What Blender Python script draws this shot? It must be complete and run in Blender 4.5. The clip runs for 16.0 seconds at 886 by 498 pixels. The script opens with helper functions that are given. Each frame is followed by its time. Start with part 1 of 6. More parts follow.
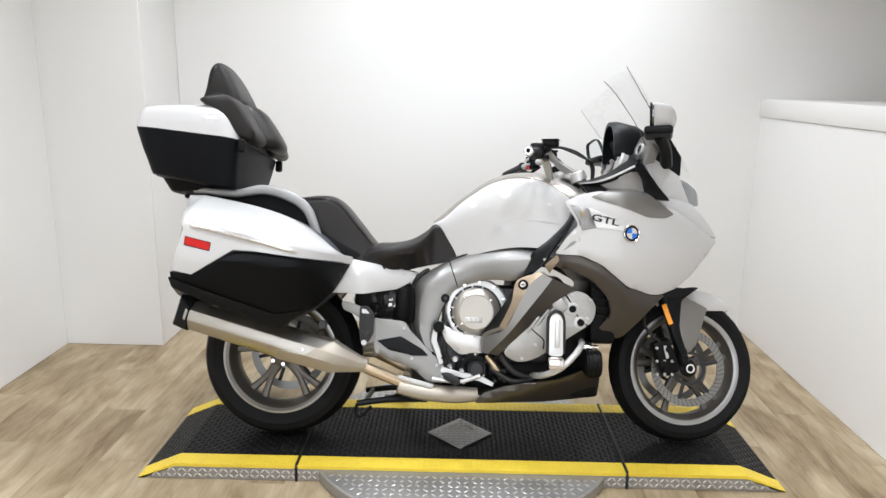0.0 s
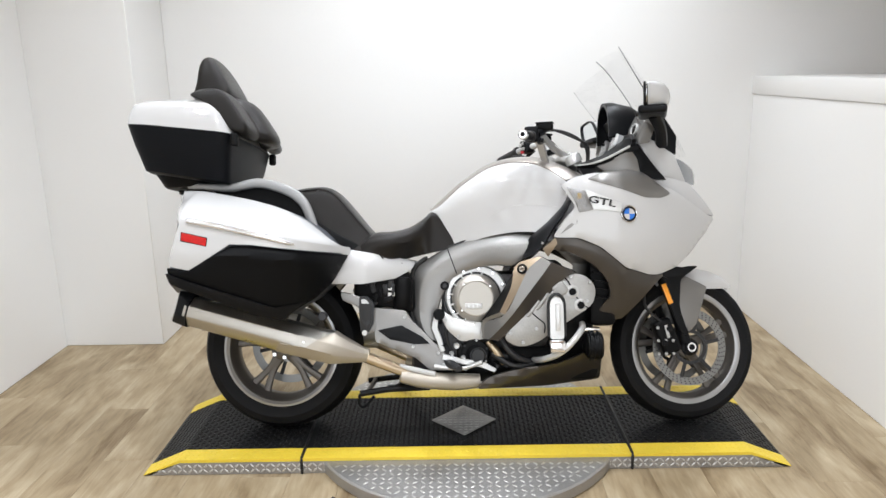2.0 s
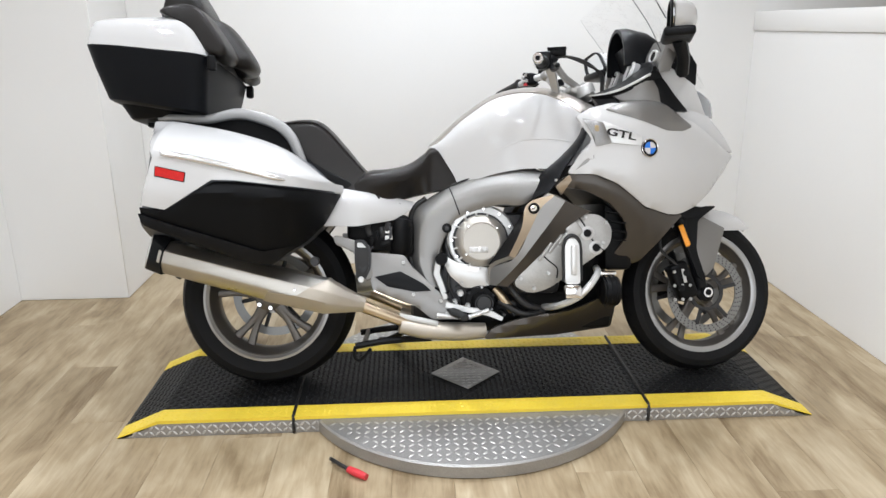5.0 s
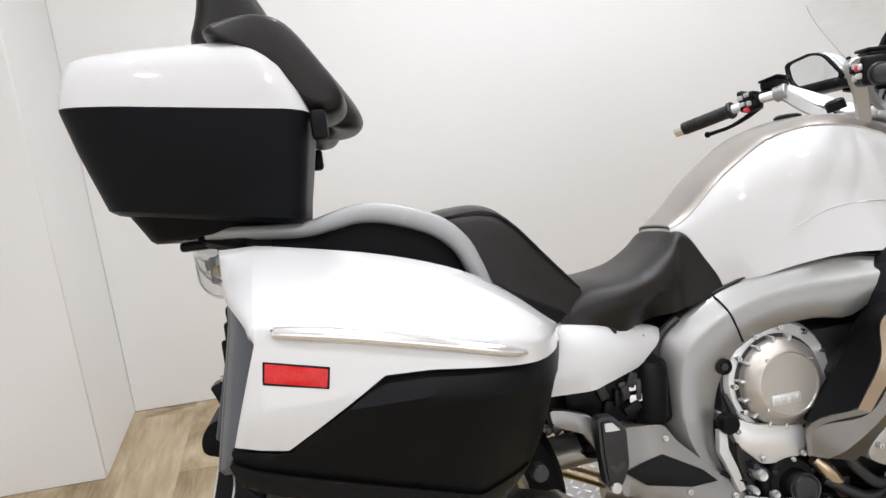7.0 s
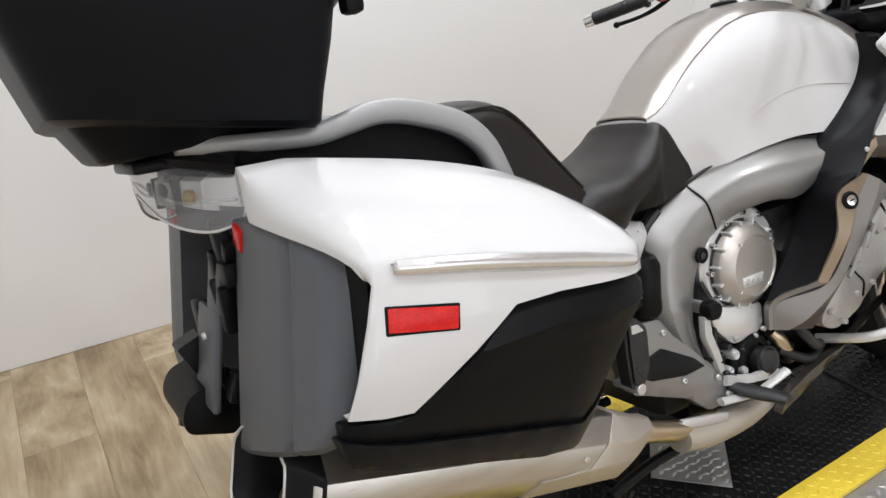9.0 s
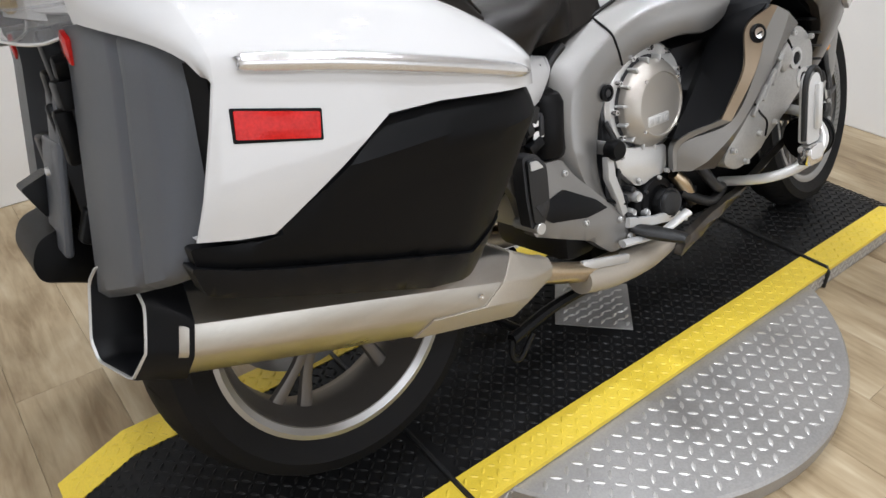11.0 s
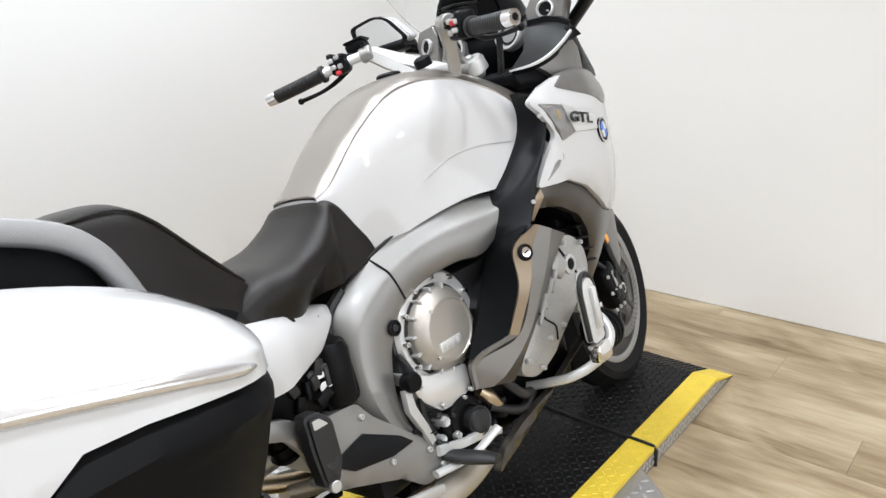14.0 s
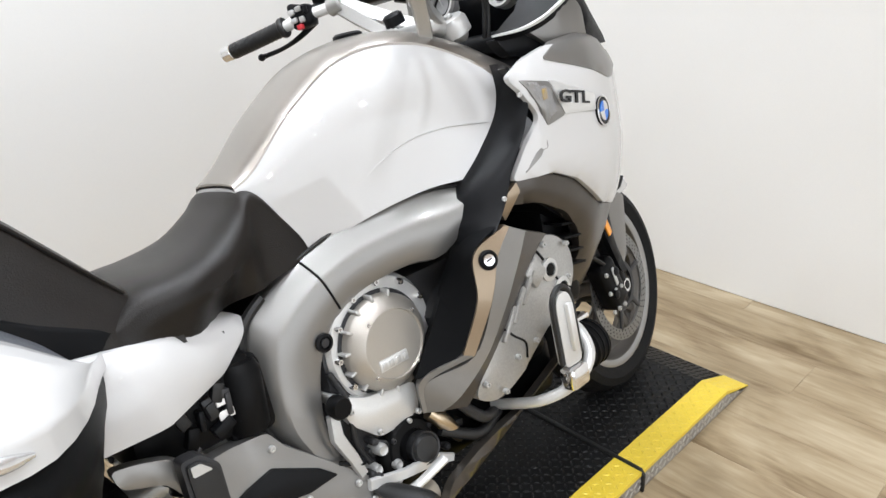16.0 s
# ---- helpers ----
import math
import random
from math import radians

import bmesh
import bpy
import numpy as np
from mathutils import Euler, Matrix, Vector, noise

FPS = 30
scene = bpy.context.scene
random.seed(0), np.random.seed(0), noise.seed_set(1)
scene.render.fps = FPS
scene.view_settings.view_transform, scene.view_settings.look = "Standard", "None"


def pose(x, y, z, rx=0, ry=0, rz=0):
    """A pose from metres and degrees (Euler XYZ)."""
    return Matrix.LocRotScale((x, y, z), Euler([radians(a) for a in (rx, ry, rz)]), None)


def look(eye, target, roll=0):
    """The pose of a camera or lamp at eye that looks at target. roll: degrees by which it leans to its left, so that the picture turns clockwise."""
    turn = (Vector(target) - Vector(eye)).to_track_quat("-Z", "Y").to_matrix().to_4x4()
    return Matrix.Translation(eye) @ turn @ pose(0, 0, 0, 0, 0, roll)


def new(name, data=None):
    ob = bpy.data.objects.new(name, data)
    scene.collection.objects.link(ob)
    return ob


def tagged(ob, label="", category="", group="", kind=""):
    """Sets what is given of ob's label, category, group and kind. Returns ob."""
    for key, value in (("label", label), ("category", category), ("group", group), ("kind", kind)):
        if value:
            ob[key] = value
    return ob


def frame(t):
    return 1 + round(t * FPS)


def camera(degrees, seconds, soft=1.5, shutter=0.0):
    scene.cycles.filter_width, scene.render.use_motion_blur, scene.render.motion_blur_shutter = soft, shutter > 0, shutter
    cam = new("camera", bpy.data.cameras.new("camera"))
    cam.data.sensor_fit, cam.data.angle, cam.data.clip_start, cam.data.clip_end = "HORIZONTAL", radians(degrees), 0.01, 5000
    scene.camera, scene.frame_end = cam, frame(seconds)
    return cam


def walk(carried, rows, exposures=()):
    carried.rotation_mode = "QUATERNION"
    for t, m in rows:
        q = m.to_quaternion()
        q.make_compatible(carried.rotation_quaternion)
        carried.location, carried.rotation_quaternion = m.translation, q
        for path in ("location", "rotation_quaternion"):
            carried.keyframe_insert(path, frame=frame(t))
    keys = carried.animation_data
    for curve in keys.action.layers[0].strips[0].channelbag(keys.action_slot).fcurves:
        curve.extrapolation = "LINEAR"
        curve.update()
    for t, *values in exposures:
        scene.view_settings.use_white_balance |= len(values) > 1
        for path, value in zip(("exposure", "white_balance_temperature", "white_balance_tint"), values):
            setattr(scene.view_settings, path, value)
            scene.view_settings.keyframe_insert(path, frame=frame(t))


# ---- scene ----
cam = camera(62.5, 16.0)
PATH = [
    (0, (0.697, -2.71, 1.466), (0.664, -0.761, 1.015), 0.8),
    (0.5, (0.688, -2.721, 1.46), (0.655, -0.773, 1.01), 0.4),
    (1, (0.69, -2.711, 1.452), (0.688, -0.77, 0.967), -0.5),
    (1.5, (0.686, -2.709, 1.455), (0.672, -0.765, 0.984), -0.5),
    (2, (0.693, -2.705, 1.451), (0.669, -0.763, 0.976), -1.2),
    (2.5, (0.7, -2.696, 1.447), (0.685, -0.764, 0.93), -1.5),
    (3, (0.706, -2.691, 1.441), (0.706, -0.76, 0.92), -1.5),
    (5.3, (0.474, -2.384, 1.327), (0.577, -0.476, 0.737), -0.2),
    (5.5, (0.425, -2.206, 1.328), (0.515, -0.28, 0.797), 0.5),
    (6, (0.198, -1.868, 1.353), (0.139, 0.06, 0.823), -4.5),
    (6.5, (-0.005, -1.586, 1.361), (0.301, 0.276, 0.697), -3.2),
    (7, (-0.135, -1.245, 1.346), (0.209, 0.644, 0.785), -4.7),
    (7.5, (-0.291, -1.007, 1.395), (0.283, 0.854, 0.942), -2.7),
    (8, (-0.457, -0.928, 1.377), (0.499, 0.755, 0.876), -0.8),
    (8.5, (-0.48, -0.893, 1.353), (0.56, 0.694, 0.723), -2.7),
    (9, (-0.518, -0.893, 1.302), (0.43, 0.663, 0.478), -2.0),
    (9.2, (-0.524, -0.887, 1.268), (0.389, 0.629, 0.336), -1.4),
    (11.3, (-0.405, -0.898, 1.194), (0.663, 0.378, 0.084), -0.2),
    (11.5, (-0.36, -0.911, 1.221), (0.779, 0.395, 0.222), -1.9),
    (12, (-0.287, -0.931, 1.254), (0.976, 0.336, 0.357), -3.8),
    (12.5, (-0.281, -0.958, 1.282), (1.011, 0.337, 0.474), -3.8),
    (13, (-0.278, -0.979, 1.309), (1.076, 0.326, 0.627), -4.3),
    (13.5, (-0.272, -0.98, 1.314), (1.074, 0.331, 0.627), -3.9),
    (14, (-0.271, -0.979, 1.303), (1.128, 0.272, 0.614), -4.0),
    (14.5, (-0.284, -0.977, 1.305), (1.072, 0.287, 0.556), -6.0),
    (15, (-0.319, -0.972, 1.318), (1.098, 0.218, 0.559), -4.9),
    (15.5, (-0.141, -0.941, 1.294), (1.212, 0.331, 0.552), -5.8),
    (16, (0.064, -0.936, 1.327), (1.313, 0.375, 0.478), -2.4),
]
walk(cam, [(t, look(eye, target, roll)) for t, eye, target, roll in PATH],
     exposures=[(0, 0.13, 6250, 10), (3, 0.13, 6250, 10), (5.5, 0.10, 6200, 10), (7, 0.06, 6350, 12), (8.5, 0.0, 6400, 12), (9, -0.05, 6350, 12), (9.2, -0.1, 6350, 12),
                (11.5, -0.05, 6200, 11), (12, 0.0, 6180, 10), (13, 0.12, 6200, 10), (16, 0.2, 6250, 10)])

# ---- light ----
EXPOSE = 0.0
scene.view_settings.exposure = EXPOSE
world = bpy.data.worlds.new("room_air")
scene.world = world
world.use_nodes = True
world.node_tree.nodes["Background"].inputs[0].default_value = (1.0, 1.0, 1.0, 1)
world.node_tree.nodes["Background"].inputs[1].default_value = 0.02
CEIL = 2.7
LAMPS = [(-0.75, -2.3, 15.0), (0.33, -2.3, 14.0), (1.38, -2.3, 13.0), (-0.75, -0.85, 8.5), (0.33, -0.85, 7.5), (1.38, -0.85, 7.5),
         (-0.75, 0.25, 6.0), (0.33, 0.25, 7.0), (1.38, 0.25, 8.0), (-0.45, 1.0, 2.5), (0.31, 1.0, 7.2), (1.05, 1.0, 7.0), (1.8, 1.0, 7.0)]
# power of the fill light in the added, unseen window
FILL_POWER = 58.0


# ---- materials ----
def mat(name, base, rough=0.5, metal=0.0, spread=0.06, scale=8.0, bump=0.0, bump_scale=120.0, coat=0.0,
        rough_spread=0.06, stretch=(1, 1, 1), spec=0.5, flake=0.0):
    """A plain procedural surface: two scales of colour change, uneven gloss and fine relief."""
    m = bpy.data.materials.new(name)
    m.use_nodes = True
    nt = m.node_tree
    b = nt.nodes["Principled BSDF"]
    tc = nt.nodes.new("ShaderNodeTexCoord")
    mp = nt.nodes.new("ShaderNodeMapping")
    mp.inputs["Scale"].default_value = stretch
    nt.links.new(tc.outputs["Object"], mp.inputs["Vector"])
    big = nt.nodes.new("ShaderNodeTexNoise")
    big.inputs["Scale"].default_value, big.inputs["Detail"].default_value = scale, 4
    small = nt.nodes.new("ShaderNodeTexNoise")
    small.inputs["Scale"].default_value, small.inputs["Detail"].default_value = bump_scale, 3
    for n in (big, small):
        nt.links.new(mp.outputs["Vector"], n.inputs["Vector"])
    mix = nt.nodes.new("ShaderNodeMath")
    mix.operation = "ADD"
    nt.links.new(big.outputs["Fac"], mix.inputs[0])
    nt.links.new(small.outputs["Fac"], mix.inputs[1])
    ramp = nt.nodes.new("ShaderNodeMapRange")
    ramp.inputs["From Min"].default_value, ramp.inputs["From Max"].default_value = 0.6, 1.4
    nt.links.new(mix.outputs[0], ramp.inputs["Value"])
    col = nt.nodes.new("ShaderNodeMix")
    col.data_type = "RGBA"
    col.inputs["A"].default_value = (*[max(0, c * (1 - spread)) for c in base], 1)
    col.inputs["B"].default_value = (*[min(1, c * (1 + spread)) for c in base], 1)
    nt.links.new(ramp.outputs["Result"], col.inputs["Factor"])
    nt.links.new(col.outputs["Result"], b.inputs["Base Color"])
    rr = nt.nodes.new("ShaderNodeMapRange")
    rr.inputs["To Min"].default_value, rr.inputs["To Max"].default_value = max(0.02, rough - rough_spread), min(1, rough + rough_spread)
    nt.links.new(big.outputs["Fac"], rr.inputs["Value"])
    nt.links.new(rr.outputs["Result"], b.inputs["Roughness"])
    b.inputs["Metallic"].default_value = metal
    b.inputs["Specular IOR Level"].default_value = spec
    b.inputs["Coat Weight"].default_value = coat
    b.inputs["Coat Roughness"].default_value = 0.025
    if bump:
        bp = nt.nodes.new("ShaderNodeBump")
        bp.inputs["Strength"].default_value, bp.inputs["Distance"].default_value = bump, 0.002
        nt.links.new(small.outputs["Fac"], bp.inputs["Height"])
        nt.links.new(bp.outputs["Normal"], b.inputs["Normal"])
    return m


WHITE = mat("white_pearl_paint", (0.545, 0.541, 0.537), 0.4, 0.0, 0.01, 3, 0, 400, coat=1.0, spec=0.05)
BLACK = mat("black_textured_plastic", (0.0043, 0.0045, 0.0050), 0.46, 0, 0.15, 6, 0.03, 900, spec=0.09)
SATIN = mat("dark_satin_plastic", (0.0056, 0.0059, 0.0068), 0.36, 0, 0.12, 5, 0.1, 700, spec=0.14)
CASE = mat("dark_grey_case_plastic", (0.0050, 0.0056, 0.0071), 0.42, 0, 0.12, 5, 0.1, 800, spec=0.10)
INNER = mat("slate_grey_inner_plastic", (0.068, 0.073, 0.083), 0.45, 0, 0.1, 5, 0.15, 800)
LEATHER = mat("brown_black_leatherette", (0.0095, 0.0078, 0.0066), 0.36, 0, 0.25, 9, 0.3, 420, spec=0.28)
SILVER = mat("silver_metallic_paint", (0.262, 0.256, 0.247), 0.40, 0.75, 0.05, 4, 0.05, 900, coat=0.2)
GUNMETAL = mat("dark_magnesium_metallic_paint", (0.068, 0.060, 0.052), 0.36, 0.6, 0.06, 4, 0.05, 900, coat=0.25)
CHROME = mat("chrome", (0.86, 0.86, 0.87), 0.13, 1, 0.02, 10, 0, 200, rough_spread=0.03)
STEEL = mat("brushed_stainless_steel", (0.50, 0.48, 0.44), 0.30, 1, 0.08, 6, 0.1, 160, stretch=(1, 14, 14))
WARMSTEEL = mat("heat_tinted_steel", (0.55, 0.45, 0.32), 0.3, 1, 0.1, 6, 0.08, 160)
BADGEBLACK = mat("dark_badge_chrome", (0.05, 0.05, 0.052), 0.25, 0.8, 0.05, 20, 0.0, 300)
STRIPCHROME = mat("satin_chrome_strip", (0.72, 0.72, 0.72), 0.2, 0.75, 0.03, 10, 0, 200)
FORGED = mat("forged_grey_alloy", (0.43, 0.425, 0.41), 0.38, 0.65, 0.06, 8, 0.15, 300)
PALE = mat("pale_satin_metal", (0.44, 0.40, 0.34), 0.46, 0.65, 0.06, 8, 0.15, 300)
COVER = mat("dull_cast_cover", (0.44, 0.415, 0.375), 0.34, 0.7, 0.08, 7, 0.2, 500)
HEADCAST = mat("grey_engine_casting", (0.40, 0.395, 0.38), 0.40, 0.6, 0.16, 18, 0.35, 260)
CAST = mat("cast_aluminium", (0.55, 0.55, 0.54), 0.36, 0.6, 0.08, 7, 0.2, 500)
ALU = mat("bright_aluminium", (0.66, 0.66, 0.65), 0.32, 0.5, 0.06, 8, 0.15, 400)
DISCSTEEL = mat("dull_disc_steel", (0.24, 0.24, 0.235), 0.36, 0.9, 0.08, 10, 0.05, 300)
RIM = mat("grey_cast_wheel", (0.13, 0.12, 0.11), 0.38, 0.7, 0.08, 7, 0.1, 500)
RIMLIP = mat("machined_rim_lip", (0.36, 0.36, 0.36), 0.34, 0.9, 0.05, 7, 0.0, 500)
TYRE = mat("tyre_rubber", (0.0068, 0.0068, 0.0074), 0.62, 0, 0.25, 9, 0.3, 500, spec=0.15)
RUBBER = mat("black_rubber", (0.0074, 0.0074, 0.0077), 0.5, 0, 0.2, 9, 0.3, 500)
DARK = mat("dark_engine_metal", (0.03, 0.03, 0.032), 0.42, 0.4, 0.25, 14, 0.1, 300)
ENGBLACK = mat("black_engine_plastic", (0.0043, 0.0043, 0.0046), 0.4, 0, 0.2, 14, 0.04, 300, spec=0.11)
RED = mat("red_reflector", (0.50, 0.012, 0.010), 0.22, 0, 0.25, 60, 0.3, 300, coat=0.1, spec=0.25)
AMBER = mat("amber_reflector", (0.95, 0.35, 0.02), 0.15, 0, 0.1, 60, 0.2, 300, coat=0.6)
BROWNLENS = mat("dull_amber_bulb", (0.34, 0.22, 0.04), 0.3, 0, 0.1, 60, 0.1, 300)
REDPLASTIC = mat("red_button_plastic", (0.55, 0.03, 0.04), 0.4, 0, 0.1, 20, 0.1, 300)
BLUE = mat("blue_enamel", (0.02, 0.16, 0.62), 0.25, 0, 0.05, 20, 0, 300, coat=0.4)
DIALFACE = mat("dial_face", (0.30, 0.30, 0.30), 0.4, 0.2, 0.08, 20, 0.0, 300)
RAIL = mat("satin_grey_cast_metal", (0.33, 0.33, 0.328), 0.52, 0.55, 0.06, 6, 0.12, 500)
COVERGREY = mat("mid_grey_metallic_paint", (0.185, 0.178, 0.168), 0.34, 0.45, 0.05, 4, 0.05, 900, coat=0.3)
TANKCOVER = mat("warm_grey_metallic_paint", (0.34, 0.315, 0.285), 0.30, 0.8, 0.05, 4, 0.04, 900, coat=0.3)
GOLD = mat("bronze_metallic_paint", (0.30, 0.235, 0.165), 0.36, 0.75, 0.05, 4, 0.05, 900, coat=0.25)


def glass(name, tint, rough=0.02, alpha=0.15, through_tint=None):
    m = bpy.data.materials.new(name)
    m.use_nodes = True
    nt = m.node_tree
    b = nt.nodes["Principled BSDF"]
    out = nt.nodes["Material Output"]
    b.inputs["Base Color"].default_value = (*tint, 1)
    b.inputs["Roughness"].default_value = rough
    clear = nt.nodes.new("ShaderNodeBsdfTransparent")
    clear.inputs["Color"].default_value = (*(through_tint or [0.88 + 0.12 * c for c in tint]), 1)
    mx = nt.nodes.new("ShaderNodeMixShader")
    mx.inputs["Fac"].default_value = alpha
    nt.links.new(clear.outputs[0], mx.inputs[1])
    nt.links.new(b.outputs[0], mx.inputs[2])
    nt.links.new(mx.outputs[0], out.inputs["Surface"])
    return m


SCREEN = glass("clear_window_pane", (0.72, 0.74, 0.74), 0.03, 0.02)
SHIELD = glass("clear_screen_plastic", (0.30, 0.31, 0.31), 0.02, 0.02, (0.984, 0.985, 0.985))
EDGECLEAR = glass("clear_screen_rim", (0.20, 0.20, 0.20), 0.1, 0.45)
SHIELDEDGE = mat("dark_screen_rim", (0.06, 0.06, 0.06), 0.3, 0, 0.1, 20, 0, 200)
LENS = glass("clear_lamp_lens", (0.56, 0.56, 0.57), 0.05, 0.26)
GLASSGREY = mat("smoked_lamp_glass", (0.25, 0.26, 0.27), 0.08, 0.2, 0.1, 20, 0, 200, coat=0.6)
MIRROR = mat("mirror_glass", (0.85, 0.87, 0.88), 0.03, 1, 0.01, 5, 0, 100, rough_spread=0.01)
WALLPAINT = mat("white_wall_paint", (0.82, 0.815, 0.80), 0.42, 0, 0.015, 1.3, 0.06, 260)
FARPAINT = mat("light_brown_wall_paint", (0.60, 0.56, 0.51), 0.6, 0, 0.05, 2, 0.1, 160)
TRIMPAINT = mat("white_trim_paint", (0.80, 0.79, 0.77), 0.4, 0, 0.015, 2, 0.04, 260)
CEILPAINT = mat("tan_ceiling_paint", (0.43, 0.345, 0.265), 0.8, 0, 0.03, 2, 0.1, 160)
DECK = mat("black_rubber_tread_mat", (0.010, 0.010, 0.0103), 0.32, 0, 0.35, 5, 0.15, 300, spec=0.13)
YELLOW = mat("yellow_safety_paint", (0.78, 0.58, 0.05), 0.45, 0, 0.12, 9, 0.25, 260)
# tread lugs, brighter than the plate under them
LUGMETAL = mat("bright_tread_lugs", (0.52, 0.51, 0.495), 0.34, 0.55, 0.1, 30, 0.05, 300)
TREADPLATE = mat("aluminium_tread_plate", (0.34, 0.333, 0.322), 0.42, 0.6, 0.16, 6, 0.15, 200)


def wood_material():
    """Vinyl planks: long grain, blotches and a tone of its own for each board."""
    m = bpy.data.materials.new("vinyl_oak_planks")
    m.use_nodes = True
    nt = m.node_tree
    b = nt.nodes["Principled BSDF"]
    tc = nt.nodes.new("ShaderNodeTexCoord")
    info = nt.nodes.new("ShaderNodeObjectInfo")
    off = nt.nodes.new("ShaderNodeVectorMath")
    off.operation = "SCALE"
    off.inputs[0].default_value = (3.7, 11.3, 5.1)
    nt.links.new(info.outputs["Random"], off.inputs["Scale"])
    add = nt.nodes.new("ShaderNodeVectorMath")
    nt.links.new(tc.outputs["Object"], add.inputs[0])
    nt.links.new(off.outputs[0], add.inputs[1])

    def grain(sx, sy, scale, detail):
        mp = nt.nodes.new("ShaderNodeMapping")
        mp.inputs["Scale"].default_value = (sx, sy, 1)
        n = nt.nodes.new("ShaderNodeTexNoise")
        n.inputs["Scale"].default_value, n.inputs["Detail"].default_value = scale, detail
        n.inputs["Distortion"].default_value = 0.6
        nt.links.new(add.outputs[0], mp.inputs["Vector"])
        nt.links.new(mp.outputs["Vector"], n.inputs["Vector"])
        return n
    fine, blot = grain(9, 1, 7, 8), grain(2.2, 0.8, 3.2, 5)
    ramp = nt.nodes.new("ShaderNodeValToRGB")
    e = ramp.color_ramp.elements
    e[0].position, e[0].color = 0.28, (0.165, 0.112, 0.058, 1)
    e[1].position, e[1].color = 0.72, (0.50, 0.415, 0.285, 1)
    mid = ramp.color_ramp.elements.new(0.5)
    mid.color = (0.345, 0.268, 0.165, 1)
    s = nt.nodes.new("ShaderNodeMath")
    s.operation = "MULTIPLY_ADD"
    s.inputs[1].default_value = 0.32
    nt.links.new(fine.outputs["Fac"], s.inputs[0])
    t = nt.nodes.new("ShaderNodeMath")
    t.operation = "MULTIPLY_ADD"
    t.inputs[1].default_value = 0.76
    t.inputs[2].default_value = -0.10
    nt.links.new(blot.outputs["Fac"], t.inputs[0])
    u = nt.nodes.new("ShaderNodeMath")
    u.operation = "MULTIPLY_ADD"
    u.inputs[1].default_value = 0.12
    nt.links.new(info.outputs["Random"], u.inputs[0])
    nt.links.new(t.outputs[0], u.inputs[2])
    nt.links.new(u.outputs[0], s.inputs[2])
    nt.links.new(s.outputs[0], ramp.inputs["Fac"])
    nt.links.new(ramp.outputs["Color"], b.inputs["Base Color"])
    b.inputs["Roughness"].default_value = 0.45
    b.inputs["Specular IOR Level"].default_value = 0.28
    bp = nt.nodes.new("ShaderNodeBump")
    bp.inputs["Strength"].default_value, bp.inputs["Distance"].default_value = 0.2, 0.001
    nt.links.new(fine.outputs["Fac"], bp.inputs["Height"])
    nt.links.new(bp.outputs["Normal"], b.inputs["Normal"])
    return m


WOOD = wood_material()


# ---- mesh helpers ----
def part(name, bm, material, parent=None, label="", sharp=38.0):
    bmesh.ops.recalc_face_normals(bm, faces=bm.faces)
    me = bpy.data.meshes.new(name)
    bm.to_mesh(me)
    bm.free()
    me.materials.append(material)
    me.polygons.foreach_set("use_smooth", [True] * len(me.polygons))
    me.set_sharp_from_angle(angle=radians(sharp))
    ob = new(name, me)
    ob.parent = parent
    if label:
        tagged(ob, label)
    return ob


def rounded(ob, levels=2):
    """Soft padding: a smoothed skin over the rough form."""
    m = ob.modifiers.new("soft", "SUBSURF")
    m.levels = m.render_levels = levels
    return ob


def holder(name, m, label, category, group="", kind=""):
    ob = new(name)
    ob.matrix_basis = m
    return tagged(ob, label, category, group, kind)


def loft(rings, caps=True, closed=True):
    bm = bmesh.new()
    vs = [[bm.verts.new(p) for p in r] for r in rings]
    n = len(vs[0])
    for a, b in zip(vs, vs[1:]):
        for i in range(n if closed else n - 1):
            j = (i + 1) % n
            bm.faces.new((a[i], a[j], b[j], b[i]))
    if caps and closed:
        bm.faces.new(vs[0])
        bm.faces.new(vs[-1])
    return bm


def join(*bms):
    out = bmesh.new()
    for b in bms:
        me = bpy.data.meshes.new("tmp")
        b.to_mesh(me)
        out.from_mesh(me)
        bpy.data.meshes.remove(me)
        b.free()
    return out


def box(x, y, z, sx, sy, sz, bevel=0.004, m=None, seg=2):
    """A bevelled block round (x, y, z); m turns it about its middle."""
    bm = bmesh.new()
    bmesh.ops.create_cube(bm, size=1)
    bmesh.ops.scale(bm, vec=(sx, sy, sz), verts=bm.verts)
    if bevel:
        bmesh.ops.bevel(bm, geom=list(bm.edges), offset=min(bevel, 0.45 * min(sx, sy, sz)), segments=seg, affect="EDGES", profile=0.5)
    bmesh.ops.transform(bm, matrix=Matrix.Translation((x, y, z)) @ (m or Matrix()), verts=bm.verts)
    return bm


def curve(pts, n=6):
    """A Catmull-Rom line through the points."""
    p = [Vector(q) for q in pts]
    p = [2 * p[0] - p[1]] + p + [2 * p[-1] - p[-2]]
    out = []
    for i in range(1, len(p) - 2):
        a, b, c, d = p[i - 1:i + 3]
        for k in range(n):
            t = k / n
            out.append(0.5 * ((2 * b) + (c - a) * t + (2 * a - 5 * b + 4 * c - d) * t * t + (3 * b - a - 3 * c + d) * t ** 3))
    return out + [p[-2]]


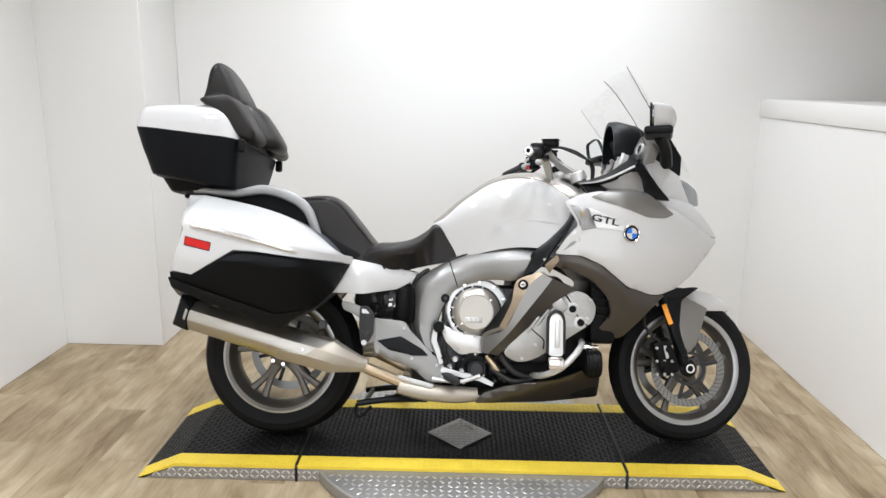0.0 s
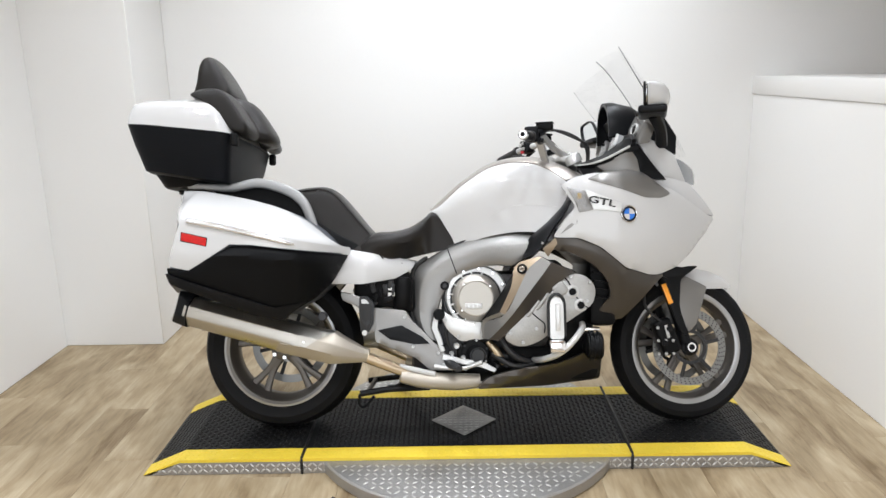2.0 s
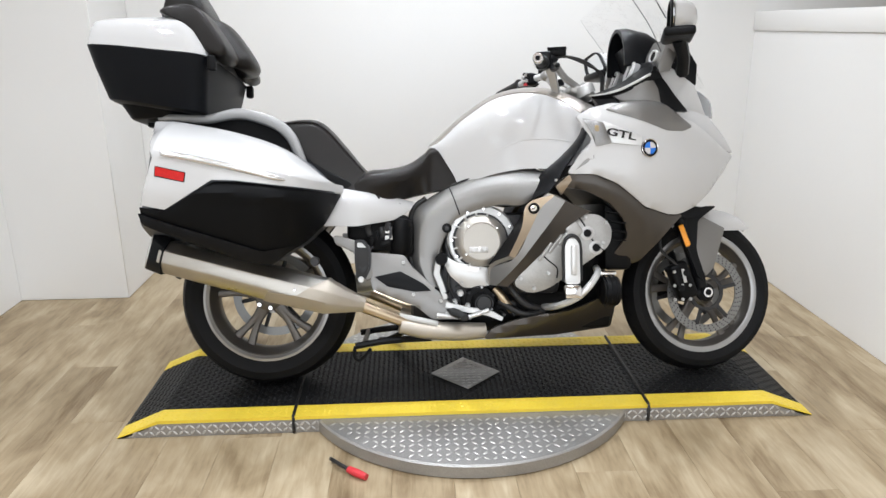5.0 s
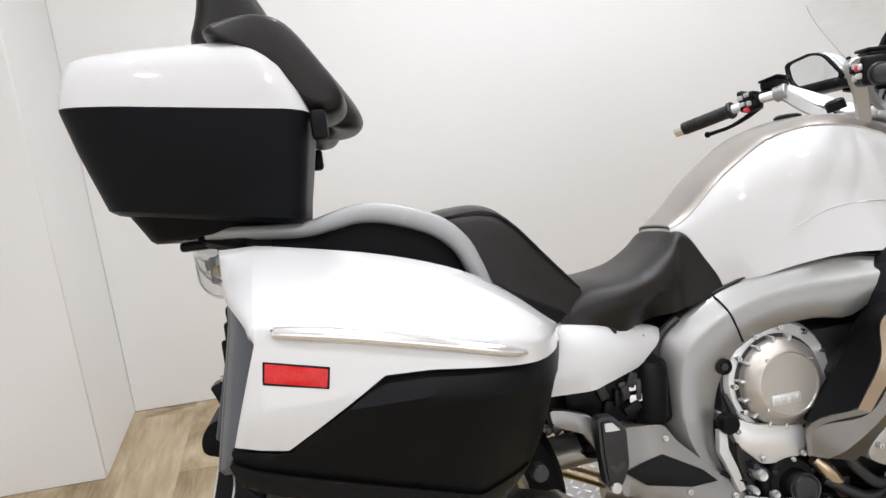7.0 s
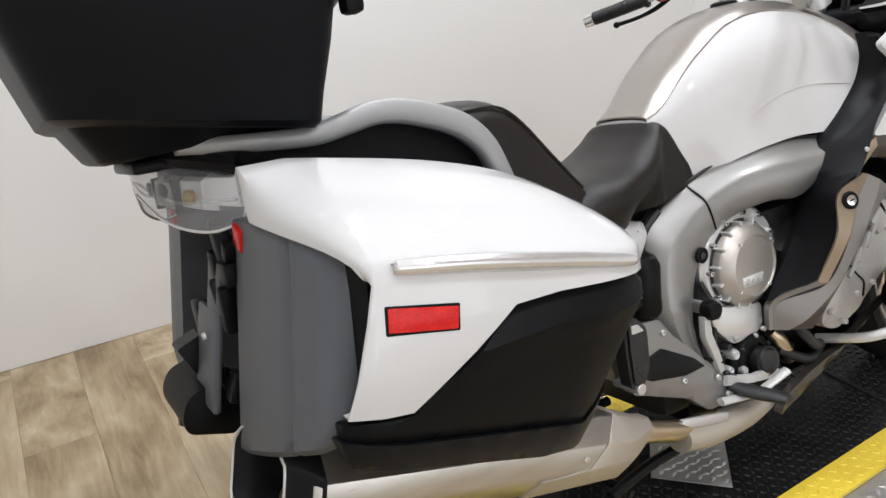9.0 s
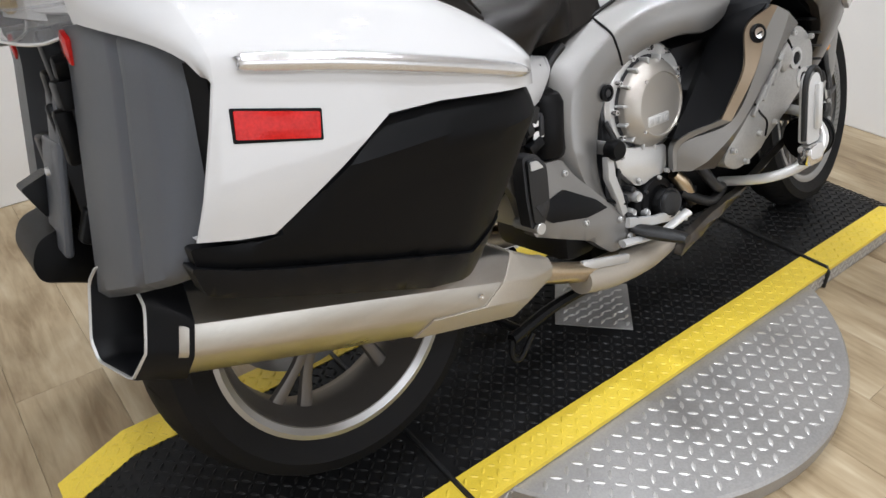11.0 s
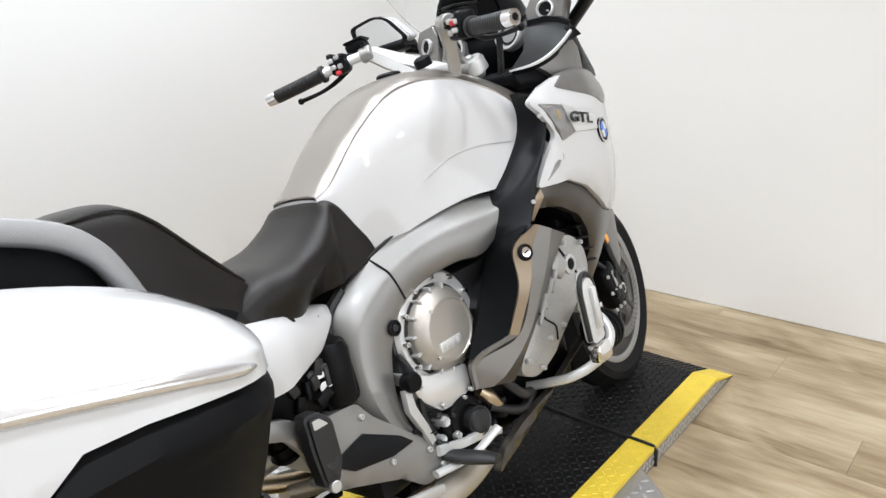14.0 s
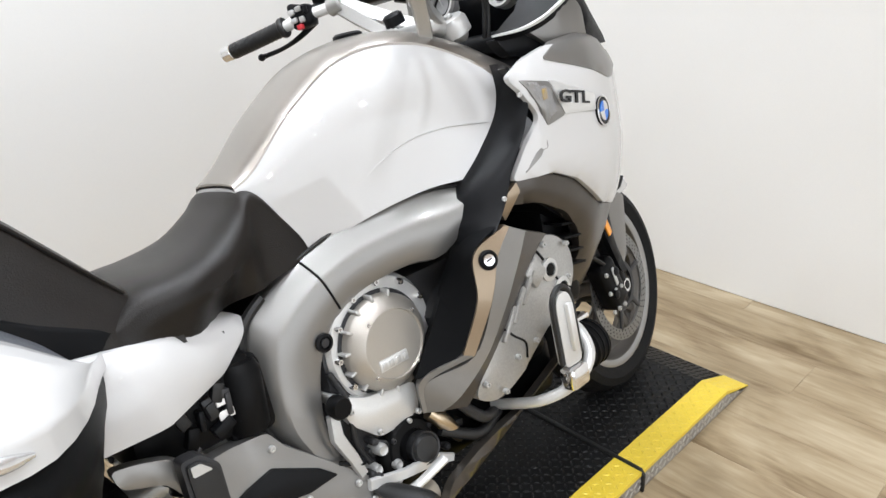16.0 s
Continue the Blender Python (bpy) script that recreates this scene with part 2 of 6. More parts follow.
def tube(pts, r, n=12, smooth=6, caps=True, flat=1.0):
    """A round bar along the points; r is one radius or one for each point."""
    rs = r if isinstance(r, (list, tuple)) else [r] * len(pts)
    line = curve(pts, smooth) if smooth else [Vector(q) for q in pts]
    rad = [v[0] for v in curve([(a, 0, 0) for a in rs], smooth)] if smooth else rs
    rings, up = [], None
    for i, p in enumerate(line):
        d = (line[min(i + 1, len(line) - 1)] - line[max(i - 1, 0)]).normalized()
        if up is None:
            up = d.orthogonal().normalized() if abs(d.z) > 0.9 else Vector((0, 0, 1))
        side = d.cross(up).normalized()
        up = side.cross(d).normalized()
        rings.append([p + (side * math.cos(2 * math.pi * k / n) + up * flat * math.sin(2 * math.pi * k / n)) * rad[i] for k in range(n)])
    return loft(rings, caps)


def lathe(profile, c, axis=(0, 1, 0), n=40, closed=False):
    """Turns (radius, way along the axis) about an axis through c."""
    q = Vector((0, 0, 1)).rotation_difference(Vector(axis)).to_matrix()
    rings = []
    for r, h in profile:
        rings.append([Vector(c) + q @ Vector((r * math.cos(2 * math.pi * k / n), r * math.sin(2 * math.pi * k / n), h)) for k in range(n)])
    if closed:
        rings.append(rings[0])
    bm = loft(rings, caps=not closed)
    bmesh.ops.remove_doubles(bm, verts=bm.verts, dist=1e-5)
    return bm


def fillet(poly, r, n=4):
    out = []
    k = len(poly)
    for i in range(k):
        a, b, c = (Vector(poly[(i + d) % k]) for d in (-1, 0, 1))
        ri = min(r, 0.45 * (a - b).length, 0.45 * (c - b).length)
        s, e = b + (a - b).normalized() * ri, b + (c - b).normalized() * ri
        for j in range(n + 1):
            t = j / n
            out.append((1 - t) ** 2 * s + 2 * t * (1 - t) * b + t * t * e)
    return out


def lerp(table, v):
    """A smooth value from rows of (key, value), with no overshoot between them."""
    if v <= table[0][0]:
        return table[0][1]
    if v >= table[-1][0]:
        return table[-1][1]
    n = len(table)
    d = [(table[k + 1][1] - table[k][1]) / (table[k + 1][0] - table[k][0]) for k in range(n - 1)]

    def slope(k):
        if k == 0 or k == n - 1:
            return d[min(k, n - 2)]
        if d[k - 1] * d[k] <= 0:
            return 0.0
        h0, h1 = table[k][0] - table[k - 1][0], table[k + 1][0] - table[k][0]
        return 3 * (h0 + h1) / ((2 * h1 + h0) / d[k - 1] + (h1 + 2 * h0) / d[k])

    for k in range(n - 1):
        if v <= table[k + 1][0]:
            h = table[k + 1][0] - table[k][0]
            t = (v - table[k][0]) / h
            return ((1 + 2 * t) * (1 - t) ** 2 * table[k][1] + t * (1 - t) ** 2 * h * slope(k)
                    + t * t * (3 - 2 * t) * table[k + 1][1] + t * t * (t - 1) * h * slope(k + 1))


def panel(outline, yf, thick, side=-1, r=0.012, step=0.03, edge=0.005):
    """A body panel: an outline in the side plane, laid on the half-width yf(x, z), with a rounded rim and real thickness."""
    bm = bmesh.new()
    f = bm.faces.new([bm.verts.new((p[0], 0, p[1])) for p in fillet(outline, r)])
    for e in (edge * 0.45, edge * 0.8):
        bmesh.ops.inset_region(bm, faces=[f], thickness=e, use_even_offset=True)
    lo_x, hi_x = min(p[0] for p in outline), max(p[0] for p in outline)
    lo_z, hi_z = min(p[1] for p in outline), max(p[1] for p in outline)
    for lo, hi, no in ((lo_x, hi_x, (1, 0, 0)), (lo_z, hi_z, (0, 0, 1))):
        k = int((hi - lo) / step)
        for i in range(1, k + 1):
            w = lo + (hi - lo) * i / (k + 1)
            bmesh.ops.bisect_plane(bm, geom=bm.verts[:] + bm.edges[:] + bm.faces[:], plane_co=(w * no[0], 0, w * no[2]), plane_no=no, dist=1e-5)
    rim = [v for v in bm.verts if v.is_boundary]
    ring2 = set()
    for v in rim:
        for ed in v.link_edges:
            o = ed.other_vert(v)
            if not o.is_boundary:
                ring2.add(o)
    drop = {v: edge * 0.9 for v in rim}
    for v in ring2:
        drop[v] = edge * 0.25
    for v in bm.verts:
        v.co.y = side * (yf(v.co.x, v.co.z) - drop.get(v, 0))
    ext = bmesh.ops.extrude_face_region(bm, geom=bm.faces[:])
    for v in ext["geom"]:
        if isinstance(v, bmesh.types.BMVert):
            v.co.y -= side * thick
    return bm


def body(sections, n=9, pw=0.75, sides=(-1, 1)):
    """A loft along x of sections (x, top, half width, shoulder height, width below, bottom)."""
    rings = []
    for x, zt, w, zs, wb, zb in sections:
        half = []
        for k in range(n + 1):
            a = math.pi / 2 * k / n
            half.append((w * math.sin(a) ** pw, zs + (zt - zs) * max(0, math.cos(a)) ** pw))
        for k in range(1, 5):
            t = k / 4
            half.append((w + (wb - w) * t, zs + (zb - zs) * t))
        ring = [(x, -y, z) for y, z in half] + [(x, y, z) for y, z in reversed(half[1:])]
        rings.append(ring)
    return loft(rings)


def dense(rows, n=4):
    """More rows between the given ones, on a smooth line."""
    k = len(rows[0])
    cols = [[v[0] for v in curve([(r[i], 0, 0) for r in rows], n)] for i in range(k)]
    return [tuple(c[i] for c in cols) for i in range(len(cols[0]))]


def cyl(a, b, r, n=14, r2=None, bevel=0.0):
    """A straight bar from a to b, its rims broken."""
    a, b = Vector(a), Vector(b)
    h = (b - a).length
    r2 = r if r2 is None else r2
    e = bevel or min(r, r2, h) * 0.15
    return lathe([(r - e, 0), (r, e), (r2, h - e), (r2 - e, h)], a, (b - a).normalized(), n)


def strap(pts, wide, thick, across):
    """A flat chamfered bar along the points, its broad face set by the direction across."""
    line = [Vector(q) for q in pts]
    rings = []
    for i, q in enumerate(line):
        d = (line[min(i + 1, len(line) - 1)] - line[max(i - 1, 0)]).normalized()
        n = d.cross(Vector(across)).normalized()
        a = n.cross(d).normalized() * (wide[i] / 2)
        n = n * (thick / 2)
        rings.append([q + a * u + n * v for u, v in ((1, 0.4), (0.8, 1), (-0.8, 1), (-1, 0.4), (-1, -0.4), (-0.8, -1), (0.8, -1), (1, -0.4))])
    return loft(rings)


def bolt(p, axis=(0, -1, 0), r=0.006, h=0.005):
    return join(lathe([(r, 0), (r, h * 0.7), (r * 0.8, h), (r * 0.45, h), (r * 0.4, h * 0.5)], p, axis, 10))


# ---- the room ----
X0, X1, YB, YF = -1.46, 2.44, 1.59, -4.6
BUMP_X, BUMP_Y = -0.92, 1.112
XU = X1 + 1.15  # the upper side wall stands back behind a broad ledge


def wall(name, x0, x1, y0, y1, z0, z1, label, material=WALLPAINT):
    return tagged(part(name, box((x0 + x1) / 2, (y0 + y1) / 2, (z0 + z1) / 2, x1 - x0, y1 - y0, z1 - z0, 0.003, seg=1), material),
                  label, "wall", kind="structure")


wall("wall_back", BUMP_X, XU + 0.12, YB, YB + 0.12, 0, CEIL, "smooth white painted back wall behind the motorcycle")
wall("wall_bump_out", X0 - 0.12, BUMP_X, BUMP_Y, YB + 0.12, 0, CEIL, "white painted boxed-out wall corner")
wall("wall_left", X0 - 0.12, X0, YF, BUMP_Y, 0, CEIL, "smooth white painted side wall")
wall("wall_right_lower", X1, XU + 0.12, YF, YB, 0, 1.285, "white painted lower side wall under a ledge")
wall("wall_right_upper", XU, XU + 0.12, YF, YB, 1.385, CEIL, "white painted side wall above the ledge")
# the unseen wall behind the camera, with one wide window added as fill light
WX0, WX1, WZ0, WZ1 = -1.3, 2.9, 0.40, 2.55
for fx0, fx1, fz0, fz1 in ((X0 - 0.12, XU + 0.12, 0, WZ0), (X0 - 0.12, XU + 0.12, WZ1, CEIL), (X0 - 0.12, WX0, WZ0, WZ1), (WX1, XU + 0.12, WZ0, WZ1)):
    wall("wall_front", fx0, fx1, YF - 0.12, YF, fz0, fz1, "unseen light brown painted wall closing the room", FARPAINT)
win = tagged(new("window_1"), "unseen white-framed window added for fill light", "window", kind="structure")
for fx, fz, sx, sz in ((WX0 + 0.025, (WZ0 + WZ1) / 2, 0.05, WZ1 - WZ0), (WX1 - 0.025, (WZ0 + WZ1) / 2, 0.05, WZ1 - WZ0), ((WX0 + WX1) / 2, WZ0 + 0.025, WX1 - WX0 - 0.1, 0.05), ((WX0 + WX1) / 2, WZ1 - 0.025, WX1 - WX0 - 0.1, 0.05)):
    part("window_frame", box(fx, YF - 0.06, fz, sx, 0.06, sz, 0.004), TRIMPAINT, win)
pane = part("pane", box((WX0 + WX1) / 2, YF - 0.06, (WZ0 + WZ1) / 2, WX1 - WX0 - 0.1, 0.006, WZ1 - WZ0 - 0.1, 0), SCREEN, win, "clear window pane")
pane.visible_shadow = False
fill_light = bpy.data.lights.new("window_fill", "AREA")
fill_light.shape, fill_light.size, fill_light.size_y, fill_light.energy, fill_light.color = "RECTANGLE", WX1 - WX0 - 0.12, WZ1 - WZ0 - 0.12, FILL_POWER, (0.97, 0.99, 1.0)
glow = new("daylight", fill_light)
glow.matrix_basis = look(((WX0 + WX1) / 2, YF - 0.02, (WZ0 + WZ1) / 2), ((WX0 + WX1) / 2, 0, (WZ0 + WZ1) / 2))
ledge = tagged(part("trim_ledge", box((X1 - 0.008 + XU) / 2, (YF + YB) / 2, 1.335, XU - X1 + 0.008, YB - YF, 0.1, 0.004), TRIMPAINT),
               "white painted ledge board along the side wall", "trim", kind="structure")
tagged(part("ceiling", box((X0 + XU) / 2, (YF + YB) / 2, CEIL + 0.05, XU - X0 + 0.5, YB - YF + 0.3, 0.1, 0), CEILPAINT),
       "plain tan ceiling with recessed lamps", "ceiling", kind="structure")


def ceiling_lamp(x, y, power):
    lamp = holder("ceiling_spotlight", pose(x, y, CEIL), "round recessed ceiling spotlight with white rim", "ceiling lamp", "ceiling spotlights")
    part("rim", lathe([(0.075, 0.004), (0.075, -0.008), (0.066, -0.012), (0.058, -0.004), (0.058, 0.004)], (0, 0, 0), (0, 0, 1), 28), TRIMPAINT, lamp)
    data = bpy.data.lights.new("spot_glow", "AREA")
    data.shape, data.size, data.energy, data.color = "DISK", 0.09, power, (0.955, 0.985, 1.02)
    data.spread = radians(135)
    glow = new("glow", data)
    glow.parent = lamp
    glow.location = (0, 0, -0.006)


for lx, ly, lp in LAMPS:
    ceiling_lamp(lx, ly, lp)

# floor: a slab, with the planks laid on it at the end of the file
floor = tagged(part("floor", box((X0 + X1) / 2, (YF + YB) / 2, -0.06, X1 - X0 + 0.3, YB - YF + 0.3, 0.1, 0), DARK),
               "light oak vinyl plank floor", "floor", kind="structure")

# ---- the display platform ----
P = 0.065
PY0, PY1 = -0.262, 0.325
JL, JR, RL, RR, BL, BR = 0.121, 1.347, -0.475, 1.935, -0.335, 1.785
platform = holder("display_platform", pose(0, 0, 0), "black rubber-topped display ramp with yellow edges and aluminium skirts", "platform")


def deck_slab(x0, x1, z_at, y0, y1, thick, material, name, parent, label=""):
    xs = sorted({x0, x1, *[b for b in (BL, BR) if x0 < b < x1]})
    bm = bmesh.new()
    rows = []
    for x in xs:
        z = z_at(x)
        low = max(z - thick, 0.0015)
        rows.append([bm.verts.new(p) for p in ((x, y0, low), (x, y1, low), (x, y1, z), (x, y0, z))])
    for a, b in zip(rows, rows[1:]):
        for i in range(4):
            bm.faces.new((a[i], a[(i + 1) % 4], b[(i + 1) % 4], b[i]))
    bm.faces.new(rows[0]), bm.faces.new(rows[-1])
    return part(name, bm, material, parent, label, 20)


def top(x):
    if x < BL:
        return 0.006 + (P - 0.006) * (x - RL) / (BL - RL)
    if x > BR:
        return 0.006 + (P - 0.006) * (RR - x) / (RR - BR)
    return P


G = 0.004
YW = 0.078
SECTIONS = (("ramp_section", RL, JL - G), ("centre_section", JL + G, JR - G), ("ramp_section", JR + G, RR))
for sname, a, b in SECTIONS:
    deck = deck_slab(a, b, lambda x: top(x) - 0.004, PY0 + YW, PY1 - YW, 0.012, DECK, sname, platform, "black rubber tread mat")
    for y0, y1 in ((PY0, PY0 + YW - 0.001), (PY1 - YW + 0.001, PY1)):
        deck_slab(a, b, lambda x: top(x) - 0.002, y0, y1, 0.012, YELLOW, "yellow_strip", deck, "worn yellow safety stripe")
    for y in (PY0, PY1):
        s = -1 if y == PY0 else 1
        deck_slab(a, b, lambda x: top(x) - 0.015, y - 0.003 if s > 0 else y + 0.001, y - 0.001 if s > 0 else y + 0.003, 0.1, TREADPLATE, "skirt", deck, "aluminium tread-plate skirt")
for x in (JL, JR):
    part("joint_cord", tube([(x, PY0 - 0.003, 0.004), (x, PY0 - 0.003, P - 0.012), (x, PY0 + 0.004, P - 0.001), (x, PY1 - 0.004, P - 0.001), (x, PY1 + 0.003, P - 0.012), (x, PY1 + 0.003, 0.004)], 0.0055, 8, 0), RUBBER, platform, "black rubber joint cord")
DISC_C, DISC_R = (0.735, 0.045), 0.612
disc = part("turntable_disc", lathe([(DISC_R - 0.02, 0.0), (DISC_R, 0.002), (DISC_R, 0.040), (DISC_R - 0.006, 0.046), (0.02, 0.046)], (DISC_C[0], DISC_C[1], 0.002), (0, 0, 1), 120),
            TREADPLATE, platform, "round aluminium tread-plate turntable edge")
dq = Matrix.Rotation(radians(45), 4, "Z")
part("diamond_plate", box(0.73, 0.02, P + 0.002, 0.185, 0.185, 0.004, 0.0015, dq), TREADPLATE, platform, "square aluminium tread-plate inset")


def lugs(x0, x1, y0, y1, z_at, pitch, size, inside=lambda x, y: True, rise=0.2, skew=45.0):
    """Raised lens-shaped treads, turned by turns."""
    verts, faces = [], []
    i = 0
    nx, ny = int((x1 - x0) / pitch), int((y1 - y0) / pitch)
    for i in range(nx + 1):
        for j in range(ny + 1):
            x, y = x0 + (i + 0.5) * pitch, y0 + (j + 0.5) * pitch
            if x > x1 or y > y1 or not inside(x, y):
                continue
            a = radians(skew if (i + j) % 2 else -skew)
            ca, sa = math.cos(a), math.sin(a)
            k = len(verts)
            z = z_at(x)
            dz = (z_at(x + 0.01) - z_at(x - 0.01)) / 0.02
            for u, v, h in ((-1, 0, 0), (-0.3, -0.32, 0.2), (0.3, -0.32, 0.2), (1, 0, 0), (0.3, 0.32, 0.2), (-0.3, 0.32, 0.2), (-0.35, 0, 1), (0.35, 0, 1)):
                dx, dy = (u * ca - v * sa) * size, (u * sa + v * ca) * size
                verts.append((x + dx, y + dy, z + dx * dz + h * size * rise))
            for f in ((0, 1, 6), (1, 2, 7, 6), (2, 3, 7), (3, 4, 7), (4, 5, 6, 7), (5, 0, 6)):
                faces.append([k + q for q in f])
    return verts, faces


def lug_mesh(name, data, material, parent, turn=None):
    me = bpy.data.meshes.new(name)
    me.from_pydata(data[0], [], data[1])
    me.materials.append(material)
    ob = new(name, me)
    ob.parent = parent
    return tagged(ob, kind="stuff")


lug_mesh("mat_treads", lugs(RL + 0.01, RR - 0.01, PY0 + YW, PY1 - YW, lambda x: top(x) - 0.0045, 0.0190, 0.0112,
         lambda x, y: abs(x - 0.73) + abs(y - 0.02) > 0.145 and abs(x - JL) > 0.014 and abs(x - JR) > 0.014, rise=0.30), DECK, platform)
for y0, y1 in ((PY0, PY0 + YW), (PY1 - YW, PY1)):
    lug_mesh("stripe_treads", lugs(RL + 0.02, RR - 0.02, y0 + 0.004, y1 - 0.004, lambda x: top(x) - 0.0025, 0.0215, 0.0115,
             lambda x, y: abs(x - JL) > 0.014 and abs(x - JR) > 0.014), YELLOW, platform)
lug_mesh("disc_treads", lugs(0.1, 1.37, -0.6, 0.7, lambda x: 0.0478, 0.029, 0.0140,
         lambda x, y: math.hypot(x - DISC_C[0], y - DISC_C[1]) < DISC_R - 0.022 and (y < PY0 - 0.012 or y > PY1 + 0.012), rise=0.12), LUGMETAL, platform)
lug_mesh("inset_treads", lugs(0.6, 0.87, -0.12, 0.16, lambda x: P + 0.0038, 0.021, 0.012,
         lambda x, y: abs(x - 0.73) + abs(y - 0.02) < 0.115, skew=20), LUGMETAL, platform)


def skirt_lugs(x0, x1):
    """Treads on the upright front and back skirts."""
    v, f = lugs(x0, x1, 0.006, P - 0.012, lambda x: 0.0, 0.0195, 0.0125, lambda x, y: y < top(x) - 0.014 and y > 0.006)
    return v, f


for y, s in ((PY0 + 0.001, -1), (PY1 - 0.001, 1)):
    v, f = skirt_lugs(RL + 0.03, RR - 0.03)
    lug_mesh("skirt_treads", ([(p[0], y + s * p[2], p[1]) for p in v], f), LUGMETAL, platform)

# ---- the motorcycle, upright in its own frame and leaning on its side stand ----
LEAN = 14.3
bike = holder("touring_motorcycle", pose(0, 0, P, -LEAN), "white touring motorcycle with panniers, leaning on its side stand", "motorcycle")
FX, FR, RR_T = 1.613, 0.295, 0.318


def width_fairing(x, z):
    w = lerp([(1.05, 0.275), (1.15, 0.305), (1.3, 0.31), (1.4, 0.285), (1.5, 0.235), (1.6, 0.165), (1.68, 0.09), (1.76, 0.03)], x)
    w -= 0.55 * max(0, 0.74 - z) ** 1.4 + 0.30 * max(0, z - 0.90)
    return w


def wheel(name, x, r, tyre_w, rim_r, spokes, parent):
    hub = part(name, lathe([(0.03, -0.07), (0.045, -0.06), (0.045, 0.06), (0.03, 0.07)], (x, 0, r), (0, 1, 0), 28), RIM, parent, "grey cast hub with spokes")
    h = tyre_w / 2
    prof = [(rim_r - 0.006, -h * 0.72), (rim_r + 0.01, -h * 0.86), (rim_r + (r - rim_r) * 0.45, -h), (rim_r + (r - rim_r) * 0.72, -h * 0.88),
            (r - 0.016, -h * 0.62), (r - 0.004, -h * 0.3), (r, 0), (r - 0.004, h * 0.3), (r - 0.016, h * 0.62), (rim_r + (r - rim_r) * 0.72, h * 0.88),
            (rim_r + (r - rim_r) * 0.45, h), (rim_r + 0.01, h * 0.86), (rim_r - 0.006, h * 0.72)]
    part("tyre", lathe(prof, (x, 0, r), (0, 1, 0), 96, closed=True), TYRE, hub, "black road tyre with shallow tread")
    # tread grooves as thin dark sipes standing a little proud of the carcass
    g = bmesh.new()
    for k in range(30):
        a = 2 * math.pi * k / 30
        for s in (-1, 1):
            q = [(r - 0.0035, s * h * 0.22, a), (r - 0.0125, s * h * 0.56, a + 0.06), (r - 0.0125, s * h * 0.58, a + 0.075), (r - 0.0035, s * h * 0.26, a + 0.02)]
            g.faces.new([g.verts.new((x + (rr + 0.0022) * math.cos(t), y, r + (rr + 0.0022) * math.sin(t))) for rr, y, t in q])
    tagged(part("tread_sipes", g, ENGBLACK, hub), kind="stuff")
    rim = [(rim_r - 0.004, -h * 0.74), (rim_r + 0.004, -h * 0.80), (rim_r - 0.006, -h * 0.82), (rim_r - 0.016, -h * 0.74), (rim_r - 0.020, -h * 0.55), (rim_r - 0.034, -h * 0.3),
           (rim_r - 0.034, h * 0.3), (rim_r - 0.020, h * 0.55), (rim_r - 0.016, h * 0.74), (rim_r - 0.006, h * 0.82), (rim_r + 0.004, h * 0.80), (rim_r - 0.004, h * 0.74)]
    part("rim", lathe(rim, (x, 0, r), (0, 1, 0), 80, closed=True), RIM, hub, "grey cast rim")
    for s in (-1, 1):
        lip = [(rim_r - 0.014, s * h * 0.76), (rim_r - 0.004, s * h * 0.845), (rim_r + 0.005, s * h * 0.83), (rim_r - 0.003, s * h * 0.75)]
        part("rim_lip", lathe(lip, (x, 0, r), (0, 1, 0), 80, closed=True), RIMLIP, hub, "bright machined rim lip")
    for k in range(spokes):
        for d in (-0.16, 0.16):
            a = 2 * math.pi * (k + 0.3) / spokes
            b = a + d
            p = [(x + q * math.cos(t), -0.012, r + q * math.sin(t)) for q, t in ((0.035, a + d * 0.5), (rim_r * 0.5, a + d * 0.55), (rim_r - 0.028, b))]
            part("spoke", tube(p, [0.015, 0.0085, 0.011], 8, 4, flat=1.5), RIM, hub)
    return hub


def brake_disc(x, r, y, rad, parent):
    d = part("brake_disc", lathe([(rad * 0.80, -0.0025), (rad, -0.0025), (rad, 0.0025), (rad * 0.80, 0.0025)], (x, y, r), (0, 1, 0), 64, closed=True), DISCSTEEL, parent, "drilled steel brake disc")
    g = bmesh.new()
    s = -1 if y < 0 else 1
    for k in range(48):
        for q in (0.84, 0.90, 0.96):
            a = 2 * math.pi * (k + q * 4) / 48
            c = Vector((x + rad * q * math.cos(a), y + s * 0.003, r + rad * q * math.sin(a)))
            g.faces.new([g.verts.new(c + Vector((0.0026 * math.cos(t), 0, 0.0026 * math.sin(t)))) for t in [i * math.pi / 3 for i in range(6)]])
    tagged(part("disc_holes", g, ENGBLACK, d), kind="stuff")
    for k in range(6):
        a = 2 * math.pi * (k + 0.2) / 6
        part("carrier_arm", box(x + rad * 0.60 * math.cos(a), y, r + rad * 0.60 * math.sin(a), rad * 0.46, 0.006, 0.015, 0.002, Matrix.Rotation(-a, 4, "Y")), DARK, d)
    return d


rear = wheel("rear_wheel", 0.012, RR_T, 0.19, 0.222, 5, bike)
front = wheel("front_wheel", FX, FR, 0.12, 0.220, 5, bike)
for s in (-1, 1):
    brake_disc(FX, FR, s * 0.074, 0.15, bike)
brake_disc(0.012, RR_T, 0.09, 0.16, bike)

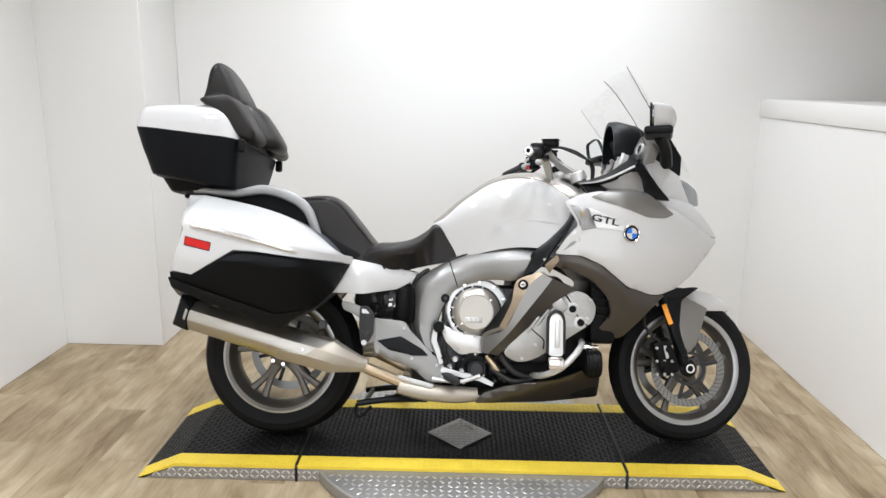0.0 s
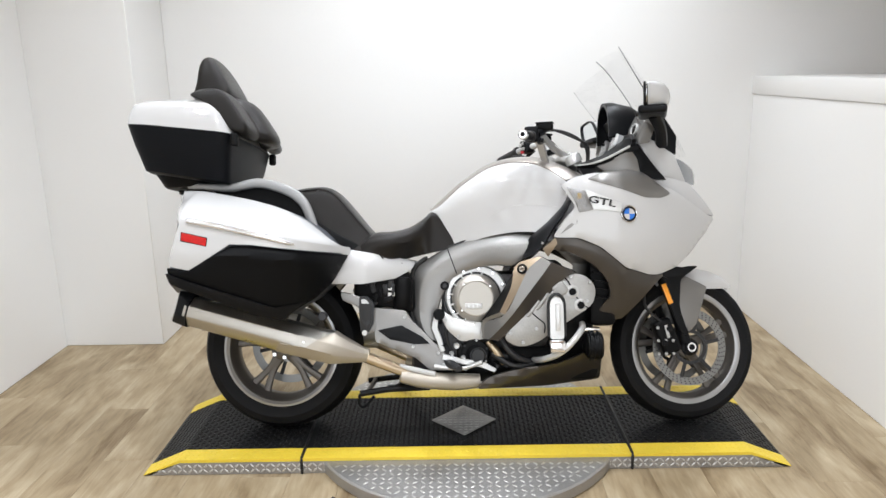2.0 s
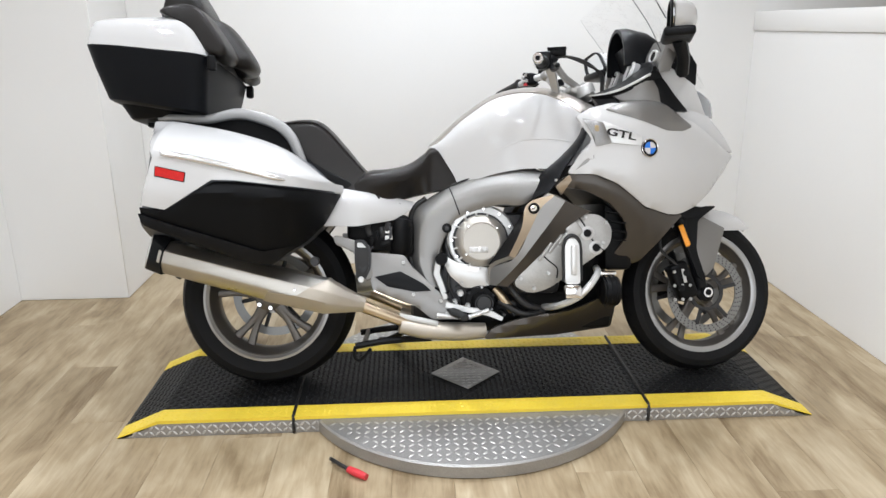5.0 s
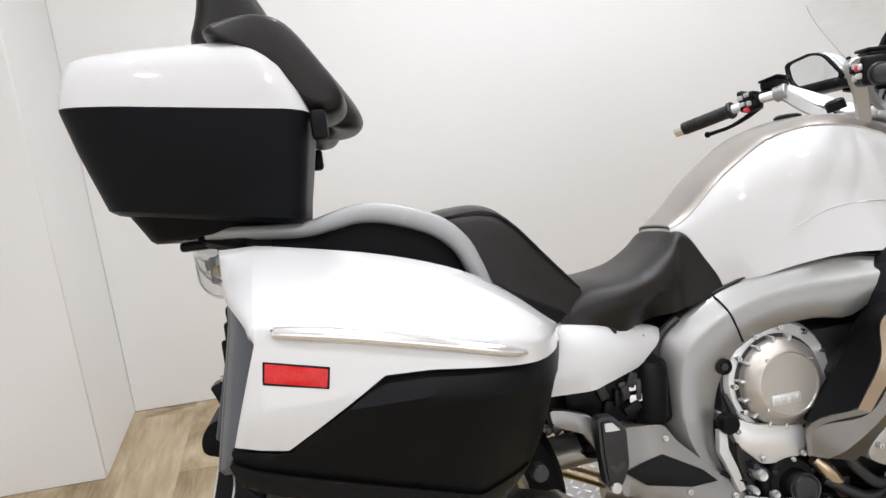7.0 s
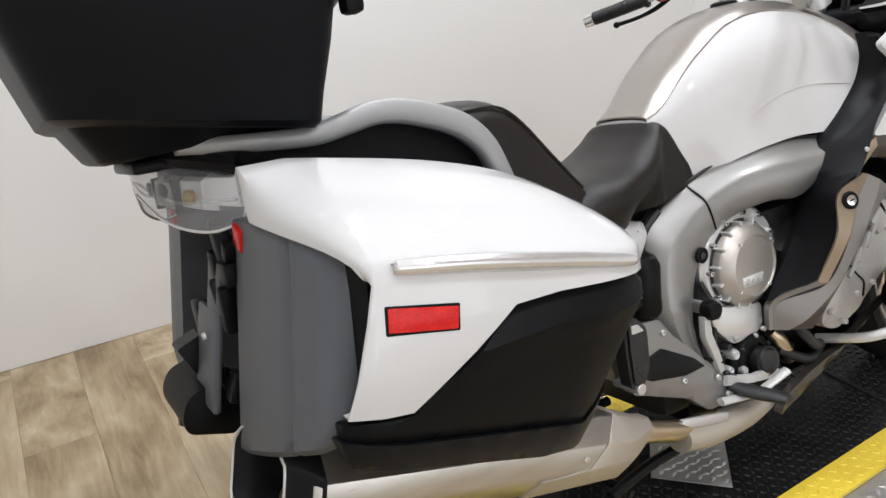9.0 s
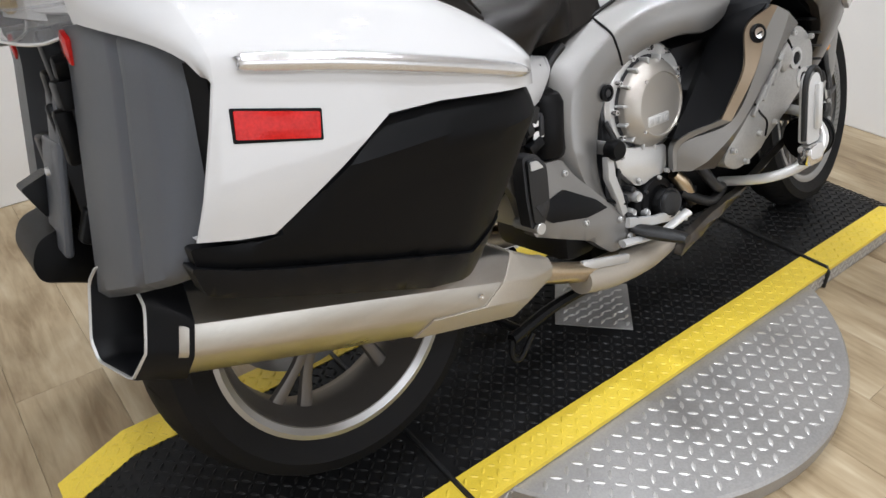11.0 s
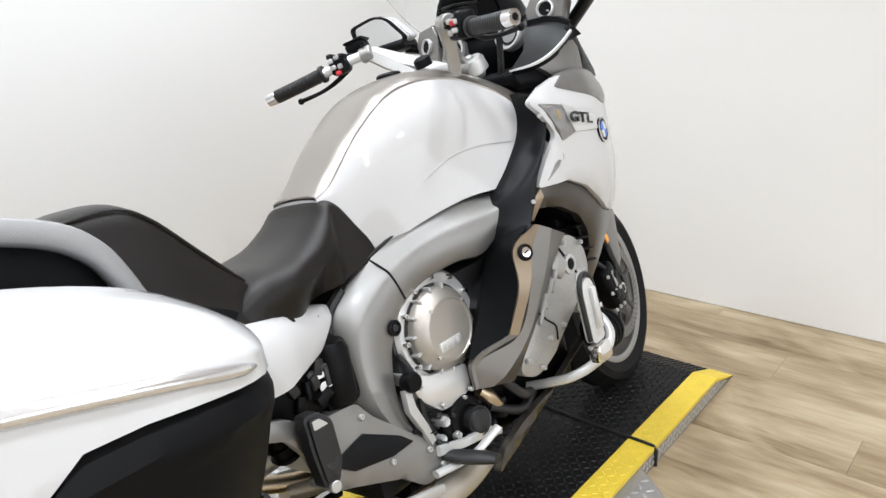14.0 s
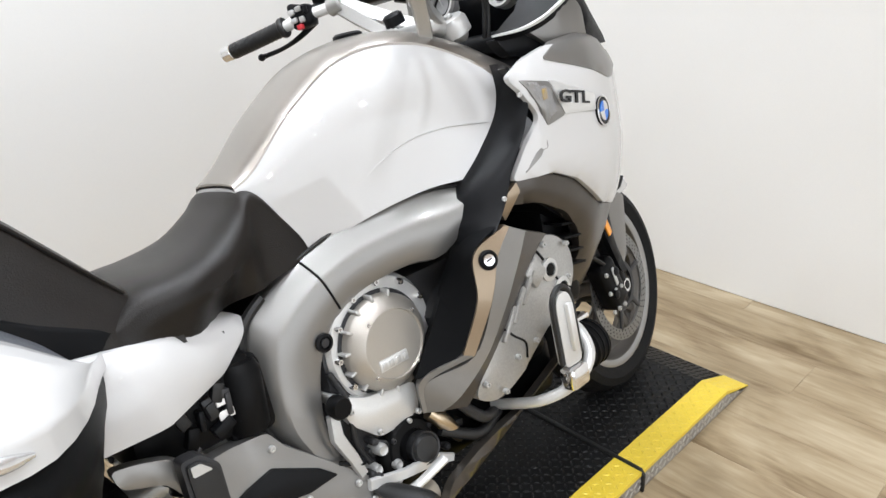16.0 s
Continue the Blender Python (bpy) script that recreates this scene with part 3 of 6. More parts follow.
# fork legs, axle and calipers
for s in (-1, 1):
    fork = part("fork_leg", tube([(FX - 0.02, s * 0.084, FR + 0.02), (FX - 0.075, s * 0.092, FR + 0.2), (FX - 0.15, s * 0.1, FR + 0.38), (FX - 0.22, s * 0.1, FR + 0.50)], [0.022, 0.026, 0.03, 0.03], 12), SATIN, bike, "black telelever fork leg")
    part("axle_clamp", join(lathe([(0.017, 0), (0.034, 0.004), (0.034, 0.03), (0.022, 0.036), (0.022, 0.044)], (FX, s * 0.048, FR), (0, s, 0), 20)), SATIN, fork)
    part("axle_nut", lathe([(0.011, 0), (0.018, 0.0), (0.018, 0.012), (0.011, 0.012), (0.009, 0.004)], (FX, s * 0.086, FR), (0, s, 0), 16), CHROME, fork, "bright axle end")
    cal = part("brake_caliper", box(FX - 0.108, s * 0.102, FR + 0.045, 0.075, 0.055, 0.14, 0.016, Matrix.Rotation(radians(-20), 4, "Y"), 3), ENGBLACK, bike, "black four-piston brake caliper")
    for k in range(2):
        part("piston_cap", lathe([(0.012, 0), (0.012, 0.006), (0.007, 0.008)], (FX - 0.125 + 0.02 * k, s * 0.13, FR + 0.02 + 0.055 * k), (0, s, 0), 14), SATIN, cal)
    part("sensor_ring", lathe([(0.055, -0.002), (0.068, -0.002), (0.068, 0.002), (0.055, 0.002)], (FX, s * 0.080, FR), (0, 1, 0), 40, closed=True), DARK, fork)
    for k in range(7):
        part("caliper_bolt", bolt((FX - 0.15 + 0.03 * (k % 3), s * 0.128, FR - 0.02 + 0.05 * (k // 3)), (0, s, 0), 0.006, 0.006), CAST, cal)
    part("reflector", box(1.505, s * 0.135, 0.505, 0.02, 0.006, 0.082, 0.003, Matrix.Rotation(radians(-20), 4, "Y")), AMBER, fork, "amber side reflector")
    part("brake_hose", tube([(FX - 0.13, s * 0.12, FR + 0.1), (FX - 0.19, s * 0.11, FR + 0.17), (FX - 0.17, s * 0.09, FR + 0.29)], 0.006, 8), RUBBER, cal)
part("axle", cyl((FX, -0.1, FR), (FX, 0.1, FR), 0.012), SATIN, bike)
part("caliper_badge", box(1.50, -0.132, 0.36, 0.012, 0.003, 0.05, 0.001, Matrix.Rotation(radians(-12), 4, "Y")), CAST, bike)


# front mudguard: grey side blades under a white crown over the tyre
def arc_shell(x, z, r0, r1, a0, a1, w0, w1, n=16):
    rings = []
    for k in range(n + 1):
        t = k / n
        a = radians(a0 + (a1 - a0) * t)
        r, w = r0 + (r1 - r0) * math.sin(math.pi * t), w0 + (w1 - w0) * t
        ring = []
        for q in [i / 8 for i in range(-8, 9)]:
            rr = r - 0.35 * w * abs(q) ** 3
            ring.append((x + rr * math.cos(a), q * w, z + rr * math.sin(a)))
        for q in [i / 8 for i in range(8, -9, -1)]:
            rr = r - 0.35 * w * abs(q) ** 3 - 0.005
            ring.append((x + rr * math.cos(a), q * (w - 0.004), z + rr * math.sin(a)))
        rings.append(ring)
    return loft(rings)


part("front_mudguard", arc_shell(FX, FR, FR + 0.012, FR + 0.020, 51, 118, 0.050, 0.088), WHITE, bike, "white painted front mudguard")
for s in (-1, 1):
    part("mudguard_skirt", panel([(1.60, 0.596), (1.655, 0.604), (1.72, 0.590), (1.77, 0.566), (1.812, 0.528), (1.79, 0.522), (1.68, 0.522), (1.61, 0.55)], lambda x, z: 0.076 - 0.16 * max(0, x - 1.72) - 0.25 * max(0, z - 0.56), 0.006, s, 0.008, 0.02), WHITE, bike)
for s in (-1, 1):
    part("mudguard_side", panel([(1.515, 0.592), (1.60, 0.572), (1.682, 0.530), (1.655, 0.455), (1.632, 0.386), (1.60, 0.356), (1.575, 0.40), (1.552, 0.46)], lambda x, z: 0.112 - 0.05 * max(0, z - 0.48), 0.012, s, 0.005), COVERGREY, bike, "grey mudguard side blade")
    part("fork_shroud", panel([(1.50, 0.585), (1.60, 0.612), (1.645, 0.612), (1.57, 0.56), (1.56, 0.45), (1.595, 0.34), (1.565, 0.35), (1.52, 0.47)], lambda x, z: 0.122, 0.014, s), SATIN, bike)

# the steering stands a little to the left
head_axis = Matrix.Rotation(radians(8.5), 4, Vector((-math.sin(radians(27)), 0, math.cos(radians(27)))))
TURN_LEFT = Matrix.Translation((FX - 0.03, 0, FR)) @ head_axis @ Matrix.Translation((-FX + 0.03, 0, -FR))
for ob in list(bike.children):
    if ob.name.split(".")[0] in ("front_wheel", "fork_leg", "brake_caliper", "axle", "caliper_badge", "front_mudguard", "mudguard_skirt", "mudguard_side", "fork_shroud") or (ob.name.startswith("brake_disc") and ob.bound_box[0][0] > 1):
        ob.matrix_basis = TURN_LEFT

# ---- engine and frame ----
part("engine_core", join(box(0.86, 0, 0.46, 0.42, 0.26, 0.30, 0.03), box(1.05, 0, 0.50, 0.26, 0.34, 0.22, 0.03, Matrix.Rotation(radians(-35), 4, "Y")), box(0.70, 0, 0.32, 0.34, 0.24, 0.20, 0.03)), DARK, bike, "dark engine castings")
part("sump", join(box(0.93, 0, 0.255, 0.66, 0.24, 0.15, 0.03), box(1.16, 0, 0.40, 0.16, 0.26, 0.24, 0.03)), ENGBLACK, bike, "black engine sump")
part("radiator_block", box(1.26, 0, 0.55, 0.10, 0.40, 0.30, 0.02), ENGBLACK, bike)
CX, CZ = 0.782, 0.512
for s in (-1, 1):
    house = part("clutch_housing", lathe([(0.121, 0.06), (0.124, 0.126), (0.117, 0.135), (0.085, 0.137)], (CX + 0.006, 0, CZ + 0.004), (0, s, 0), 48), ALU, bike, "bright cast aluminium engine housing")
    part("cover_shadow_gap", lathe([(0.098, 0.135), (0.100, 0.1375), (0.092, 0.1385), (0.090, 0.135)], (CX, 0, CZ), (0, s, 0), 48, closed=True), DARK, house)
    part("engine_cover", lathe([(0.092, 0.120), (0.092, 0.152), (0.089, 0.157), (0.069, 0.177), (0.066, 0.1775), (0.064, 0.174), (0.02, 0.174)], (CX, 0, CZ), (0, s, 0), 56), COVER, house, "round cast aluminium engine cover")
    part("cover_nameplate", box(CX - 0.010, s * 0.1745, CZ - 0.030, 0.066, 0.006, 0.022, 0.0025), ALU, house, "raised maker's plate")
    for k in range(4):
        part("nameplate_mark", box(CX - 0.034 + 0.016 * k, s * 0.178, CZ - 0.030, 0.010, 0.003, 0.013, 0.001), CAST, house)
    for k in range(11):
        a = radians(25 + k * 31)
        part("housing_bolt", bolt((CX + 0.006 + 0.109 * math.cos(a), s * 0.135, CZ + 0.004 + 0.109 * math.sin(a)), (0, s, 0), 0.0065, 0.014), CHROME, house)
    for k in range(9):
        a = radians(75 + k * 24)
        part("cover_rib", box(CX + 0.093 * math.cos(a), s * 0.146, CZ + 0.093 * math.sin(a), 0.014, 0.030, 0.006, 0.0025, Matrix.Rotation(-a, 4, "Y")), CAST, house)
    for k in range(4):
        a = radians(40 + 90 * k)
        part("cover_bolt", bolt((CX + 0.071 * math.cos(a), s * 0.1755, CZ + 0.071 * math.sin(a)), (0, s, 0), 0.0042, 0.004), CHROME, house)
    low_cover = part("lower_cover", panel([(0.640, 0.470), (0.700, 0.436), (0.760, 0.424), (0.819, 0.415), (0.816, 0.358), (0.778, 0.346), (0.716, 0.348), (0.664, 0.398)], lambda x, z: 0.163, 0.07, s, 0.014, 0.03, 0.009), ALU, bike, "bright lower engine cover")
    for x, z in ((0.662, 0.430), (0.711, 0.364), (0.803, 0.360), (0.650, 0.458)):
        part("lower_cover_bolt", bolt((x, s * 0.1635, z), (0, s, 0), 0.006, 0.008), CAST, low_cover)
    head = part("cylinder_head", panel([(0.875, 0.365), (0.935, 0.33), (1.00, 0.345), (1.215, 0.49), (1.225, 0.555), (1.18, 0.60), (1.12, 0.60), (1.05, 0.56)], lambda x, z: 0.266 - 0.1 * abs(z - 0.47), 0.14, s, 0.03), HEADCAST, bike, "grey cast aluminium cylinder head")
    for x, z in ((0.905, 0.385), (0.95, 0.35), (1.0, 0.40), (1.06, 0.41), (1.19, 0.50), (1.2, 0.57), (1.13, 0.59)):
        part("head_bolt", bolt((x, s * 0.258, z), (0, s, 0), 0.0065, 0.01), CAST, head)
    for x, z in ((1.135, 0.535), (1.165, 0.485)):
        part("oil_plug", lathe([(0.024, 0), (0.024, 0.006), (0.015, 0.008), (0.014, 0.003)], (x, s * 0.260, z), (0, s, 0), 20), CAST, head)
        part("plug_core", lathe([(0.013, 0.0), (0.013, 0.005), (0.005, 0.006)], (x, s * 0.262, z), (0, s, 0), 16), ENGBLACK, head)
    for k in range(3):
        part("head_rib", box(0.99 + 0.035 * k, s * 0.266, 0.475 + 0.026 * k, 0.012, 0.012, 0.075, 0.004, Matrix.Rotation(radians(38), 4, "Y")), HEADCAST, head)

    def whead(x, z):
        return 0.2665 - 0.1 * abs(z - 0.47)
    part("head_joint", tube([(x, s * whead(x, z), z) for x, z in ((1.105, 0.59), (1.122, 0.571), (1.157, 0.505), (1.19, 0.475))], 0.0028, 6), ENGBLACK, head)
    part("head_joint", tube([(x, s * whead(x, z), z) for x, z in ((0.975, 0.47), (1.0, 0.445), (1.03, 0.418), (1.03, 0.385))], 0.0024, 6), ENGBLACK, head)
    part("head_boss", box(1.09, s * 0.262, 0.545, 0.05, 0.02, 0.05, 0.012, Matrix.Rotation(radians(-35), 4, "Y")), HEADCAST, head)

    def wspar(x, z):
        """Half width of the flat face of the frame."""
        return lerp([(0.5, 0.132), (0.62, 0.134), (0.75, 0.150), (0.9, 0.195), (1.02, 0.228)], x) + 0.06 * max(0, 0.52 - z)

    outer = [(1.025, 0.744), (0.94, 0.757), (0.86, 0.753), (0.78, 0.741), (0.72, 0.723), (0.66, 0.700), (0.60, 0.666), (0.555, 0.630), (0.537, 0.57), (0.533, 0.50), (0.540, 0.437), (0.57, 0.375), (0.605, 0.320), (0.648, 0.283)]
    inner = [(1.01, 0.695), (0.93, 0.634), (0.862, 0.636), (0.80, 0.628), (0.745, 0.612), (0.705, 0.588), (0.675, 0.555), (0.655, 0.52), (0.642, 0.485), (0.633, 0.45), (0.628, 0.415), (0.633, 0.37), (0.645, 0.330), (0.668, 0.298)]
    rim_o = curve([(x, wspar(x, z) - 0.036, z) for x, z in outer], 4)
    rim_i = curve([(x, wspar(x, z), z) for x, z in inner], 4)
    rings = []
    for k, (o, i) in enumerate(zip(rim_o, rim_i)):
        def at(t, y):
            q = o + (i - o) * t
            return (q.x, s * (wspar(q.x, q.z) + y), q.z)
        cut = 0.36 - 0.10 * k / len(rim_o)
        rings.append([at(0, -0.07), at(0, -0.040), at(0.03, -0.034), at(cut - 0.03, -0.004), at(cut + 0.03, 0.0), at(0.62, 0.001), at(0.86, -0.002), at(0.97, -0.008), at(1, -0.016), at(1, -0.07)])
    spar = part("frame_spar", loft(rings), SILVER, bike, "silver painted main frame spar", 32)
    part("spar_rear_seal", tube([(p.x - 0.007, s * (p.y - 0.004), p.z + 0.002) for p in rim_o[24:]], 0.0095, 8, 2), RUBBER, spar)
    mid_o, mid_i = rim_o[19], rim_i[19]
    part("spar_seam", tube([(mid_o.x + (mid_i.x - mid_o.x) * t, s * (wspar(mid_o.x + (mid_i.x - mid_o.x) * t, 0.6) + y), mid_o.z + (mid_i.z - mid_o.z) * t) for t, y in ((0.02, -0.034), (0.3, -0.002), (0.6, 0.0015), (0.9, -0.002))], 0.0022, 6), SATIN, spar)
    part("spar_edge_trim", tube([(p.x, s * (p.y - 0.002), p.z + 0.002) for p in rim_o[:20]], 0.0036, 8, 2), RUBBER, spar)
    part("frame_plug", lathe([(0.017, -0.004), (0.017, 0.003), (0.012, 0.004), (0.011, -0.001)], (0.663, s * (wspar(0.663, 0.56) + 0.001), 0.560), (0, s, 0), 20), SATIN, spar, "black frame plug")
    part("plug_socket", lathe([(0.0085, 0.0), (0.0085, 0.003), (0.004, 0.0032)], (0.663, s * (wspar(0.663, 0.56) + 0.002), 0.560), (0, s, 0), 6), DARK, spar)

    # footrest plate and its dark inset
    def wplate(x, z):
        return 0.158 + 0.12 * max(0, 0.44 - z) + 0.28 * max(0, 0.45 - x)
    plate = part("footrest_plate", panel([(0.385, 0.482), (0.51, 0.468), (0.532, 0.432), (0.639, 0.326), (0.683, 0.280), (0.681, 0.240), (0.602, 0.241), (0.551, 0.286), (0.468, 0.319), (0.396, 0.351)], wplate, 0.03, s, 0.012, 0.03, 0.008), SILVER, bike, "silver footrest bracket plate")
    part("plate_inset", panel([(0.405, 0.396), (0.495, 0.413), (0.575, 0.368), (0.602, 0.342), (0.544, 0.340), (0.45, 0.360)], lambda x, z: wplate(x, z) + 0.0085, 0.012, s, 0.004), SATIN, plate, "dark plastic inset")
    for x, z in ((0.506, 0.442), (0.635, 0.305), (0.539, 0.330), (0.655, 0.262)):
        part("plate_bolt", bolt((x, s * wplate(x, z), z), (0, s, 0), 0.0065, 0.006), CAST, plate)
    peg = part("passenger_footrest", panel([(0.348, 0.522), (0.371, 0.521), (0.391, 0.497), (0.389, 0.430), (0.374, 0.402), (0.350, 0.404), (0.347, 0.461)], lambda x, z: 0.240, 0.035, s, 0.008), RUBBER, bike, "folded black passenger footrest")
    part("peg_frame", panel([(0.343, 0.529), (0.373, 0.528), (0.397, 0.501), (0.395, 0.428), (0.377, 0.393), (0.346, 0.395), (0.341, 0.461)], lambda x, z: 0.233, 0.028, s, 0.008), DARK, peg)
    part("peg_mark", panel([(0.353, 0.438), (0.385, 0.440), (0.370, 0.410)], lambda x, z: 0.2425, 0.004, s, 0.003), DARK, peg)
    part("peg_cap", panel([(0.352, 0.519), (0.368, 0.518), (0.382, 0.502), (0.352, 0.503)], lambda x, z: 0.2425, 0.004, s, 0.003), CAST, peg)
    part("peg_hinge", cyl((0.362, s * 0.17, 0.393), (0.362, s * 0.238, 0.393), 0.011), CAST, peg)
    part("peg_arm", panel([(0.265, 0.545), (0.30, 0.538), (0.345, 0.522), (0.395, 0.478), (0.40, 0.40), (0.375, 0.38), (0.36, 0.44), (0.33, 0.488), (0.272, 0.512)], lambda x, z: 0.186, 0.022, s, 0.012, 0.03, 0.007), SILVER, bike, "silver passenger footrest arm")
    part("rider_footrest", tube([(0.668, s * 0.175, 0.275), (0.685, s * 0.21, 0.266), (0.705, s * 0.26, 0.260), (0.71, s * 0.285, 0.258)], [0.014, 0.022, 0.020, 0.014], 12, flat=0.6), RUBBER, bike, "black rubber rider footrest")
    part("pedal", tube([(0.62, s * 0.19, 0.258), (0.72, s * 0.205, 0.25), (0.80, s * 0.22, 0.275)], [0.012, 0.01, 0.012], 10, flat=0.7), ALU, bike, "aluminium foot pedal")
    part("heel_link", box(0.555, s * 0.20, 0.245, 0.14, 0.012, 0.02, 0.004, Matrix.Rotation(radians(14), 4, "Y")), CAST, bike)

    # black strip that falls from the tank to the lower cover
    def ribbon(lines, inward):
        """A band swept along side lines, from its rear edge to its front edge."""
        rows = [curve([(p[0], s * p[1], p[2]) for p in ln], 6) for ln in lines]
        dv = Vector((0.01, -s * inward, 0))
        return loft([[r[i] for r in rows] + [r[i] + dv for r in reversed(rows)] for i in range(len(rows[0]))])
    rear_edge = [(1.138, 0.222, 0.956), (1.122, 0.220, 0.875), (1.058, 0.207, 0.80), (0.988, 0.203, 0.74), (0.968, 0.21, 0.69), (0.952, 0.214, 0.645)]
    front_edge = [(1.118, 0.262, 0.945), (1.134, 0.290, 0.895), (1.110, 0.290, 0.83), (1.062, 0.284, 0.765), (1.027, 0.284, 0.708), (0.986, 0.288, 0.668)]
    crown = [tuple(p + (q - p) * 0.78 + (0.012 if i == 1 else 0) for i, (p, q) in enumerate(zip(u, v))) for u, v in zip(rear_edge, front_edge)]
    belly = [tuple(p + (q - p) * 0.35 + (0.010 if i == 1 else 0) for i, (p, q) in enumerate(zip(u, v))) for u, v in zip(rear_edge, front_edge)]
    strip = part("side_strip", ribbon([rear_edge, belly, crown, front_edge], 0.03), SATIN, bike, "satin black side strip")
    for p in ((1.028, 0.281, 0.716), (1.114, 0.288, 0.893)):
        part("strip_screw", bolt((p[0], s * p[1], p[2]), (-0.6, s * 0.8, 0), 0.005, 0.005), CAST, strip)
    back = [(0.985, 0.225, 0.682), (0.95, 0.205, 0.641), (0.911, 0.198, 0.586), (0.864, 0.19, 0.513), (0.804, 0.182, 0.431)]
    edge_in = [(0.988, 0.284, 0.674), (0.926, 0.272, 0.636), (0.910, 0.280, 0.556), (0.866, 0.255, 0.468), (0.806, 0.190, 0.430)]
    part("cover_infill", ribbon([back, [tuple(p + (q - p) * 0.5 - (0.006 if n == 1 else 0) for n, (p, q) in enumerate(zip(u, v))) for u, v in zip(back, edge_in)], edge_in], 0.02), BLACK, bike, "black textured infill panel")
    lip = [(1.012, 0.282, 0.668), (0.928, 0.276, 0.638), (0.907, 0.284, 0.557), (0.866, 0.260, 0.464), (0.806, 0.194, 0.427), (0.802, 0.183, 0.359)]
    band = [(1.020, 0.288, 0.664), (0.972, 0.292, 0.622), (0.935, 0.294, 0.552), (0.884, 0.270, 0.456), (0.816, 0.200, 0.420), (0.808, 0.188, 0.359)]
    ridge = [(1.055, 0.294, 0.645), (1.018, 0.296, 0.595), (0.962, 0.294, 0.523), (0.905, 0.280, 0.448), (0.850, 0.246, 0.385), (0.826, 0.213, 0.358)]
    face = [(1.147, 0.262, 0.608), (1.104, 0.264, 0.583), (1.027, 0.262, 0.506), (0.941, 0.258, 0.429), (0.885, 0.250, 0.378), (0.862, 0.244, 0.357)]
    low = part("lower_side_cover", ribbon([band, ridge], 0.025), SILVER, bike, "silver lower side cover with a lock", 50)
    # silver face turned from the light; its shade is put in as dark paint
    part("cover_front_face", ribbon([[(p[0] + 0.001, p[1] - 0.002, p[2]) for p in ridge], face], 0.025), GUNMETAL, bike, "lower cover face, dark grey for its shade")
    near_band = [(p[0] + 0.001, p[1] - 0.0005, p[2]) for p in band]
    part("lock_plate", ribbon([lip[:4], near_band[:4]], 0.02), GOLD, low, "bronze inner edge round the lock")
    part("lower_edge", ribbon([lip[3:], near_band[3:]], 0.02), SILVER, low)
    ax = Vector((-0.32, s * 0.92, 0.2)).normalized()
    lock = part("lock_ring", lathe([(0.019, -0.006), (0.019, 0.004), (0.015, 0.006), (0.012, 0.003)], (0.950, s * 0.286, 0.622), ax, 24), ENGBLACK, low, "black lock surround")
    part("lock_barrel", lathe([(0.011, 0), (0.011, 0.007), (0.004, 0.0075)], (0.950, s * 0.286, 0.622), ax, 20), CHROME, lock, "round key lock")
    turn = Vector((0, 0, 1)).rotation_difference(ax).to_matrix().to_4x4()
    part("key_slot", box(*(Vector((0.950, s * 0.286, 0.622)) + ax * 0.0078), 0.012, 0.003, 0.001, 0.0003, turn), ENGBLACK, lock)

    # ---- front fairing ----
    part("fairing_side", panel([(1.096, 0.928), (1.148, 0.956), (1.225, 0.972), (1.33, 0.955), (1.45, 0.93), (1.52, 0.912), (1.60, 0.872), (1.69, 0.828), (1.742, 0.805), (1.70, 0.76), (1.615, 0.672), (1.545, 0.618), (1.475, 0.593), (1.43, 0.592), (1.335, 0.62), (1.235, 0.70), (1.16, 0.732), (1.065, 0.737), (1.106, 0.80), (1.148, 0.845)], width_fairing, 0.012, s, 0.015, 0.025, 0.006), WHITE, bike, "white painted fairing side panel")
    part("fairing_notch", panel([(1.114, 0.920), (1.180, 0.905), (1.210, 0.834), (1.158, 0.824), (1.146, 0.862)], lambda x, z: width_fairing(x, z) + 0.0065, 0.012, s, 0.005, 0.02), SILVER, bike, "silver signal surround in the fairing edge")
    part("fairing_slit", panel([(1.092, 0.748), (1.120, 0.780), (1.188, 0.818), (1.150, 0.784)], lambda x, z: width_fairing(x, z) + 0.0015, 0.008, s, 0.003, 0.02, 0.002), SILVER, bike, "pale recess along the fairing edge")
    part("model_plate", panel([(1.182, 0.907), (1.205, 0.899), (1.312, 0.856), (1.310, 0.824), (1.212, 0.835)], lambda x, z: width_fairing(x, z) + 0.0055, 0.01, s, 0.004, 0.02, 0.003), ALU, bike, "silver plate behind the model letters")
    sig = part("turn_signal", panel([(1.124, 0.914), (1.172, 0.902), (1.198, 0.842), (1.162, 0.832), (1.151, 0.866)], lambda x, z: width_fairing(x, z) + 0.008, 0.012, s, 0.005, 0.02), LENS, bike, "clear turn signal lens in the fairing edge")
    part("signal_bulb", box(1.160, s * (width_fairing(1.160, 0.882) + 0.003), 0.884, 0.016, 0.008, 0.022, 0.003, None, 3), BROWNLENS, sig, "amber bulb")
    part("fairing_top_cover", panel([(1.190, 0.948), (1.255, 0.975), (1.357, 0.984), (1.395, 0.976), (1.516, 0.893), (1.474, 0.876), (1.405, 0.876), (1.334, 0.900)], lambda x, z: width_fairing(x, z) + 0.006 - 0.9 * max(0, z - 0.960), 0.02, s, 0.012, 0.02), COVERGREY, bike, "grey upper fairing cover")
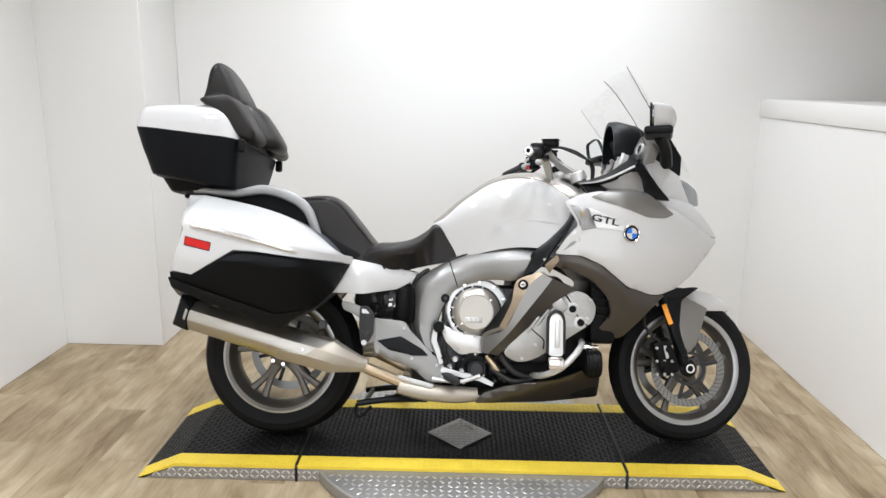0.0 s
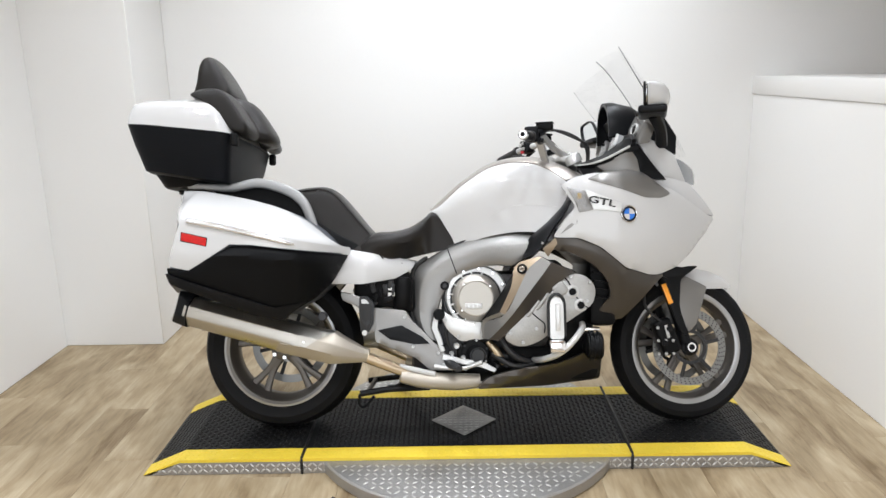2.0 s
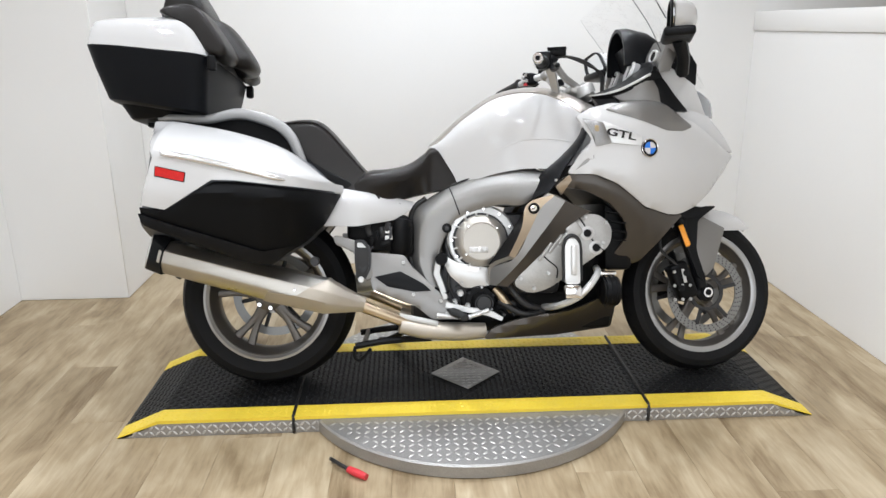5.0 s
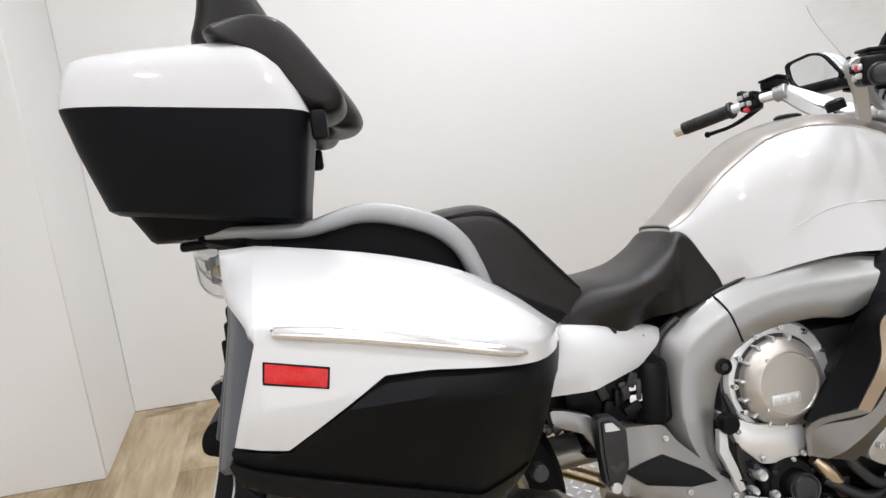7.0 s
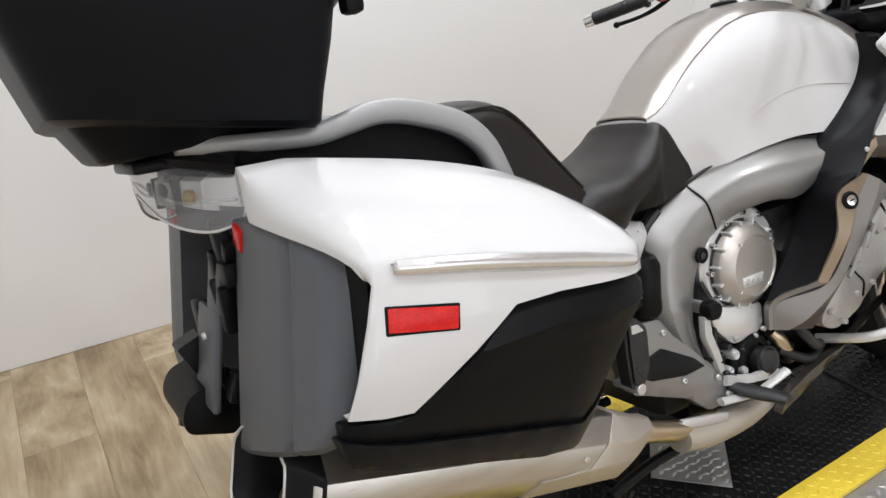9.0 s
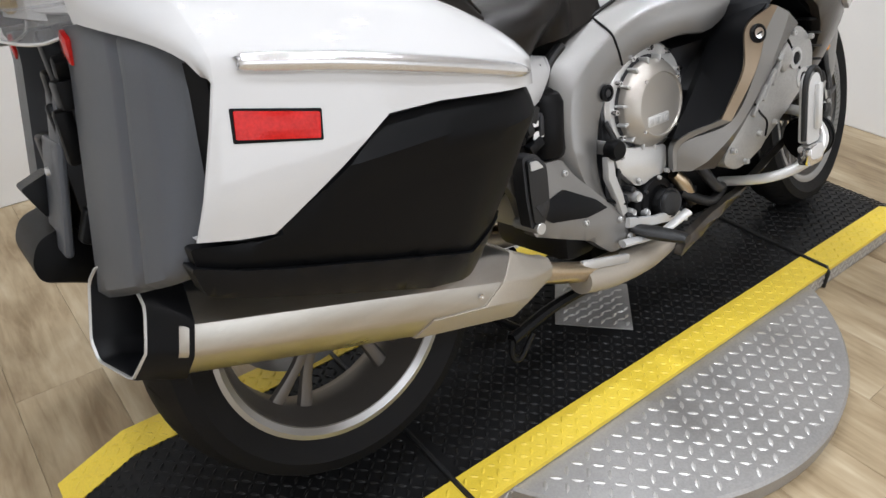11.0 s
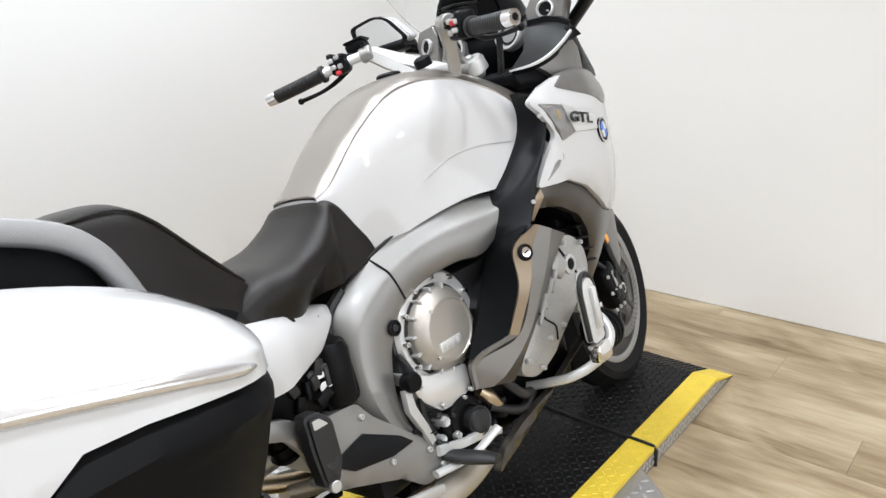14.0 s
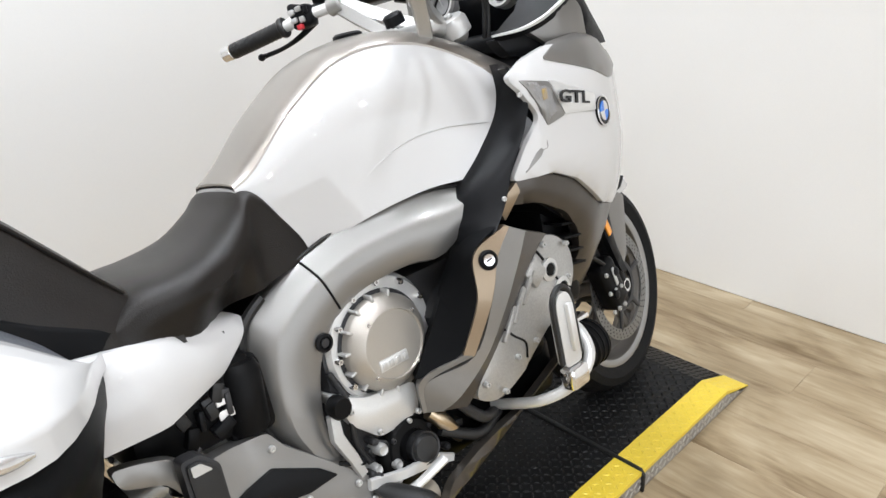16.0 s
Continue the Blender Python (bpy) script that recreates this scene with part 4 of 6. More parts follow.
    part("lower_fairing", panel([(1.02, 0.70), (1.075, 0.736), (1.16, 0.730), (1.235, 0.698), (1.335, 0.618), (1.43, 0.590), (1.50, 0.592), (1.455, 0.55), (1.40, 0.49), (1.335, 0.425), (1.215, 0.412), (1.25, 0.47), (1.285, 0.52), (1.265, 0.58), (1.215, 0.635), (1.13, 0.68)], lambda x, z: width_fairing(x, z) - 0.012 + 0.0 * z, 0.02, s, 0.018, 0.025, 0.006), GUNMETAL, bike, "dark grey lower fairing")
    part("gold_wedge", panel([(1.03, 0.695), (1.075, 0.735), (1.082, 0.715), (1.05, 0.665)], lambda x, z: width_fairing(x, z) - 0.004, 0.01, s, 0.004), GOLD, bike)
    for k in range(4):
        part("vent_fin", box(1.245, s * 0.225, 0.60 - 0.03 * k, 0.06, 0.05, 0.006, 0.002, Matrix.Rotation(radians(10), 4, "Y")), ENGBLACK, bike)
    part("wind_deflector", panel([(1.47, 0.60), (1.55, 0.620), (1.602, 0.612), (1.58, 0.585), (1.52, 0.575)], lambda x, z: 0.155, 0.015, s, 0.006), SATIN, bike, "black lower wind deflector")
    part("belly_pan", panel([(0.780, 0.172), (0.812, 0.21), (0.892, 0.236), (0.98, 0.252), (1.088, 0.262), (1.15, 0.285), (1.249, 0.330), (1.262, 0.26), (1.268, 0.18), (1.05, 0.165)], lambda x, z: 0.215 - 0.95 * max(0, 0.175 + 0.345 * (x - 0.795) - z), 0.02, s, 0.012), GUNMETAL, bike, "dark grey belly pan")

# round emblem: dark ring with blue and white quarters, and the model letters
for s in (-1, 1):
    cx, cz = 1.338, 0.816
    cy = width_fairing(cx, cz)
    nrm = Vector((-(width_fairing(cx + 0.02, cz) - width_fairing(cx - 0.02, cz)) / 0.04, s, -(width_fairing(cx, cz + 0.02) - width_fairing(cx, cz - 0.02)) / 0.04)).normalized()
    flat = Vector((0, s, 0)).rotation_difference(nrm).to_matrix()
    emb = part("emblem", lathe([(0.030, -0.006), (0.030, 0.003), (0.0275, 0.005), (0.0195, 0.004)], (cx, s * cy, cz), nrm, 36), SATIN, bike, "round emblem in blue and white")
    part("emblem_rim", lathe([(0.0296, 0.002), (0.0312, 0.005), (0.0296, 0.006), (0.028, 0.005)], (cx, s * cy, cz), nrm, 36, closed=True), CHROME, emb)
    for k in range(4):
        g = bmesh.new()
        c0 = Vector((cx, s * cy, cz)) + nrm * 0.006
        fan = [c0] + [c0 + flat @ Vector((0.0205 * math.cos(a), 0, 0.0205 * math.sin(a))) for a in [k * math.pi / 2 + i * math.pi / 16 for i in range(9)]]
        f = g.faces.new([g.verts.new(p) for p in fan])
        e = bmesh.ops.extrude_face_region(g, geom=[f])
        for v in e["geom"]:
            if isinstance(v, bmesh.types.BMVert):
                v.co -= nrm * 0.004
        part("emblem_quarter", g, BLUE if k % 2 else WHITE, emb)


def letters(text, size, m, material, parent, label, depth=0.002):
    cu = bpy.data.curves.new("letters", "FONT")
    cu.offset = 0.0008
    cu.body, cu.size, cu.extrude, cu.align_x, cu.align_y = text, size, depth, "CENTER", "CENTER"
    tmp = bpy.data.objects.new("tmp", cu)
    me = bpy.data.meshes.new_from_object(tmp)
    bpy.data.objects.remove(tmp)
    me.materials.append(material)
    ob = new("letters", me)
    ob.parent = parent
    ob.matrix_basis = m
    return tagged(ob, label)


letters("GTL", 0.047, pose(1.240, -width_fairing(1.240, 0.858) - 0.0075, 0.862, 90, 0, 3) @ pose(0, 0, 0, 0, 0, -12) @ Matrix.Diagonal((1.18, 0.72, 1, 1)), BADGEBLACK, bike, "black model letters")
letters("GTL", 0.047, pose(1.245, width_fairing(1.245, 0.858) + 0.0075, 0.864, 90, 0, 177) @ pose(0, 0, 0, 0, 0, 12) @ Matrix.Diagonal((1.18, 0.72, 1, 1)), BADGEBLACK, bike, "black model letters")

# ---- nose, windscreen, cockpit ----
nose = body(dense([(1.40, 1.02, 0.15, 0.97, 0.18, 0.90), (1.50, 0.985, 0.15, 0.93, 0.17, 0.80), (1.60, 0.95, 0.115, 0.89, 0.135, 0.70), (1.68, 0.895, 0.07, 0.855, 0.085, 0.735), (1.728, 0.845, 0.025, 0.825, 0.03, 0.785), (1.745, 0.818, 0.008, 0.812, 0.01, 0.80)]), 8)
part("nose_fairing", nose, WHITE, bike, "white painted front nose with headlamp")


def wcowl(x, z):
    return lerp([(1.36, 0.205), (1.45, 0.188), (1.55, 0.150), (1.62, 0.110), (1.70, 0.055), (1.75, 0.015)], x)


part("headlamp_lens", body(dense([(1.50, 1.06, 0.10, 1.03, 0.12, 0.95), (1.59, 1.05, 0.09, 1.02, 0.105, 0.95), (1.65, 1.015, 0.05, 1.0, 0.06, 0.94), (1.672, 0.985, 0.02, 0.975, 0.025, 0.95)]), 6), GLASSGREY, bike, "smoked headlamp glass")
for s in (-1, 1):
    part("upper_cowl", panel([(1.392, 1.140), (1.469, 1.098), (1.556, 1.050), (1.607, 0.946), (1.560, 0.955), (1.495, 0.966), (1.445, 1.03), (1.409, 1.088)], wcowl, 0.02, s, 0.006, 0.02, 0.005), WHITE, bike, "white upper nose panel")
    part("nose_side", panel([(1.485, 0.972), (1.56, 0.957), (1.618, 0.944), (1.668, 0.902), (1.712, 0.858), (1.744, 0.815), (1.69, 0.825), (1.60, 0.87), (1.51, 0.905), (1.455, 0.94)], lambda x, z: wcowl(x, z) + 0.012 * max(0, 0.95 - z) / 0.1, 0.02, s, 0.008, 0.02, 0.006), WHITE, bike, "white lower nose panel")
    part("screen_bracket", panel([(1.455, 1.205), (1.519, 1.200), (1.567, 1.122), (1.562, 1.048), (1.515, 1.07), (1.466, 1.105)], lambda x, z: 0.145, 0.02, s, 0.006), SATIN, bike, "black windscreen bracket")
    # cockpit flank: black inner wall, silver edge line, grey panel, black gap
    rim_line = curve([(1.165, s * 0.200, 1.008), (1.215, s * 0.232, 1.010), (1.262, s * 0.252, 1.022), (1.310, s * 0.264, 1.044), (1.356, s * 0.268, 1.068)], 5)
    inner_top = curve([(1.362, s * 0.135, 1.110), (1.370, s * 0.165, 1.112), (1.374, s * 0.200, 1.107), (1.373, s * 0.235, 1.097), (1.368, s * 0.258, 1.083)], 5)
    wall_rows = []
    for lo, hi in zip(rim_line, inner_top):
        mid = (lo + hi) / 2 + Vector((0.012, s * 0.006, -0.008))
        wall_rows.append([lo, mid, hi, hi + Vector((0.02, s * 0.004, -0.006)), mid + Vector((0.02, s * 0.004, -0.012)), lo + Vector((0.012, -s * 0.002, -0.012))])
    part("cockpit_inner_wall", loft(wall_rows), ENGBLACK, bike, "black cockpit inner wall")
    part("cockpit_trim", strap(rim_line, [0.004 + 0.004 * min(1, k / 8) for k in range(len(rim_line))], 0.006, (0.15, s * 0.35, 1)), CAST, bike, "silver cockpit edge trim")
    part("cockpit_flank", panel([(1.228, 1.008), (1.262, 1.017), (1.310, 1.039), (1.356, 1.063), (1.384, 1.02), (1.396, 0.966), (1.295, 0.958), (1.262, 0.984)], lambda x, z: 0.266 - 0.30 * max(0, 1.32 - x) - 0.12 * max(0, 1.03 - z), 0.02, s, 0.006, 0.02, 0.004), COVERGREY, bike, "grey cockpit flank panel")
    part("cockpit_apron", panel([(1.175, 1.001), (1.235, 1.004), (1.292, 0.962), (1.27, 0.945), (1.20, 0.965)], lambda x, z: 0.205 + 0.3 * max(0, x - 1.18), 0.03, s, 0.006), SATIN, bike, "black panel under the cockpit trim")
    part("cowl_gap", panel([(1.359, 1.074), (1.372, 1.090), (1.418, 1.040), (1.462, 0.985), (1.500, 0.945), (1.45, 0.948), (1.398, 0.962), (1.386, 1.02)], lambda x, z: 0.267 - 0.25 * max(0, x - 1.36), 0.03, s, 0.005, 0.02), SATIN, bike, "black gap panel under the nose cowl")
    part("gap_bar", strap([(1.372, s * 0.140, 1.119), (1.380, s * 0.190, 1.115), (1.380, s * 0.230, 1.104), (1.374, s * 0.258, 1.089)], [0.018, 0.02, 0.018, 0.012], 0.014, (0, 0, 1)), SATIN, bike, "black cockpit edge bar")
    # mirrors on the fairing
    oval = fillet([(0.475, 1.278), (0.36, 1.294), (0.31, 1.275), (0.243, 1.185), (0.262, 1.166), (0.43, 1.170), (0.46, 1.205)], 0.025, 3)
    mc = Vector((0.36, 1.225))
    oval = [mc + (Vector(p) - mc) * 0.78 for p in oval]

    def mring(x, k):
        return [(x + (0.072 if s < 0 else 0.01) - 0.26 * (mc[0] + (p[0] - mc[0]) * k - 0.36), s * (mc[0] + (p[0] - mc[0]) * k), mc[1] + (p[1] - mc[1]) * k) for p in oval]
    mir = part("mirror_shell", loft([mring(x, w) for x, w in ((1.328, 0.96), (1.333, 1.0), (1.36, 0.97), (1.385, 0.84), (1.402, 0.5), (1.408, 0.15))]), WHITE, bike, "white mirror housing with black frame")
    part("mirror_glass", loft([mring(1.320, 0.86), mring(1.325, 0.88)]), MIRROR, mir, "mirror glass")
    part("mirror_frame", loft([mring(1.322, 1.01), mring(1.314, 1.0), mring(1.313, 0.9), mring(1.322, 0.86), mring(1.336, 0.9), mring(1.336, 1.01)]), SATIN, mir)
    part("mirror_base", box(1.418 if s < 0 else 1.357, s * 0.355, 1.176, 0.10, 0.15, 0.03, 0.012, Matrix.Rotation(radians(s * 15), 4, "Z"), 3), SATIN, mir, "black mirror base")
    part("mirror_arm", tube([(1.50, s * 0.170, 1.085), (1.475, s * 0.25, 1.130), (1.43 if s < 0 else 1.40, s * 0.33, 1.172)], [0.024, 0.022, 0.026], 10, flat=0.7), SATIN, mir)
    sx, sy, sz = 1.366 - s * 0.032, s * 0.184, 1.142
    face = Vector((-1, s * 0.25, 0.25))
    plate = [(1.0, -0.050, -0.052), (1.0, 0.034, -0.058), (1.0, 0.058, 0.020), (1.0, 0.040, 0.052), (1.0, -0.030, 0.056), (1.0, -0.058, 0.012)]
    spk = part("loudspeaker", loft([[(sx + dx + 0.25 * (v + w) * k, sy + s * v * k, sz + w * k - dx * 0.25) for _, v, w in plate] for dx, k in ((0.05, 0.7), (0.012, 1.0), (0.004, 0.98), (0.0, 0.92))]), COVERGREY, bike, "round loudspeaker in a grey surround")
    part("speaker_ring", lathe([(0.017, 0.002), (0.0195, 0.009), (0.0235, 0.008), (0.0245, -0.004), (0.017, -0.004)], (sx, sy, sz), face, 28, closed=True), ALU, spk, "bright speaker ring")
    part("speaker_cone", lathe([(0.0175, 0.004), (0.015, 0.002), (0.006, 0.002)], (sx, sy, sz), face, 20), ENGBLACK, spk, "black speaker cone")


MID_LINE = [(0.0, 1.645, 1.060), (0.25, 1.585, 1.18), (0.5, 1.525, 1.285), (0.75, 1.462, 1.39), (1.0, 1.395, 1.488)]
SIDE_LINE = [(0.0, 1.425, 1.130), (0.25, 1.375, 1.205), (0.5, 1.328, 1.272), (0.75, 1.282, 1.336), (1.0, 1.236, 1.394)]


def screen_pt(u, v):
    """u across, -1 to 1; v from foot to top."""
    w = lerp([(0.0, 0.205), (0.4, 0.262), (0.75, 0.268), (1.0, 0.248)], v)
    k = abs(u) ** 1.8
    mx, mz, sx, sz = (lerp([(r[0], r[i]) for r in line], v) for line, i in ((MID_LINE, 1), (MID_LINE, 2), (SIDE_LINE, 1), (SIDE_LINE, 2)))
    return Vector((mx + (sx - mx) * k, u * w, mz + (sz - mz) * k))


g = bmesh.new()
N, M = 22, 14
grid = [[g.verts.new(screen_pt(-1 + 2 * i / N, j / M * (1 - 0.04 * abs(-1 + 2 * i / N) ** 9))) for i in range(N + 1)] for j in range(M + 1)]
for j in range(M):
    for i in range(N):
        g.faces.new((grid[j][i], grid[j][i + 1], grid[j + 1][i + 1], grid[j + 1][i]))
bmesh.ops.solidify(g, geom=g.faces[:], thickness=0.004)
windscreen = part("windscreen", g, SHIELD, bike, "tall clear plastic windscreen")
windscreen.visible_shadow = False
for u, r in ((-1, 0.0015), (1, 0.0007)):
    part("screen_edge", tube([screen_pt(u, 0.965 * j / 8) for j in range(9)], r, 6, 2), SHIELDEDGE if u < 0 else EDGECLEAR, windscreen, "thin dark screen edge" if u < 0 else "")
# dark rod put in for the curved screen's outline at a grazing angle
part("antenna", tube([(1.462, -0.125, 1.290), (1.408, -0.122, 1.385), (1.356, -0.12, 1.478)], [0.0022, 0.0016, 0.0012], 6), RUBBER, bike, "thin dark line standing in for the screen's grazing reflection")
# instrument pod: hood, two round dials and a screen
pod = part("instrument_pod", box(1.415, 0, 1.075, 0.10, 0.30, 0.13, 0.03, Matrix.Rotation(radians(-25), 4, "Y"), 3), SATIN, bike, "black instrument pod")
hood = []
for x, k in ((1.312, 1.0), (1.345, 1.02), (1.42, 0.9), (1.50, 0.55)):
    outer = [(x, 0.120 * k * math.cos(a), 1.13 + 0.15 * k * math.sin(a) ** 0.8) for a in [math.pi * i / 18 for i in range(19)]]
    inner = [(x, 0.113 * k * math.cos(a), 1.125 + 0.142 * k * math.sin(a) ** 0.8) for a in [math.pi * i / 18 for i in range(18, -1, -1)]]
    hood.append(outer + inner)
part("instrument_hood", loft(hood), SATIN, bike, "black instrument hood")
part("display_screen", box(1.352, 0, 1.17, 0.01, 0.16, 0.085, 0.004, Matrix.Rotation(radians(-22), 4, "Y")), ENGBLACK, pod)
for s in (-1, 1):
    dc, dn = Vector((1.338, s * 0.098, 1.105)), Vector((-1, 0, 0.40)).normalized()
    dial = part("dial", lathe([(0.040, -0.02), (0.040, 0.002), (0.037, 0.004), (0.031, 0.0), (0.02, 0.001), (0.004, 0.001)], dc, dn, 36), DIALFACE, pod, "round instrument dial with bright ring")
    part("dial_ring", lathe([(0.033, 0.003), (0.036, 0.010), (0.041, 0.009), (0.042, 0.0), (0.033, 0.0)], dc, dn, 36, closed=True), ALU, dial, "bright dial ring")
    part("dial_scale", lathe([(0.022, 0.0016), (0.028, 0.0022), (0.028, 0.0012), (0.022, 0.0008)], dc, dn, 36, closed=True), SATIN, dial, "dark scale ring")
    part("needle", box(*(dc + dn * 0.005 + Vector((0, 0, 0.008))), 0.002, 0.003, 0.024, 0.0005, Matrix.Rotation(radians(-22), 4, "Y")), WHITE, dial)
part("cockpit_shelf", box(1.34, 0, 0.985, 0.14, 0.40, 0.05, 0.02, Matrix.Rotation(radians(12), 4, "Y"), 3), SATIN, bike)

# ---- handlebar ----
for s in (-1, 1):
    far = s > 0
    # bar end, grip middle, grip inner end, switch centre, clamp
    pe, pm, pi, ps, pc = [Vector(q) for q in (((0.909, 0.402, 1.100), (0.950, 0.325, 1.113), (0.990, 0.252, 1.127), (1.030, 0.222, 1.140), (1.088, 0.172, 1.150)) if far else
                                              ((0.949, -0.402, 1.098), (0.968, -0.325, 1.104), (0.990, -0.262, 1.112), (1.000, -0.222, 1.120), (1.012, -0.172, 1.142)))]
    along = (pi - pm).normalized()
    out = (pe - pm).normalized()
    bar = part("handlebar_tube", tube([pm, pi, ps, pc], 0.0125, 14), ALU, bike, "silver handlebar half")
    ribs = [pe + out * -0.028 + (pm - pe - out * -0.028) * min(1, k / 14) + (pi - pm) * max(0, (k - 14) / 14) for k in range(29)]
    part("grip", tube(ribs, [0.0172 + 0.0012 * (k % 2) for k in range(29)], 18, 2), RUBBER, bar, "black ribbed rubber grip")
    part("grip_collar", cyl(pi - along * 0.006, pi + along * 0.006, 0.0225, 20, bevel=0.002), RUBBER, bar)
    part("bar_end", cyl(pe - out * 0.028, pe, 0.0175, 24, 0.0165, 0.002), CHROME, bar, "chrome bar end weight")
    part("bar_end_bore", cyl(pe - out * 0.004, pe + out * 0.0008, 0.008, 14), ENGBLACK, bar)
    turn = Vector((0, s, 0)).rotation_difference(out).to_matrix().to_4x4()
    sw = part("switch_block", join(box(*ps, 0.046, 0.050, 0.050, 0.012, turn, 3), box(*(ps - along * 0.018 + Vector((0.004, 0, 0.006))), 0.052, 0.018, 0.058, 0.010, turn, 3)), SATIN, bike, "black switch block with buttons")
    back = turn @ Vector((-1, 0, 0))
    for k, (du, dz, w, h) in enumerate(((-0.016, 0.014, 0.014, 0.012), (0.003, 0.016, 0.015, 0.011), (0.018, 0.010, 0.012, 0.016), (-0.012, -0.004, 0.016, 0.011), (0.008, -0.008, 0.013, 0.013))):
        part("button", box(*(ps + back * 0.024 + along * du + Vector((0, 0, dz))), 0.010, w, h, 0.0025, turn), (ALU, CAST, SATIN, ALU, CAST)[k], sw, "silver switch" if k != 2 else "")
    part("kill_button", box(*(ps + back * 0.025 + (along * 0.0 + Vector((0, 0, -0.022)) if far else along * -0.012 + Vector((0, 0, 0.012)))), 0.012, 0.015, 0.012, 0.003, turn), REDPLASTIC, sw, "red button")
    tip = Vector((0.975, 0.352, 1.078)) if far else Vector((1.02, -0.36, 1.083))
    lev = part("lever", tube([ps + Vector((0.03, 0, -0.012)), pi + Vector((0.035, 0, -0.026)), (pi + tip) / 2 + Vector((0.024, 0, -0.016)), tip], [0.010, 0.008, 0.0065, 0.0075], 10, flat=0.8), SATIN, bike, "black hand lever")
    part("lever_ball", lathe([(0.002, -0.009), (0.0075, -0.005), (0.009, 0.0), (0.0075, 0.005), (0.002, 0.009)], tip, (0, s, 0), 14), SATIN, lev)
    rc = Vector((1.098, 0.214, 1.176)) if far else Vector((1.055, -0.187, 1.158))
    res = part("fluid_reservoir", box(*rc, 0.062, 0.052, 0.026, 0.008, turn, 3), ENGBLACK, bike, "black brake fluid reservoir")
    part("reservoir_lid", box(*(rc + Vector((0, 0, 0.015))), 0.066, 0.056, 0.007, 0.003, turn), SATIN, res)
    part("master_cylinder", tube([ps + Vector((0.02, 0, 0.004)), rc + Vector((-0.01, 0, -0.016))], [0.014, 0.016], 12, 2), SATIN, res)
    # forged riser of two prongs that meet the yoke
    prongs = ([[(1.075, 0.182, 1.150), (1.098, 0.165, 1.148), (1.150, 0.075, 1.096), (1.196, 0.0, 1.054)], [(1.090, 0.172, 1.146), (1.098, 0.120, 1.110), (1.108, 0.045, 1.062), (1.135, -0.012, 1.034)]] if far else
              [[(1.000, -0.178, 1.146), (1.022, -0.160, 1.146), (1.046, -0.142, 1.090), (1.064, -0.122, 1.030)], [(1.012, -0.168, 1.148), (1.050, -0.140, 1.135), (1.100, -0.110, 1.085), (1.160, -0.080, 1.050)]])
    riser = part("bar_riser", strap(prongs[0], [0.034, 0.040, 0.032, 0.028], 0.013, (0.75, -0.6, 0.3) if not far else (0.5, 0.2, 1)), FORGED, bike, "silver forged handlebar riser")
    part("riser_prong", strap(prongs[1], [0.030, 0.030, 0.026, 0.028], 0.013, (0.3, 0.3, 1)), FORGED, riser)
    part("bar_clamp", cyl(pc - along * 0.020, pc + along * 0.014, 0.020, 20, bevel=0.003), FORGED, riser)
    part("clamp_bolt", bolt(pc + Vector((-0.012, 0, 0.018)), (-0.4, 0, 1), 0.005, 0.005), ENGBLACK, riser)
    for k in range(2):
        part("cable", tube([ps + Vector((0.02, s * -0.01, 0.012 + 0.006 * k)), rc + Vector((0.03, 0, -0.012)), (1.16 + 0.012 * k, s * 0.175, 1.128 - 0.014 * k), (1.215 + 0.01 * k, s * 0.15, 1.085), (1.225, s * (0.125 + 0.012 * k), 1.01)], 0.0052 - 0.0012 * k, 8), RUBBER, bike)
yoke = part("top_yoke", box(1.165, 0, 1.040, 0.10, 0.20, 0.030, 0.012, Matrix.Rotation(radians(20), 4, "Y"), 3), CAST, bike, "silver handlebar yoke")
for s in (-1, 1):
    part("yoke_clamp", lathe([(0.034, -0.02), (0.034, 0.008), (0.028, 0.016), (0.012, 0.018), (0.010, 0.012)], (1.175, s * 0.088, 1.048), (-0.45, 0, 1), 26), CAST, yoke, "round silver yoke clamp")
    part("yoke_bolt", bolt((1.167, s * 0.088, 1.066), (-0.45, 0, 1), 0.009, 0.006), CAST, yoke)
part("ignition_lock", lathe([(0.022, 0), (0.022, 0.02), (0.017, 0.024), (0.008, 0.02)], (1.10, 0, 1.075), (-0.3, 0, 1), 20), SATIN, bike)

# ---- tank ----
TANK = dense([(0.610, 0.862, 0.077, 0.850, 0.077, 0.838), (0.66, 0.905, 0.098, 0.84, 0.091, 0.772), (0.713, 0.952, 0.120, 0.86, 0.100, 0.708), (0.76, 0.986, 0.136, 0.875, 0.118, 0.726), (0.84, 1.036, 0.157, 0.89, 0.150, 0.748),
              (0.94, 1.062, 0.176, 0.89, 0.180, 0.762), (1.04, 1.060, 0.194, 0.885, 0.207, 0.76), (1.13, 1.03, 0.212, 0.88, 0.228, 0.78), (1.20, 0.990, 0.215, 0.87, 0.238, 0.80), (1.27, 0.955, 0.20, 0.86, 0.22, 0.80)])
part("fuel_tank", body(TANK, 12, 0.8), WHITE, bike, "white painted fuel tank")
strip_rings = []
